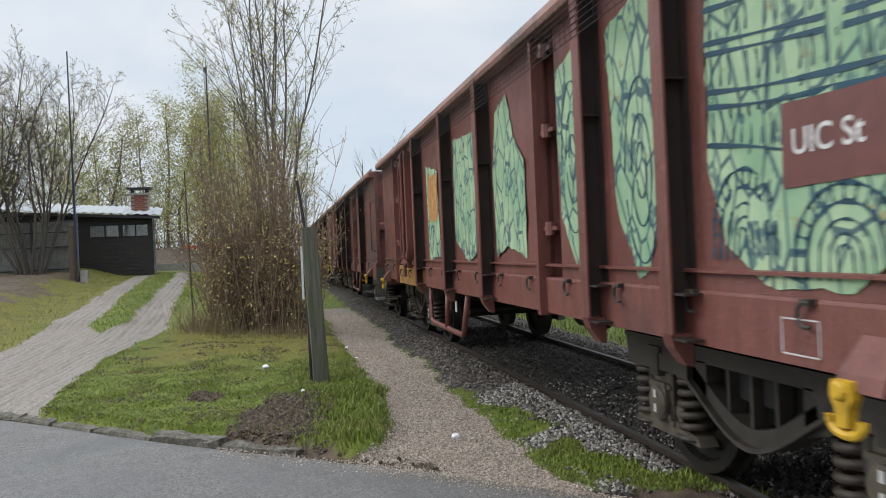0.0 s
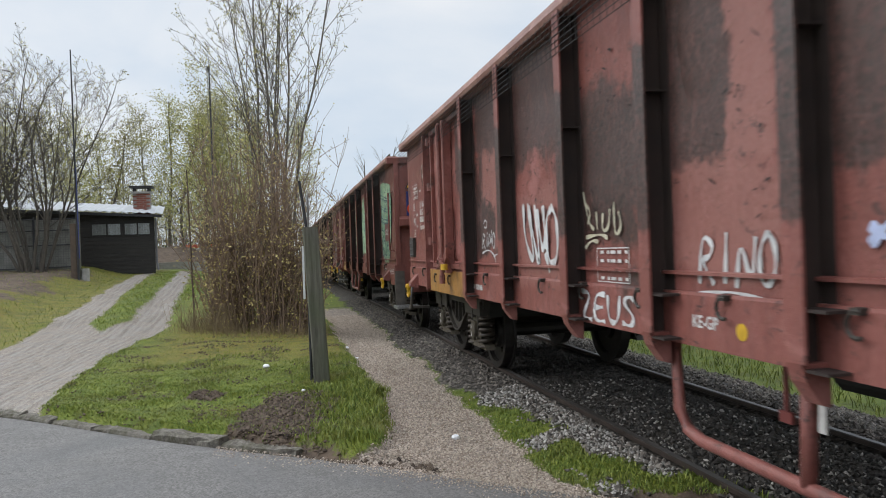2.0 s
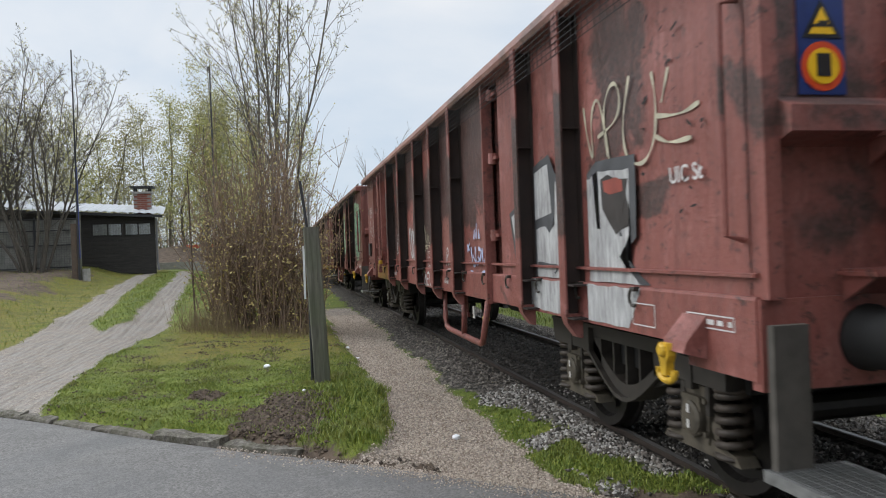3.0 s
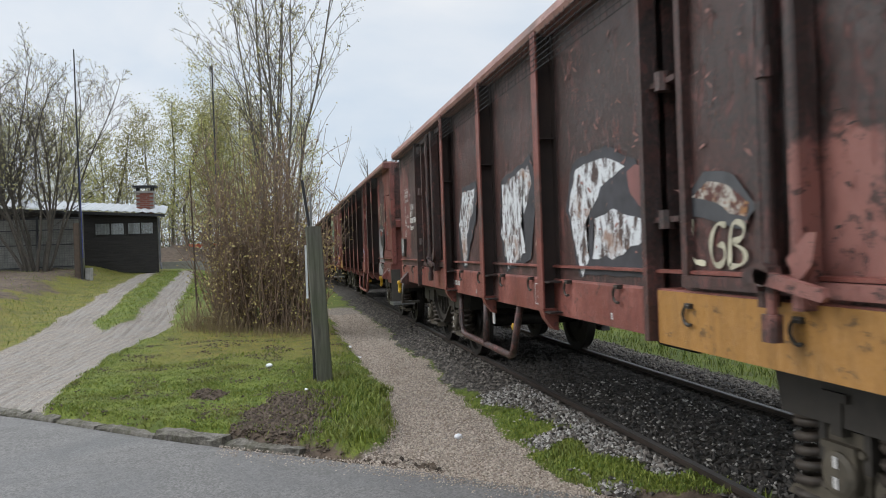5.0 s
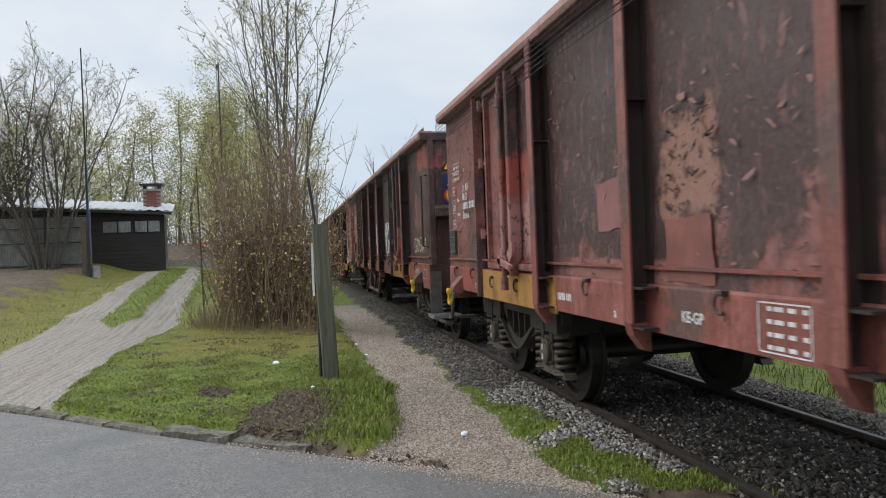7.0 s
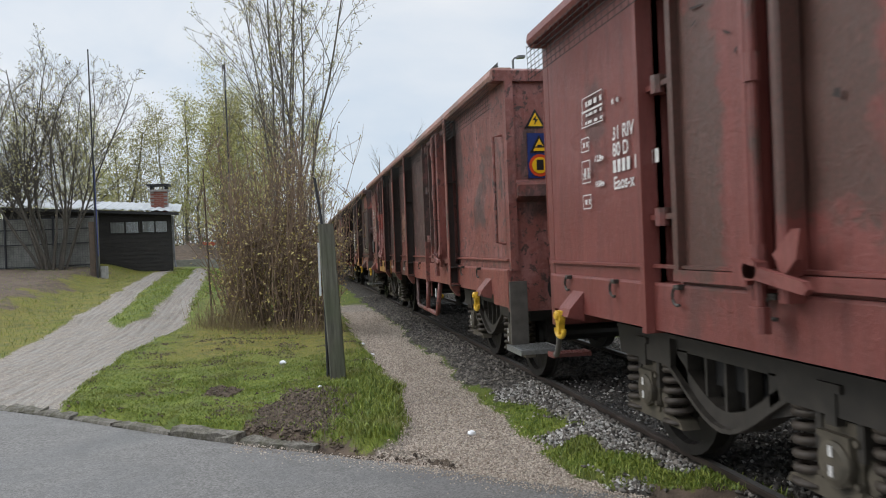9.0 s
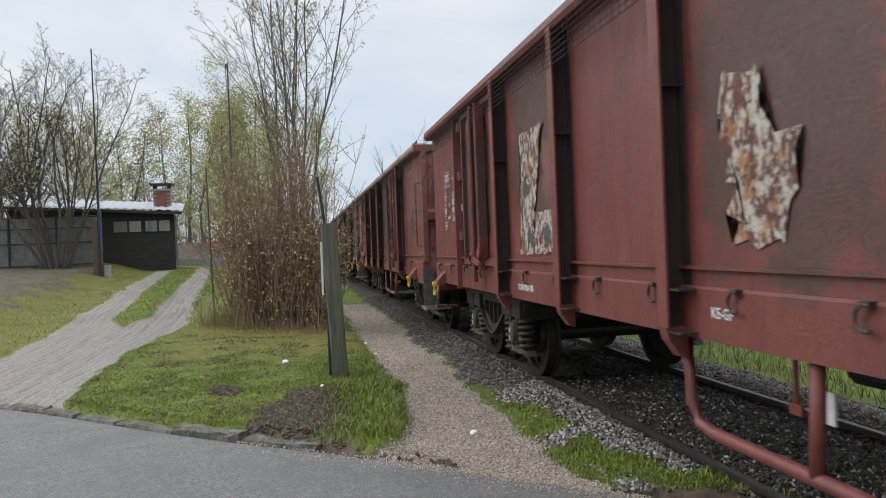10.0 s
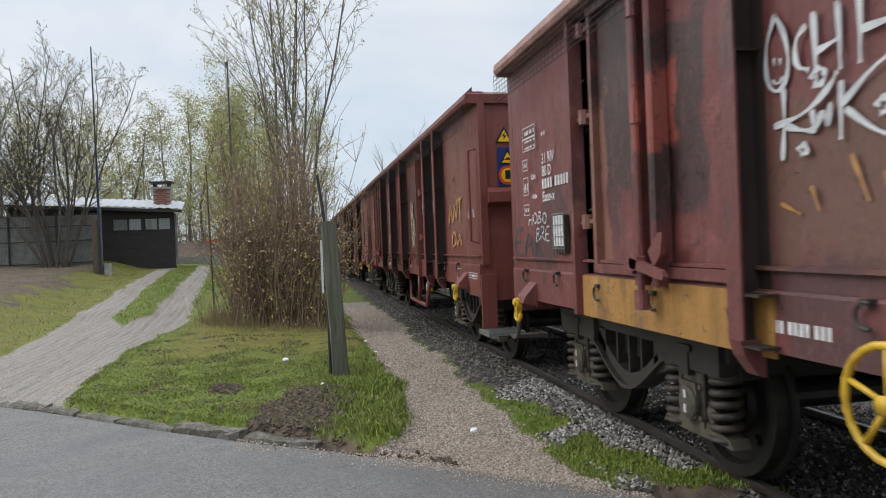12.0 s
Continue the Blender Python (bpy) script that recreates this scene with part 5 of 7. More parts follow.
red_patch = plain("bright_red_overpaint", (0.3, 0.065, 0.045), 0.6, 0, 0.35, 6)
brown_plate = plain("red_brown_repaint", (0.15, 0.05, 0.042), 0.5, 0, 0.25, 10)
pale_blue = plain("pale_blue_spray_paint", (0.42, 0.47, 0.66), 0.55, 0, 0.3, 9)
orange_spray = plain("orange_scraped_paint", (0.5, 0.24, 0.07), 0.6, 0, 0.5, 12)

# first wagon: a green mural over the panels
w = wagon_1
patch(w, [(3.1, 2.86), (2.54, 2.84), (1.8, 2.74), (1.72, 2.46), (1.88, 1.74), (2.05, 1.42), (2.24, 1.28), (2.74, 1.29), (3.0, 1.46), (3.13, 1.83)], spray_green, "green mural with dark arches and tiles", seed=1, name="mural_panel")
patch(w, [(4.18, 2.8), (3.56, 2.98), (3.56, 1.9), (3.72, 1.35), (3.85, 1.28), (4.1, 1.7)], spray_green, "green mural panel tapering down", seed=2, name="mural_panel")
patch(w, [(5.02, 2.75), (4.5, 2.9), (4.5, 1.9), (4.62, 1.35), (4.72, 1.3), (5.0, 1.7)], spray_green, "green mural panel tapering down", seed=3, name="mural_panel")
patch(w, [(6.55, 2.75), (6.2, 2.85), (6.0, 2.4), (5.78, 2.2), (5.8, 1.4), (6.3, 1.5), (6.65, 1.4), (6.7, 2.2)], spray_green, "green mural panel", seed=4, name="mural_panel")
patch(w, [(8.25, 2.75), (7.3, 2.7), (7.25, 1.5), (7.7, 1.33), (8.3, 1.6)], spray_green, "green mural panel", seed=5, name="mural_panel")
patch(w, [(9.9, 2.65), (9.2, 2.5), (9.1, 1.4), (9.85, 1.35)], spray_green, "green mural panel", seed=6, name="mural_panel")
s = Shape()
c = CENTRE[id(w)]
for cy, cz, rad, tall in ((2.88, 1.5, 0.22, 1.4), (2.28, 1.42, 0.27, 1.0)):
    for q in (1.0, 0.74, 0.5, 0.3, 0.14):
        ribbon(s, [(cy - c + rad * q, cz - 0.1)] + [(cy - c + rad * q * math.cos(a), cz + rad * q * tall * math.sin(a)) for a in np.linspace(0, math.pi, 9)] + [(cy - c - rad * q, cz - 0.08)], 0.022 if q > 0.6 else 0.013, FACE - 0.003)
    for a in np.linspace(0.05, 3.1, 13):
        ribbon(s, [(cy - c + rad * q * math.cos(a), cz + rad * q * tall * math.sin(a)) for q in (0.75, 0.87, 0.99)], 0.015, FACE - 0.003)
LEVELS = ((2.64, 2.49), (2.58, 2.44), (2.42, 2.28), (2.37, 2.23), (2.19, 2.08), (2.12, 2.02), (1.94, 1.72))
for za, zb in LEVELS:
    ribbon(s, [(3.12 - c, za), (2.7 - c, za - 0.06), (2.2 - c, zb + 0.01), (1.82 - c, zb)], 0.026, FACE - 0.003)
for k in range(20):
    y = 3.07 - k * 0.066
    u = k / 19
    for (a0, a1), (b0, b1), keep in ((LEVELS[3], LEVELS[4], k % 5 != 3), (LEVELS[1], LEVELS[2], k % 4 != 1), (LEVELS[5], LEVELS[6], k < 9), (LEVELS[4], LEVELS[5], k % 3 == 0)):
        if keep:
            top, low = a0 + (a1 - a0) * u - 0.03, b0 + (b1 - b0) * u + 0.01
            ribbon(s, [(y - c, top), (y - 0.012 - c, (top + low) / 2), (y - 0.004 * (k % 3) - c, low)], 0.013, FACE - 0.003)
for y, z in ((3.78, 1.9), (4.75, 2.1)):
    for q in (1.0, 0.6, 0.3):
        ribbon(s, [(y - c + 0.2 * q * math.cos(a), z + 0.55 * q * math.sin(a)) for a in np.linspace(0, 6.0, 11)], 0.018, FACE - 0.003)
part("mural_lines", s, spray_teal, w, "dark teal lines of arches and tiles")
patch(w, [(2.59, 2.03), (2.02, 2.02), (2.03, 1.7), (2.6, 1.69)], brown_plate, "red-brown repainted field", FACE - 0.006, 0.008, 7)
words(w, "UIC St", 0.145, 2.54, 1.82, FACE - 0.009)
patch(w, [(9.75, 2.5), (9.2, 2.45), (9.2, 1.9), (9.75, 1.85)], orange_spray, "orange paint remains", FACE - 0.004, 0.06, 8)
outline_box(w, 2.62, 2.4, 1.02, 1.17, 0, -SOLE - 0.003)
outline_box(w, 2.0, 1.5, 1.09, 1.17, 1, -SOLE - 0.003)

# second wagon: soot and rose repaints, many white tags
w = wagon_2
inscription(w, -1.1, 1.84, "Eanos-x", True)
patch(w, [(-1.3, 2.72), (-1.76, 2.74), (-1.74, 2.44), (-1.32, 2.42)], rusty_white, "pale painted field", seed=1, rough=0.02)
tag(w, "RINO", -4.47, 1.5, 0.46, 0.16, spray_white, 0.022, 0.15, seed=3)
strokes(w, [[(-4.45, 1.45), (-4.7, 1.49), (-4.9, 1.42), (-4.92, 1.34)], [(-4.85, 1.42), (-4.98, 1.44)], oval(-4.6, 1.74, 0.06, 0.04, 8)], 0.02, spray_white, "underline of the tag")
strokes(w, [[(-5.78, 1.86), (-5.8, 1.55), (-6.02, 1.34), (-5.96, 1.62), (-5.9, 1.86)], [(-5.92, 1.84), (-6.0, 1.6), (-6.14, 1.3), (-6.12, 1.6), (-6.06, 1.84)], [(-6.12, 1.8), (-6.18, 1.55), (-6.24, 1.46)], [(-6.24, 1.82), (-6.28, 1.6), (-6.26, 1.48)], [(-6.42, 1.78), (-6.32, 1.74), (-6.3, 1.5), (-6.38, 1.36), (-6.5, 1.38), (-6.56, 1.55), (-6.52, 1.74), (-6.42, 1.8)], [(-6.28, 1.45), (-6.36, 1.3)]], 0.06, spray_white, "broad white sprayed letters")
tag(w, "RINO", -1.42, 1.32, 0.4, 0.17, spray_white, 0.022, 0.2, seed=5)
tag(w, "ZEUS", -7.0, 1.0, 0.82, 0.18, spray_white, 0.036, 0.05, -SOLE - 0.004, 6)
tag(w, "RINO", -8.42, 1.3, 0.6, 0.24, spray_white, 0.03, 0.15, seed=7)
strokes(w, [[(-8.4, 1.24), (-8.7, 1.27), (-8.95, 1.23)]], 0.025, spray_white, "underline of the tag")
strokes(w, [[(-7.04, 1.86), (-7.12, 1.64), (-7.2, 1.6)], [(-7.06, 1.78), (-7.16, 1.72), (-7.1, 1.64)], [(-7.24, 1.72), (-7.25, 1.6)], [(-7.34, 1.7), (-7.32, 1.58), (-7.42, 1.6), (-7.44, 1.72)], [(-7.5, 1.76), (-7.5, 1.54), (-7.6, 1.6), (-7.56, 1.7)], [(-7.06, 1.55), (-7.3, 1.57), (-7.4, 1.54)], [(-7.05, 1.48), (-7.15, 1.53), (-7.26, 1.52)]], 0.028, spray_cream, "cream sprayed tag over soot")
outline_box(w, -7.23, -7.68, 1.26, 1.48, 4)
strokes(w, [[(-9.65, 1.52), (-9.7, 1.3), (-9.85, 1.34), (-9.72, 1.42)], [(-9.82, 1.52), (-9.84, 1.32), (-9.95, 1.36)], [(-9.95, 1.5), (-10.08, 1.48), (-10.0, 1.36), (-9.92, 1.42)], [(-10.1, 1.5), (-10.12, 1.3), (-10.22, 1.4), (-10.2, 1.5)], [(-9.6, 1.25), (-9.9, 1.21), (-10.2, 1.26)], [(-9.78, 1.6), (-9.82, 1.7)], [(-9.88, 1.6), (-9.9, 1.76)], [(-9.98, 1.6), (-9.98, 1.7)], [(-9.5, 1.54), (-9.6, 1.48)], [(-9.5, 1.47), (-9.6, 1.56)]], 0.045, pale_blue, "pale blue and white bubble tag")
strokes(w, [[(-12.76, 2.42), (-12.8, 2.22), (-12.9, 2.01), (-12.86, 2.34), (-12.97, 2.46), (-13.05, 2.32), (-13.13, 2.01)], [(-12.97, 2.19), (-13.22, 2.24), (-13.3, 2.34), (-13.26, 2.48), (-13.15, 2.48), (-13.05, 2.34), (-13.1, 2.05)], [(-13.42, 2.48), (-13.31, 2.21), (-13.35, 2.01), (-13.48, 1.95), (-13.6, 1.96), (-13.71, 2.08), (-13.72, 2.29), (-13.68, 2.44)], [(-13.86, 2.42), (-13.78, 2.25)], [(-13.71, 2.19), (-13.97, 2.15), (-14.14, 2.18)], [(-13.71, 2.08), (-13.85, 2.02), (-14.06, 2.02)]], 0.026, spray_cream, "tall cream sprayed letters")
words(w, "UIC St", 0.12, -13.83, 1.81)
# white block letters with a dark outline, across posts and sill
patch(w, [(-11.06, 1.8), (-11.4, 1.9), (-11.4, 2.18), (-11.55, 2.2), (-11.55, 1.26), (-11.24, 1.26)], spray_grey, "", FACE - 0.001, 0.012, 11)
patch(w, [(-11.12, 1.77), (-11.44, 1.86), (-11.46, 2.13), (-11.55, 2.15), (-11.55, 1.26), (-11.3, 1.26)], dull_white, "white block letter with a dark outline", FACE - 0.003, 0.012, 11)
patch(w, [(-11.72, 2.14), (-12.07, 2.2), (-12.2, 2.04), (-12.5, 2.02), (-12.5, 1.26), (-11.72, 1.26)], spray_grey, "", FACE - 0.001, 0.012, 12)
patch(w, [(-11.74, 2.09), (-12.05, 2.13), (-12.11, 1.75), (-11.74, 1.71)], dull_white, "white block letter with a dark outline", FACE - 0.003, 0.01, 13)
patch(w, [(-12.2, 1.98), (-12.5, 1.97), (-12.5, 1.26), (-11.76, 1.26), (-11.76, 1.64), (-11.96, 1.66), (-12.05, 1.6), (-12.16, 1.66)], dull_white, "white block letter with a dark outline", FACE - 0.003, 0.012, 14)
strokes(w, [[(-11.78, 1.36), (-12.1, 1.36), (-12.22, 1.34), (-12.14, 1.29)]], 0.035, spray_grey, "", FACE - 0.005)
patch(w, [(-11.3, 1.24), (-12.5, 1.24), (-12.5, 1.0), (-11.66, 1.0), (-11.5, 1.06)], dull_white, "", -SOLE - 0.003, 0.015, 15)
patch(w, [(-12.78, 1.97), (-12.92, 2.04), (-13.46, 2.02), (-13.45, 1.54), (-13.3, 1.43), (-13.48, 1.32), (-13.6, 1.26), (-12.78, 1.26)], spray_grey, "", FACE - 0.001, 0.012, 16)
patch(w, [(-12.78, 1.93), (-12.87, 1.95), (-12.92, 1.6), (-12.97, 1.6), (-12.95, 1.97), (-13.38, 1.94), (-13.36, 1.55), (-13.22, 1.42), (-13.48, 1.26), (-12.78, 1.26)], dull_white, "white block letter with a dark outline", FACE - 0.003, 0.012, 17)
patch(w, [(-13.0, 1.93), (-13.36, 1.9), (-13.35, 1.6), (-13.18, 1.56), (-13.02, 1.72)], soot_patch, "soot over the white paint", FACE - 0.005, 0.05, 18)
patch(w, [(-13.04, 1.91), (-13.3, 1.89), (-13.3, 1.8), (-13.05, 1.82)], red_patch, "", FACE - 0.0065, 0.03, 19)
patch(w, [(-12.78, 1.24), (-13.52, 1.24), (-13.36, 1.0), (-12.78, 1.0)], dull_white, "", -SOLE - 0.003, 0.015, 20)
outline_box(w, -13.42, -13.68, 1.03, 1.16, 0, -SOLE - 0.005)
outline_box(w, -14.0, -14.4, 1.08, 1.15, 1, -SOLE - 0.003)
words(w, "KE-GP", 0.085, -8.38, 1.08, -SOLE - 0.003)
part("yellow_dot", Shape().lathe([(0, 0.04), (-0.002, 0.04)], (-SOLE - 0.001, -8.78 - CENTRE[id(w)], 1.09), "x", 14), yellow_paint, w)

# third wagon: flaking dark paint with tags
w = wagon_3
tag(w, "GOGA!", -27.2, 1.42, 1.15, 0.22, spray_cream, 0.034, 0.12, seed=11, label="cream spray-painted tag")
tag(w, "LGB", -25.06, 1.39, 0.5, 0.22, spray_cream, 0.03, 0.1, FACE - 0.004, 12)
patch(w, [(-25.02, 1.7), (-25.2, 1.84), (-25.45, 1.8), (-25.6, 1.64), (-25.5, 1.55), (-25.1, 1.62)], spray_grey, "", FACE - 0.0005, 0.02, 15)
patch(w, [(-25.09, 1.72), (-25.23, 1.79), (-25.39, 1.76), (-25.55, 1.66), (-25.53, 1.6), (-25.41, 1.62), (-25.3, 1.68)], rusty_white, "white arc of old block graffiti", FACE - 0.002, 0.015, 15)
patch(w, [(-23.42, 1.75), (-23.55, 2.08), (-24.1, 2.13), (-24.5, 1.98), (-24.62, 1.6), (-24.55, 1.3), (-23.8, 1.3), (-23.62, 1.27)], slate, "", FACE - 0.0005, 0.04, 16)
patch(w, [(-23.47, 1.75), (-23.6, 2.03), (-24.09, 2.06), (-24.37, 1.96), (-24.02, 1.87), (-23.76, 1.64), (-23.8, 1.4), (-23.69, 1.27), (-23.6, 1.4)], chipped_white, "chipped white block letter", FACE - 0.002, 0.03, 16)
patch(w, [(-23.9, 1.66), (-24.22, 1.72), (-24.6, 1.62), (-24.59, 1.52), (-24.25, 1.42), (-23.86, 1.4)], chipped_white, "chipped white block letter", FACE - 0.0024, 0.05, 17)
patch(w, [(-24.39, 1.94), (-24.62, 1.94), (-24.6, 1.68), (-24.42, 1.78)], rose_patch, "", FACE - 0.003, 0.05, 18)
patch(w, [(-21.75, 1.62), (-21.82, 2.12), (-22.66, 2.25), (-22.8, 2.0), (-22.6, 1.4), (-21.94, 1.27)], slate, "", FACE - 0.0005, 0.05, 19)
patch(w, [(-21.86, 2.09), (-22.6, 2.17), (-22.7, 2.01), (-22.37, 1.69), (-22.49, 1.46), (-21.98, 1.28), (-21.8, 1.61)], chipped_white, "chipped white block letter", FACE - 0.002, 0.07, 20)
strokes(w, [[(-22.75, 1.5), (-22.85, 1.75), (-22.95, 2.1)], [(-22.7, 1.8), (-22.85, 1.86)], [(-23.0, 1.66), (-23.1, 1.64)]], 0.04, spray_cream, "cream sprayed line")
patch(w, [(-20.05, 1.7), (-20.3, 2.2), (-20.95, 2.2), (-20.9, 1.85), (-20.6, 1.5), (-20.4, 1.28), (-20.2, 1.3)], slate, "", FACE - 0.0005, 0.05, 21)
patch(w, [(-20.11, 1.78), (-20.35, 2.13), (-20.86, 2.13), (-20.75, 1.91), (-20.45, 1.64), (-20.44, 1.3), (-20.3, 1.3)], chipped_white, "chipped white block letter", FACE - 0.002, 0.06, 22)
words(w, "a", 0.08, -24.15, 1.03, -SOLE - 0.003)
outline_box(w, -22.75, -23.05, 1.03, 1.2, 4, -SOLE - 0.003)
inscription(w, -16.75, 1.86, "Eaos-x")
outline_box(w, -28.05, -28.35, 1.02, 1.17, 0, -SOLE - 0.003)
outline_box(w, -27.3, -27.65, 1.1, 1.17, 1, -SOLE - 0.003)

# fourth wagon: rose door leaves with red and soot
w = wagon_4
inscription(w, -30.72, 1.86, "Eaos-x")
patch(w, [(-30.75, 1.24), (-31.15, 1.24), (-31.15, 1.0), (-30.75, 1.0)], red_patch, "brighter red repainted field", -SOLE - 0.002, 0.01, 26)
patch(w, [(-31.62, 1.12), (-31.9, 1.24), (-31.9, 1.0), (-31.6, 1.0)], red_patch, "brighter red repainted field", -SOLE - 0.002, 0.01, 27)
words(w, "T", 0.08, -31.28, 1.03, -SOLE - 0.004)
patch(w, [(-34.56, 1.88), (-34.9, 1.9), (-34.92, 1.58), (-34.58, 1.56)], rose_patch, "rose repainted field", FACE - 0.001, 0.02, 28)
patch(w, [(-35.46, 1.6), (-35.9, 1.62), (-35.93, 1.27), (-35.46, 1.27)], faded_red_patch, "faded red repainted field", FACE - 0.001, 0.02, 29)
words(w, "KE-GP", 0.08, -35.64, 1.07, -SOLE - 0.003)
outline_box(w, -36.28, -36.62, 1.0, 1.22, 4, -SOLE - 0.003)

# fifth wagon: fresh paint, old block graffiti left showing
w = wagon_5
inscription(w, -45.15, 1.86, "Eaos-x")
patch(w, [(-48.2, 2.48), (-48.84, 2.5), (-48.58, 1.74), (-48.58, 1.4), (-48.15, 1.4)], rusty_white, "flaking white block letter", FACE - 0.002, 0.05, 32)
patch(w, [(-48.56, 1.74), (-49.14, 1.76), (-49.12, 1.42), (-48.56, 1.4)], rusty_white, "", FACE - 0.0025, 0.06, 33)
for y, z in ((-48.38, 1.98), (-48.45, 1.55), (-48.9, 1.56)):
    patch(w, star(y, z, 0.12), spray_grey, "", FACE - 0.004, 0.012, 34)
patch(w, [(-51.45, 2.3), (-51.75, 2.2), (-51.8, 1.95), (-52.0, 1.9), (-51.9, 1.45), (-51.55, 1.45)], rusty_white, "flaking white paint remains", FACE - 0.002, 0.13, 36)
patch(w, [(-52.78, 2.52), (-53.42, 2.62), (-53.42, 1.42), (-52.78, 1.4)], spray_grey, "", FACE - 0.0, 0.02, 37)
patch(w, [(-52.8, 2.42), (-53.42, 2.55), (-53.42, 2.05), (-52.8, 1.98)], dull_white, "white block letter with dark stars", FACE - 0.002, 0.012, 38)
patch(w, [(-53.1, 2.03), (-53.42, 2.06), (-53.42, 1.46), (-52.8, 1.45)], dull_white, "white block letter with dark stars", FACE - 0.0025, 0.012, 38)
patch(w, [(-53.75, 2.55), (-54.4, 2.7), (-54.3, 2.3), (-53.85, 1.85), (-53.75, 1.9)], spray_grey, "", FACE - 0.0, 0.02, 39)
patch(w, [(-53.78, 2.48), (-54.28, 2.6), (-54.2, 2.3), (-53.88, 1.95), (-53.78, 2.0)], dull_white, "white block letter with dark stars", FACE - 0.002, 0.012, 40)
patch(w, [(-53.9, 1.8), (-54.38, 1.95), (-54.35, 1.4), (-53.92, 1.4)], spray_grey, "", FACE - 0.0, 0.02, 41)
patch(w, [(-53.93, 1.76), (-54.32, 1.86), (-54.3, 1.43), (-53.95, 1.43)], dull_white, "white block letter with dark stars", FACE - 0.002, 0.012, 42)
for y, z in ((-52.97, 2.18), (-53.24, 2.26), (-53.2, 1.84), (-53.22, 1.54), (-53.95, 2.32), (-54.08, 1.55)):
    patch(w, star(y, z, 0.11), spray_grey, "", FACE - 0.004, 0.01, 43)
tag(w, "ANT", -54.94, 1.75, 0.82, 0.3, orange_spray, 0.05, 0.05, seed=20, label="scraped orange lettering")
tag(w, "DA", -55.1, 1.47, 0.64, 0.19, orange_spray, 0.05, 0.05, seed=21, label="scraped orange lettering")
words(w, "UIC St", 0.13, -56.08, 1.8)
words(w, "KE-GP", 0.075, -51.35, 1.1, -SOLE - 0.003)
outline_box(w, -55.45, -55.68, 1.04, 1.18, 0, -SOLE - 0.003)
outline_box(w, -56.1, -56.55, 1.08, 1.15, 1, -SOLE - 0.003)

# sixth wagon
w = wagon_6
inscription(w, -58.85, 1.86, "Eaos-x")
tag(w, "EAK", -58.0, 1.36, 0.9, 0.26, spray_grey, 0.04, 0.05, seed=30, label="black spray-painted tag")
tag(w, "HOBO", -58.45, 1.64, 0.5, 0.1, spray_white, 0.016, 0.1, seed=31)
tag(w, "BRE", -58.65, 1.5, 0.35, 0.12, spray_white, 0.016, 0.1, seed=32)
strokes(w, [[(-61.93, 2.42), (-61.86, 2.3), (-61.86, 2.14), (-61.94, 2.08), (-62.01, 2.16), (-62.0, 2.3), (-61.93, 2.42)], [(-62.12, 2.32), (-62.05, 2.28), (-62.05, 2.17), (-62.13, 2.14)], [(-62.16, 2.36), (-62.17, 2.06)], [(-62.17, 2.2), (-62.28, 2.22)], [(-62.29, 2.36), (-62.3, 2.1)], [(-62.4, 2.38), (-62.4, 2.1)], [(-62.36, 2.36), (-62.7, 2.4)], [(-62.4, 2.22), (-62.62, 2.22)], [(-62.66, 2.22), (-62.64, 2.04)]], 0.03, spray_white, "white sprayed letters")
strokes(w, [[(-61.915, 2.24), (-61.917, 2.21)], [(-61.955, 2.23), (-61.957, 2.2)], [(-61.9, 2.15), (-61.935, 2.12), (-61.97, 2.15)]], 0.016, spray_white, "smile inside the letter")
strokes(w, [[(-61.97, 2.1), (-61.97, 1.95), (-61.95, 1.8)], [(-61.9, 1.95), (-62.1, 1.97), (-62.24, 2.05), (-62.28, 2.1)], [(-61.98, 1.94), (-62.1, 1.9), (-62.16, 1.9)], [(-62.14, 1.98), (-62.15, 1.88), (-62.2, 1.98), (-62.22, 1.88), (-62.24, 1.99)], [(-62.3, 2.06), (-62.29, 1.84)], [(-62.3, 1.97), (-62.5, 2.1), (-62.7, 2.12)], [(-62.32, 1.95), (-62.5, 1.82), (-62.62, 1.82)], oval(-62.18, 2.1, 0.04, 0.035, 8), oval(-62.08, 1.83, 0.03, 0.02, 6), oval(-62.5, 1.93, 0.03, 0.03, 6)], 0.03, spray_white, "white sprayed letters")
strokes(w, [[(-61.93, 1.62), (-62.05, 1.57)], [(-62.12, 1.68), (-62.16, 1.58)], [(-62.34, 1.78), (-62.42, 1.6)], [(-62.5, 1.7), (-62.55, 1.5)]], 0.02, orange_spray, "scraped ochre marks")
s = Shape()
hy, hz, hx = -62.6 - CENTRE[id(w)], 0.91, -SOLE - 0.09
s.tube([(hx, hy + 0.2 * math.sin(a), hz + 0.2 * math.cos(a)) for a in np.linspace(0, 2 * math.pi, 25)[:-1]], 0.016, 8, closed=True)
for k in range(5):
    a = k * 1.2566
    s.tube([(hx, hy, hz), (hx, hy + 0.2 * math.sin(a), hz + 0.2 * math.cos(a))], 0.012, 6)
s.lathe([(-0.03, 0.035), (0.12, 0.03)], (hx, hy, hz), "x", 10)
part("handwheel", s, yellow_paint, w, "yellow brake handwheel", True)

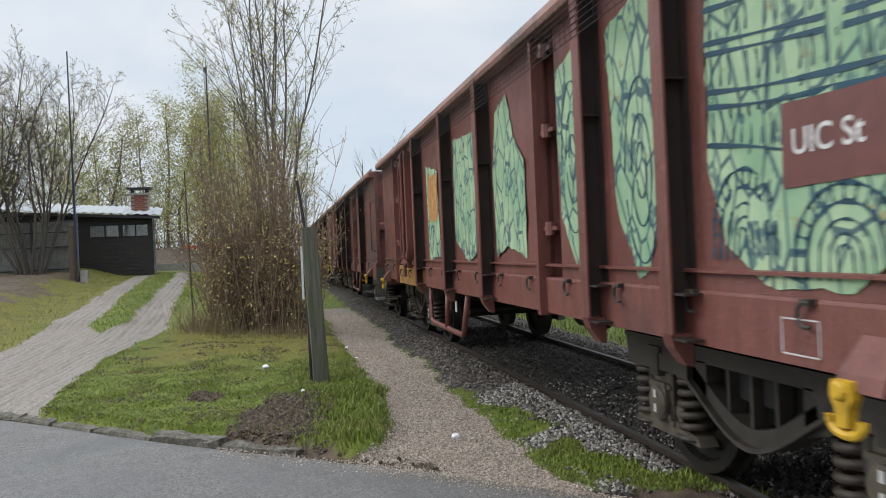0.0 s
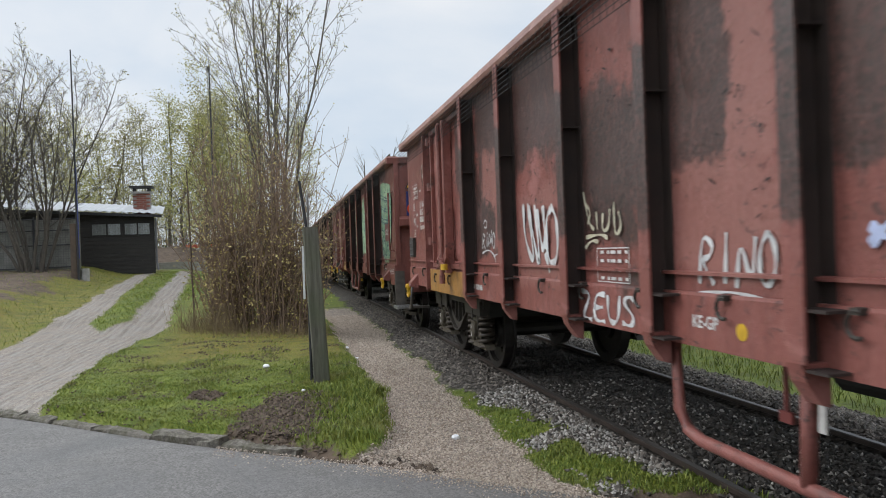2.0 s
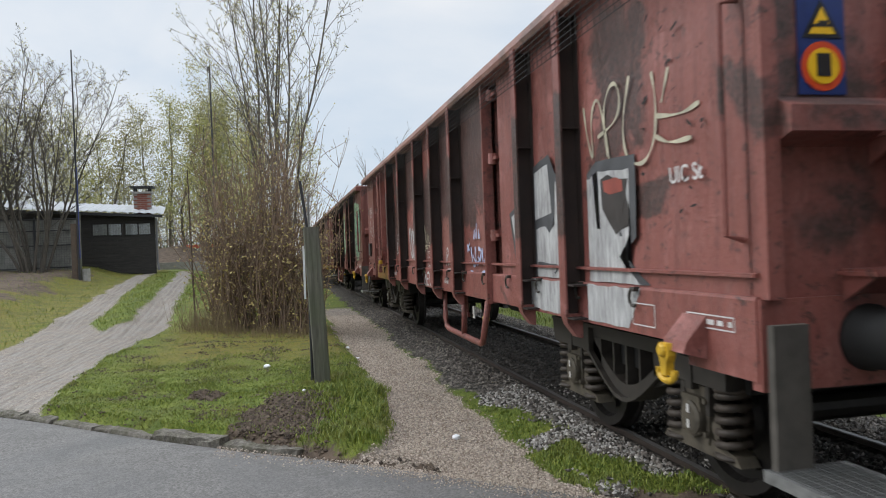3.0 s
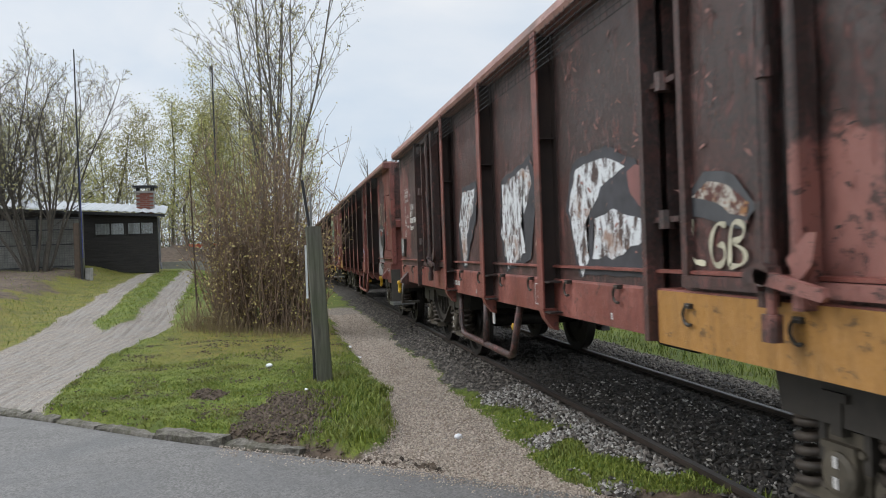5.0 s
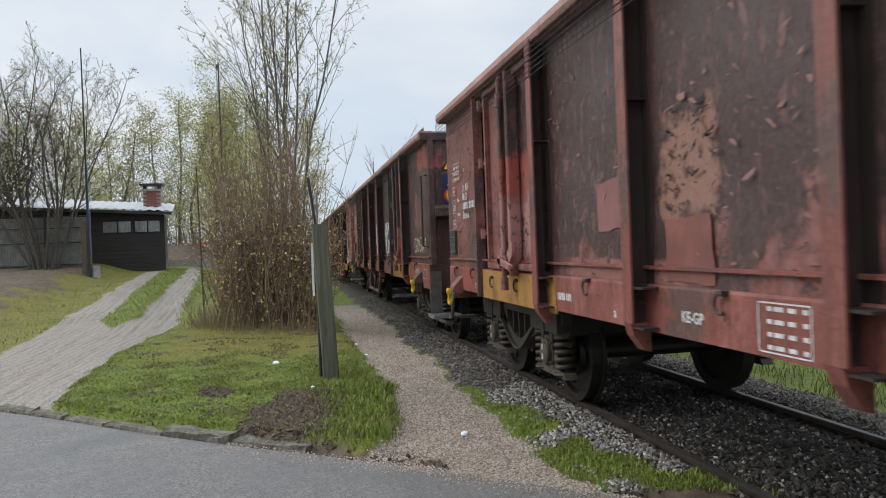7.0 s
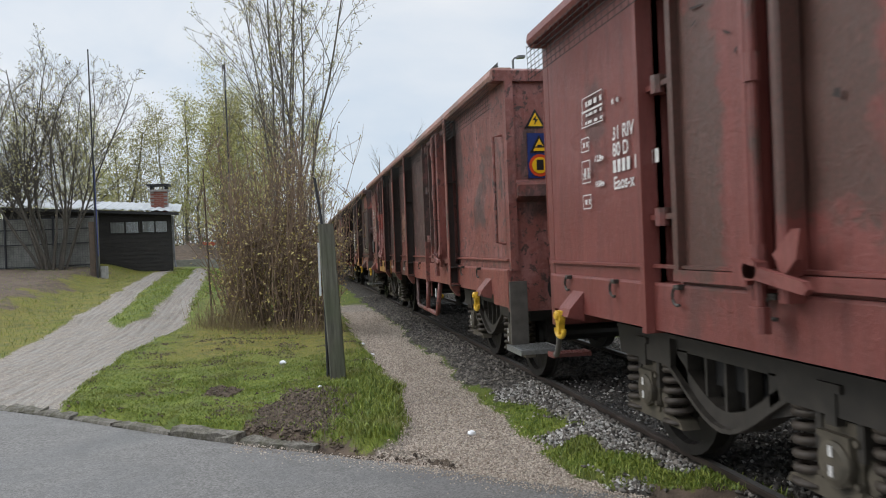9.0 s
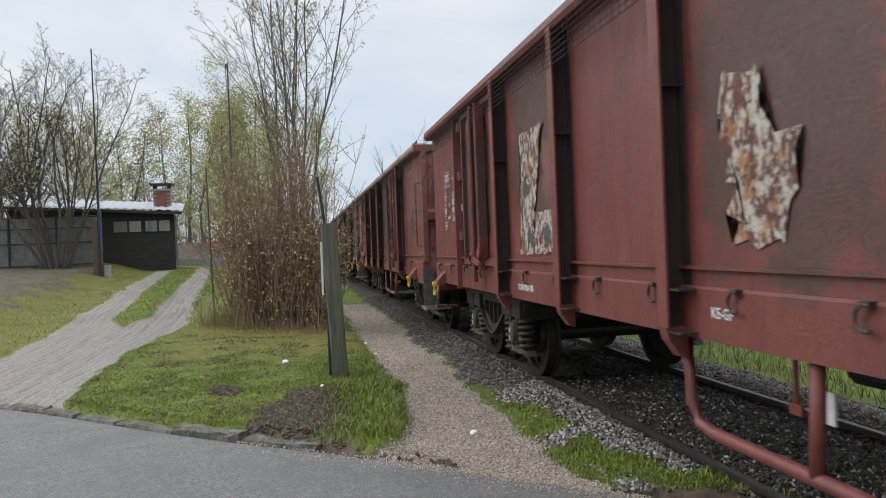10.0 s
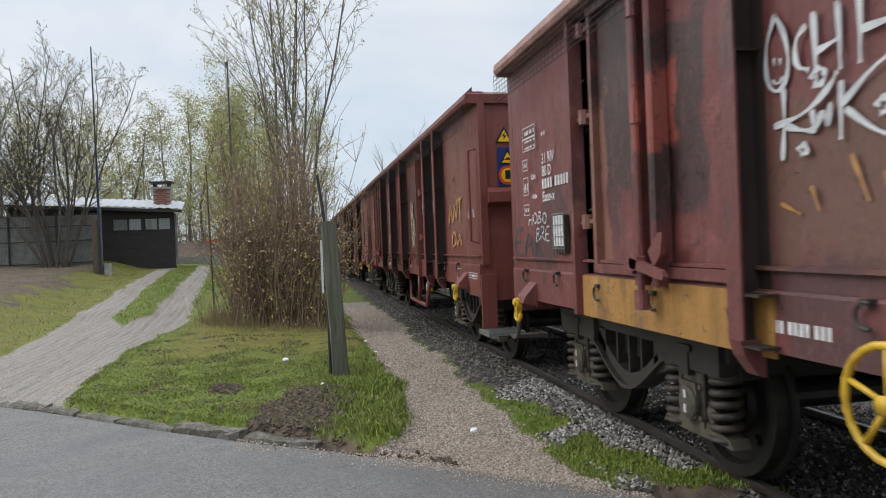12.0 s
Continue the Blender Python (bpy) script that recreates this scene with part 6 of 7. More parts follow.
# scars in the paint of the older sheets
scar_dark = plain("dark_scarred_steel", (0.022, 0.014, 0.012), 0.7, 0, 0.4, 20)
scar_pink = plain("pale_scraped_primer", (0.3, 0.15, 0.125), 0.7, 0, 0.4, 20)
for y0, y1, z0, z1, count, m, seed in ((-30.2, -31.75, 1.3, 2.95, 150, scar_dark, 1), (-33.7, -35.0, 1.35, 2.9, 60, scar_pink, 2), (-35.5, -36.7, 1.3, 2.9, 80, scar_pink, 3), (-35.5, -35.95, 1.65, 2.2, 60, scar_dark, 4), (-37.2, -38.4, 1.4, 2.9, 50, scar_pink, 5), (-32.2, -33.3, 1.4, 2.9, 40, scar_dark, 6), (-39.3, -42.4, 1.4, 2.9, 70, scar_dark, 7)):
    scars(wagon_4, y0, y1, z0, z1, count, m, seed, label="small scars in the weathered paint")
for y0, y1, z0, z1, count, m, seed in ((-54.7, -55.75, 1.55, 2.9, 90, scar_dark, 11), (-53.75, -54.4, 1.4, 2.8, 35, scar_dark, 12), (-48.1, -49.2, 1.4, 2.6, 30, scar_dark, 13), (-46.0, -47.6, 1.6, 2.9, 30, scar_dark, 14)):
    scars(wagon_5, y0, y1, z0, z1, count, m, seed)
for y0, y1, z0, z1, count, m, seed in ((-20.1, -21.5, 1.35, 2.9, 70, scar_pink, 21), (-21.8, -23.1, 1.35, 2.9, 70, scar_pink, 22), (-23.5, -24.6, 1.35, 2.9, 90, scar_pink, 23), (-24.95, -25.6, 1.4, 2.9, 40, scar_pink, 24), (-26.9, -28.5, 1.4, 2.95, 150, scar_pink, 25), (-26.0, -26.6, 1.4, 2.9, 40, scar_dark, 26)):
    scars(wagon_3, y0, y1, z0, z1, count, m, seed, high=0.035)
for y0, y1, z0, z1, count, m, seed in ((-4.1, -5.2, 1.4, 2.8, 25, scar_dark, 31), (-5.75, -6.6, 1.7, 2.8, 30, scar_dark, 32), (-7.0, -8.0, 1.5, 2.8, 35, scar_dark, 33), (-8.5, -9.3, 1.6, 2.8, 35, scar_dark, 34), (-13.5, -14.3, 1.5, 2.9, 40, scar_dark, 35), (-2.4, -3.9, 1.4, 2.9, 35, scar_dark, 36)):
    scars(wagon_2, y0, y1, z0, z1, count, m, seed, high=0.035)
for y0, y1, z0, z1, count, m, seed in ((-59.7, -60.4, 1.5, 2.9, 60, scar_dark, 41), (-60.7, -61.4, 1.6, 2.9, 40, scar_dark, 42), (-61.9, -63.0, 1.4, 2.9, 25, scar_dark, 43)):
    scars(wagon_6, y0, y1, z0, z1, count, m, seed, high=0.03)

# white lead on older wagons ahead
old = WAGONS[6][0]
tag(old, "WEK", WAGONS[6][1] + 1.5, 1.4, 1.6, 0.9, spray_white, 0.1, 0.1, seed=40)

@functools.lru_cache(None)
def near_sink(y, z, sheet):
    return shallowest(y, z, *sheet)


# paint follows the dents of the sheet that it lies on
for w, _, _ in WAGONS:
    for o in w.children_recursive:
        if o.name in UNMARKED or o.type != "MESH" or o.data.users > 1:
            continue
        off = o.location + (o.parent.location if o.parent != w else Vector((0, 0, 0)))
        for v in o.data.vertices:
            q = v.co + off
            if -0.014 < q.x - FACE < 0.003:
                for sheet in SHEETS[id(w)]:
                    if sheet[0] < q.y < sheet[1] and sheet[2] < q.z < sheet[3]:
                        v.co.x += 0.9 * near_sink(round(q.y, 2), round(q.z, 2), sheet)

# ---- the yard beside the track: hut, fence, poles, post ----
tar_boards = Mat("black_stained_boards")
_n = tar_boards.noise(3, 6, 0.6, tar_boards.stretch((1, 1, 9)))
tar_boards = tar_boards.done(tar_boards.mix(tar_boards.range(_n, 0.3, 0.7), (0.011, 0.01, 0.009), (0.03, 0.026, 0.022)), 0.75, 0, _n, 0.006, 0.6)
roof_sheet = plain("pale_fibre_roofing", (0.4, 0.41, 0.42), 0.6, 0, 0.22, 4)
brick_red = plain("red_brown_brick", (0.24, 0.085, 0.06), 0.85, 0, 0.4, 18)
mortar = plain("grey_mortar", (0.25, 0.23, 0.21), 0.9, 0, 0.3, 18)
concrete = plain("weathered_concrete", (0.3, 0.29, 0.27), 0.85, 0, 0.3, 8)
grey_wood = Mat("grey_green_weathered_wood")
_n = grey_wood.noise(7, 8, 0.65, grey_wood.stretch((4, 4, 0.25)), 0.3)
_g = grey_wood.noise(2.2, 4)
grey_wood = grey_wood.done(grey_wood.mix(grey_wood.range(_g, 0.4, 0.7, 0, 0.6), grey_wood.mix(grey_wood.range(_n, 0.3, 0.72), (0.045, 0.043, 0.033), (0.17, 0.16, 0.125)), (0.085, 0.1, 0.055)), 0.85, 0, _n, 0.012, 0.9)
brown_wood = plain("brown_post_wood", (0.1, 0.07, 0.05), 0.8, 0, 0.4, 10)
curtain = plain("pale_curtain", (0.27, 0.26, 0.24), 0.9, 0, 0.25, 12)
pole_grey = plain("painted_pole_steel", (0.16, 0.16, 0.17), 0.5, 0.5, 0.3, 6)
dark_pole = plain("dark_pole_steel", (0.05, 0.05, 0.055), 0.5, 0.5, 0.3, 6)
white_strip = plain("white_marker_plastic", (0.8, 0.8, 0.8), 0.5, 0, 0.12, 8)
orange_tape = plain("orange_red_barrier", (0.55, 0.1, 0.06), 0.6, 0, 0.25, 5)
glass = bpy.data.materials.new("window_glass")
glass.use_nodes = True
glass.node_tree.nodes["Principled BSDF"].inputs["Transmission Weight"].default_value = 1.0
glass.node_tree.nodes["Principled BSDF"].inputs["Roughness"].default_value = 0.03
glass.node_tree.nodes["Principled BSDF"].inputs["Base Color"].default_value = (0.9, 0.94, 0.95, 1)


def hut():
    h = tagged(new("garden_hut"), "black-stained timber hut with pale corrugated roof and brick chimney", "hut")
    y0, y1, zb = 29.2, 31.4, 0.85
    x0, x1 = -10.4, -4.62
    def roof_z(x):
        return 3.2 + (x1 - x) * 0.06
    s = Shape()
    s.prism([(x0, zb), (x1, zb), (x1, roof_z(x1) - 0.06), (x0, roof_z(x0) - 0.06)], y0 + 0.03, y0 + 0.1, "y")
    s.prism([(x0, zb), (x1 - 0.36, zb), (x1 - 0.36, roof_z(x1) - 0.06), (x0, roof_z(x0) - 0.06)], y1 - 0.1, y1, "y")
    s.box(x0, x0 + 0.08, y0 + 0.1, y1 - 0.1, zb, roof_z(x0) - 0.06)
    s.prism([(x1 - 0.08, y0 + 0.1), (x1, y0 + 0.1), (x1 - 0.34, y1 - 0.1), (x1 - 0.42, y1 - 0.1)], zb, roof_z(x1) - 0.06)
    part("wall", s, tar_boards, h)
    board = Shape()
    z = 1.0
    while z < 3.05:
        if 2.4 < z + 0.1 < 2.92:
            for a, b in ((x0, -6.84), (-4.74, x1)):
                part("board", Shape().prism([(y0, z), (y0 + 0.03, z), (y0 + 0.03, z + 0.15), (y0 + 0.012, z + 0.15)], a, b, "x"), tar_boards, h)
        else:
            part("board", Shape().prism([(y0, z), (y0 + 0.03, z), (y0 + 0.03, z + 0.15), (y0 + 0.012, z + 0.15)], x0, x1, "x"), tar_boards, h)
        z += 0.155
    # corrugated roof
    n, verts = 96, []
    for i in range(n + 1):
        x = -11.4 + (7.15) * i / n
        for y in (y0 - 0.35, y1 + 0.3):
            verts.append((x - (0.32 * i / n if y > y0 else 0), y, roof_z(x) + 0.022 * math.sin(i * 1.571) + (0.0 if y < y1 else 0.45)))
    s = Shape().add(verts, [(2 * i, 2 * i + 1, 2 * i + 3, 2 * i + 2) for i in range(n)])
    s.add([(a, b, c + 0.02) for a, b, c in verts], [(2 * i, 2 * i + 1, 2 * i + 3, 2 * i + 2) for i in range(n)])
    part("roof", s, roof_sheet, h, "pale corrugated roof sheets")
    part("fascia", Shape().prism([(-11.3, roof_z(-11.3) - 0.13), (-4.3, roof_z(-4.3) - 0.13), (-4.3, roof_z(-4.3) - 0.03), (-11.3, roof_z(-11.3) - 0.03)], y0 - 0.3, y0 - 0.26, "y"), dark_pole, h)
    # window band
    band = part("window", Shape().box(-6.84, -4.74, y0 + 0.0, y0 + 0.03, 2.87, 2.92), tar_boards, h, "band of four small panes with pale curtains")
    s = Shape().box(-6.84, -4.74, y0 - 0.01, y0 + 0.03, 2.4, 2.44)
    for x in (-6.84, -6.3, -5.81, -5.24, -4.79):
        s.box(x, x + 0.05, y0 - 0.005, y0 + 0.03, 2.44, 2.87)
    part("window_frame", s, tar_boards, band)
    for xa, xb in ((-6.79, -6.3), (-6.25, -5.81), (-5.66, -5.24), (-5.19, -4.79)):
        part("pane", Shape().box(xa, xb, y0 + 0.012, y0 + 0.016, 2.44, 2.87), glass, band).visible_shadow = False
        v = []
        for i in range(13):
            x = xa + (xb - xa) * i / 12
            v += [(x, y0 + 0.022 + 0.004 * math.sin(i * 2.2), 2.46), (x, y0 + 0.022 + 0.004 * math.sin(i * 2.2), 2.86)]
        part("curtain", Shape().add(v, [(2 * i, 2 * i + 2, 2 * i + 3, 2 * i + 1) for i in range(12)]), curtain, band)
    # chimney of brick with a slab on stubs
    cx, cy, cz = -5.2, 30.3, 3.2
    ch = part("chimney", Shape().box(cx - 0.3, cx + 0.3, cy - 0.2, cy + 0.2, cz, cz + 0.86), mortar, h, "brick chimney with a dark slab cap")
    bm_ = Shape().box(-0.118, 0.118, -0.012, 0.05, -0.03, 0.03).mesh("brick", brick_red)
    for row in range(11):
        for k in range(3):
            off = 0.06 if row % 2 else -0.06
            x = cx - 0.24 + k * 0.25 + off
            if cx - 0.26 < x < cx + 0.26:
                part("brick", bm_, None, ch).location = (x, cy - 0.2, cz + 0.07 + row * 0.074)
    part("chimney_collar", Shape().box(cx - 0.36, cx + 0.36, cy - 0.26, cy + 0.26, cz + 0.86, cz + 0.93), concrete, ch)
    s = Shape()
    for a in (-0.26, 0.26):
        for b in (-0.16, 0.16):
            s.box(cx + a - 0.04, cx + a + 0.04, cy + b - 0.04, cy + b + 0.04, cz + 0.93, cz + 1.07)
    part("stub", s, dark_pole, ch)
    part("cap_slab", Shape().box(cx - 0.42, cx + 0.42, cy - 0.32, cy + 0.32, cz + 1.07, cz + 1.14, 0.03), dark_pole, ch)
    part("downpipe", Shape().tube([(-4.56, y0 - 0.02, 3.05), (-4.56, y0 - 0.02, 1.4), (-4.5, y0 - 0.08, 1.1)], 0.035, 8), pole_grey, h)


hut()


def fence_and_gatepost():
    f = tagged(new("mesh_fence"), "grey wire mesh fence with dark rails beside the hut", "fence")
    y = 27.0
    wire = plain("grey_fence_wire", (0.13, 0.13, 0.12), 0.6, 0.3, 0.3)
    screen = plain("grey_woven_screen", (0.27, 0.265, 0.24), 0.9, 0, 0.4, 5)
    for x in (-11.2, -9.6, -8.1, -6.72):
        part("post", Shape().tube([(x, y, 0.9), (x, y, 3.05)], 0.035, 8), dark_pole, f)
    part("screen", Shape().box(-11.2, -6.72, y + 0.05, y + 0.07, 1.25, 2.95), screen, f, "grey woven wind screen")
    for z in (1.35, 2.1, 2.6, 2.98):
        part("rail", Shape().tube([(-11.2, y - 0.02, z), (-9, y - 0.02, z - 0.02), (-6.72, y - 0.02, z)], 0.018, 6), dark_pole, f)
    s = Shape()
    for i in range(56):
        x = -11.2 + i * 0.08
        s.box(x, x + 0.008, y - 0.012, y - 0.006, 1.2, 2.98)
    for i in range(22):
        s.box(-11.2, -6.72, y - 0.006, y - 0.001, 1.22 + i * 0.08, 1.228 + i * 0.08)
    part("wire_mesh", s, wire, f)
    f["label"] = "grey wire mesh fence with woven screen beside the hut"
    g = thing("gate_post", Shape().box(-6.52, -6.34, 25.2, 25.36, 0.8, 2.72, 0.02), brown_wood, "brown timber gate post beside a tall thin mast", "post")
    part("grey_plank", Shape().box(-6.34, -6.24, 25.22, 25.34, 0.8, 3.05, 0.015), grey_wood, g)
    part("foot_block", Shape().box(-6.22, -6.02, 25.2, 25.45, 0.85, 1.28, 0.04), concrete, g)
    m = thing("mast", Shape().tube([(-6.27, 25.1, 0.9), (-6.27, 25.1, 4.6), (-6.29, 25.1, 8.22)], 0.035, 8, taper=0.02), dark_pole, "tall thin dark steel mast", "mast", "thin masts")
    part("cable", Shape().tube([(-6.22, 25.06, 1.6), (-6.235, 25.06, 4.5)], 0.014, 6), plain("blue_cable", (0.04, 0.06, 0.2), 0.5), m)
    m = thing("mast", Shape().tube([(-3.0, 36.0, 0.8), (-3.02, 36.0, 10.55)], 0.05, 8, taper=0.035), dark_pole, "tall thin dark steel mast", "mast", "thin masts")
    part("mast_head", Shape().box(-3.12, -2.98, 35.95, 36.05, 10.3, 10.48), dark_pole, m)
    part("mast_tip", Shape().tube([(-3.02, 36.0, 10.5), (-3.02, 36.0, 10.9)], 0.012, 6), dark_pole, m)


fence_and_gatepost()


def street_lamp(x, y, z0, z1, reach, label):
    s = Shape().tube([(x, y, z0), (x, y, z1 - 0.12), (x + reach * 0.2, y, z1 - 0.02), (x + reach * 0.5, y, z1)], 0.055, 8, taper=0.035)
    l = thing("street_lamp", s, pole_grey, label, "street lamp")
    part("lamp_head", Shape().prism([(x + reach * 0.4, z1 - 0.05), (x + reach * 1.25, z1 - 0.02), (x + reach * 1.2, z1 + 0.07), (x + reach * 0.45, z1 + 0.06)], y - 0.14, y + 0.14, "y"), pole_grey, l)


street_lamp(9.35, 30, -0.2, 9.42, 0.42, "grey steel street lamp behind the train")
street_lamp(-9.7, 50, 0.6, 7.5, -0.45, "grey steel street lamp behind the hut")


def leaning_post():
    s = Shape()
    verts = []
    for i in range(9):
        u = i / 8
        z = -0.15 + 1.96 * u
        cx = 0.41 - 0.085 * max(0, u - 0.08)
        j = 0.006 * noise.noise(Vector((0, 0, z * 6)))
        w = 0.078
        verts += [(cx - w + j, 8.44, z), (cx + w + j, 8.44, z), (cx + w + 0.012 + j, 8.46, z), (cx + w + 0.012, 8.6, z), (cx - w, 8.62, z), (cx - w - 0.012 + j, 8.46, z)]
    faces = [(i * 6 + k, i * 6 + (k + 1) % 6, (i + 1) * 6 + (k + 1) % 6, (i + 1) * 6 + k) for i in range(8) for k in range(6)]
    faces += [tuple(range(6)), tuple(range(48, 54))]
    thing("timber_post", s.add(verts, faces), grey_wood, "grey-green weathered timber post leaning in the grass", "post")
    m = thing("marker_stake", Shape().tube([(0.3, 8.72, -0.1), (0.3, 8.7, 1.78), (0.285, 8.7, 1.95), (0.235, 8.7, 2.36)], 0.018, 6), dark_pole, "bent dark steel stake with a white strip behind the post", "stake")
    part("white_strip", Shape().box(0.237, 0.262, 8.66, 8.672, 0.98, 1.6), white_strip, m, "white reflective strip")
    part("grey_tube", Shape().tube([(0.325, 8.75, -0.1), (0.325, 8.75, 2.2)], 0.013, 6), galvanised, m)
    thing("thin_stake", Shape().tube([(-1.76, 15.66, -0.1), (-1.8, 15.66, 2.2), (-1.82, 15.66, 3.3)], 0.022, 6, taper=0.012), brown_wood, "thin brown stake beside the shrub", "stake")


leaning_post()


def litter():
    paper = plain("crumpled_white_paper", (0.8, 0.8, 0.82), 0.8, 0, 0.12)
    def crumple(x, y, z, sx, sz, name, label, seed):
        bm = bmesh.new()
        bmesh.ops.create_icosphere(bm, subdivisions=2, radius=1)
        for v in bm.verts:
            k = 1 + 0.35 * noise.noise(v.co * 2.3 + Vector((seed, 0, 0)))
            v.co = Vector((v.co.x * sx * k, v.co.y * sx * k, v.co.z * sz * k + sz * 0.8))
        me = bpy.data.meshes.new(name)
        bm.to_mesh(me)
        bm.free()
        me.materials.append(paper)
        tagged(new(name, me), label, "litter", "scraps of litter").location = (x, y, z)
    for x, y, sx, sz, seed in ((1.43, 6.22, 0.034, 0.028, 1), (1.02, 12.3, 0.035, 0.02, 2), (1.08, 11.3, 0.035, 0.012, 3), (-0.25, 10.2, 0.05, 0.03, 4), (0.18, 7.72, 0.02, 0.015, 5)):
        crumple(x, y, ground_z(x, y), sx, sz, "crumpled_paper", "crumpled white paper lying on the gravel" if x > 0.5 else "white scrap lying in the grass", seed)


litter()


def far_yard():
    low = thing("low_wall", Shape().box(-6.6, -2.2, 33.0, 33.2, 0.7, 1.34), concrete, "low pale concrete wall at the end of the drive", "wall")
    b = tagged(new("barrier"), "low orange-red barrier board on posts", "barrier")
    for x in (-5.2, -4.0, -2.8):
        part("post", Shape().box(x, x + 0.06, 44.0, 44.06, 0.7, 2.25), brown_wood, b)
    part("board", Shape().box(-5.4, -2.6, 43.95, 44.0, 2.05, 2.25), orange_tape, b)


far_yard()

# ---- trees, shrub and grass ----
bark_grey = plain("grey_brown_bark", (0.12, 0.105, 0.088), 0.9, 0, 0.4, 9)
bark_brown = plain("red_brown_twigs", (0.2, 0.135, 0.09), 0.85, 0, 0.4, 9)
bark_dark = plain("dark_wet_bark", (0.09, 0.077, 0.062), 0.9, 0, 0.4, 9)
bark_birch = plain("pale_birch_bark", (0.28, 0.27, 0.24), 0.85, 0, 0.5, 7)


def leaf_mat(name, a, b):
    m = Mat(name)
    col = m.mix(m.island(), a, b)
    mat = m.done(col, 0.7)
    m.bsdf.inputs["Subsurface Weight"].default_value = 0.0
    return mat


leaf_spring = leaf_mat("young_yellow_green_leaves", (0.26, 0.27, 0.09), (0.5, 0.47, 0.18))
leaf_bud = leaf_mat("pale_buds", (0.3, 0.28, 0.11), (0.5, 0.46, 0.2))
leaf_olive = leaf_mat("olive_far_foliage", (0.22, 0.2, 0.09), (0.42, 0.39, 0.17))
leaf_dark = leaf_mat("dark_green_foliage", (0.03, 0.045, 0.02), (0.07, 0.09, 0.035))


class Growth:
    """Collects tapered limbs and leaves."""

    def __init__(self, seed):
        self.r = random.Random(seed)
        self.v, self.f, self.lv, self.lf, self.tips = [], [], [], [], []

    def limb(self, p, d, length, r0, r1, steps, wander, lift, sides=4):
        """Grows one limb from p towards d; returns its points."""
        pts, q, d = [Vector(p)], Vector(p), Vector(d).normalized()
        R = self.r
        for i in range(steps):
            d = (d + Vector((R.gauss(0, wander), R.gauss(0, wander), R.gauss(0, wander) + lift))).normalized()
            q = q + d * (length / steps)
            pts.append(q.copy())
        n0 = len(self.v)
        for i, p in enumerate(pts):
            t = (pts[min(i + 1, steps)] - pts[max(i - 1, 0)]).normalized()
            u = t.cross(Vector((0.3, 0.9, 0.1))).normalized()
            w = t.cross(u)
            q = r0 + (r1 - r0) * i / steps
            for k in range(sides):
                c = 2 * math.pi * k / sides
                self.v.append(p + u * (q * math.cos(c)) + w * (q * math.sin(c)))
        for i in range(steps):
            for k in range(sides):
                l = (k + 1) % sides
                self.f.append((n0 + i * sides + k, n0 + i * sides + l, n0 + (i + 1) * sides + l, n0 + (i + 1) * sides + k))
        return pts

    def branch(self, p, d, length, r, level, spec):
        pts = self.limb(p, d, length, r, r * spec["taper"], spec["steps"][level], spec["wander"], spec["lift"], 5 if level == 0 else 3)
        R = self.r
        if level + 1 < len(spec["steps"]):
            n = spec["kids"][level]
            for k in range(n):
                u = spec["from"][level] + (1 - spec["from"][level]) * (k + R.random()) / n
                i = min(len(pts) - 2, int(u * (len(pts) - 1)))
                q = pts[i].lerp(pts[i + 1], u * (len(pts) - 1) - i)
                t = (pts[i + 1] - pts[i]).normalized()
                side = Vector((R.gauss(0, 1), R.gauss(0, 1), R.gauss(0, 0.4))).normalized()
                nd = (t * (1 - spec["open"][level]) + side * spec["open"][level]).normalized()
                self.branch(q, nd, length * spec["ratio"][level] * R.uniform(0.6, 1.15) * (1.15 - 0.6 * u), max(spec["thin"], r * spec["slim"] * (1.1 - 0.6 * u)), level + 1, spec)
        else:
            self.tips.append(pts)

    def leaves(self, n, size, spread):
        R = self.r
        for _ in range(n):
            pts = R.choice(self.tips)
            p = R.choice(pts[1:]) + Vector((R.gauss(0, spread), R.gauss(0, spread), R.gauss(0, spread)))
            s = size * R.uniform(0.6, 1.3)
            a = Vector((R.gauss(0, 1), R.gauss(0, 1), R.gauss(0, 1))).normalized()
            b = a.cross(Vector((R.gauss(0, 1), R.gauss(0, 1), R.gauss(0, 1)))).normalized()
            n0 = len(self.lv)
            self.lv += [p - a * s, p + b * s * 0.5, p + a * s, p - b * s * 0.5]
            self.lf.append((n0, n0 + 1, n0 + 2, n0 + 3))

    def mesh(self, name, v, f, mat):
        me = bpy.data.meshes.new(name)
        me.from_pydata(v, [], f)
        me.materials.append(mat)
        return me


def make_tree(name, g, bark, leaf, label, category="tree", group=""):
    ob = tagged(new(name), label, category, group)
    part("trunk", g.mesh("trunk", g.v, g.f, bark), None, ob)
    if g.lv:
        part("crown", g.mesh("crown", g.lv, g.lf, leaf), None, ob)
    return ob


UPRIGHT = dict(steps=(9, 6, 5, 3), kids=(11, 6, 3), ratio=(0.42, 0.45, 0.5), open=(0.36, 0.42, 0.5), wander=0.05, lift=0.05, taper=0.25, slim=0.5, thin=0.006)
UPRIGHT["from"] = (0.3, 0.2, 0.15)


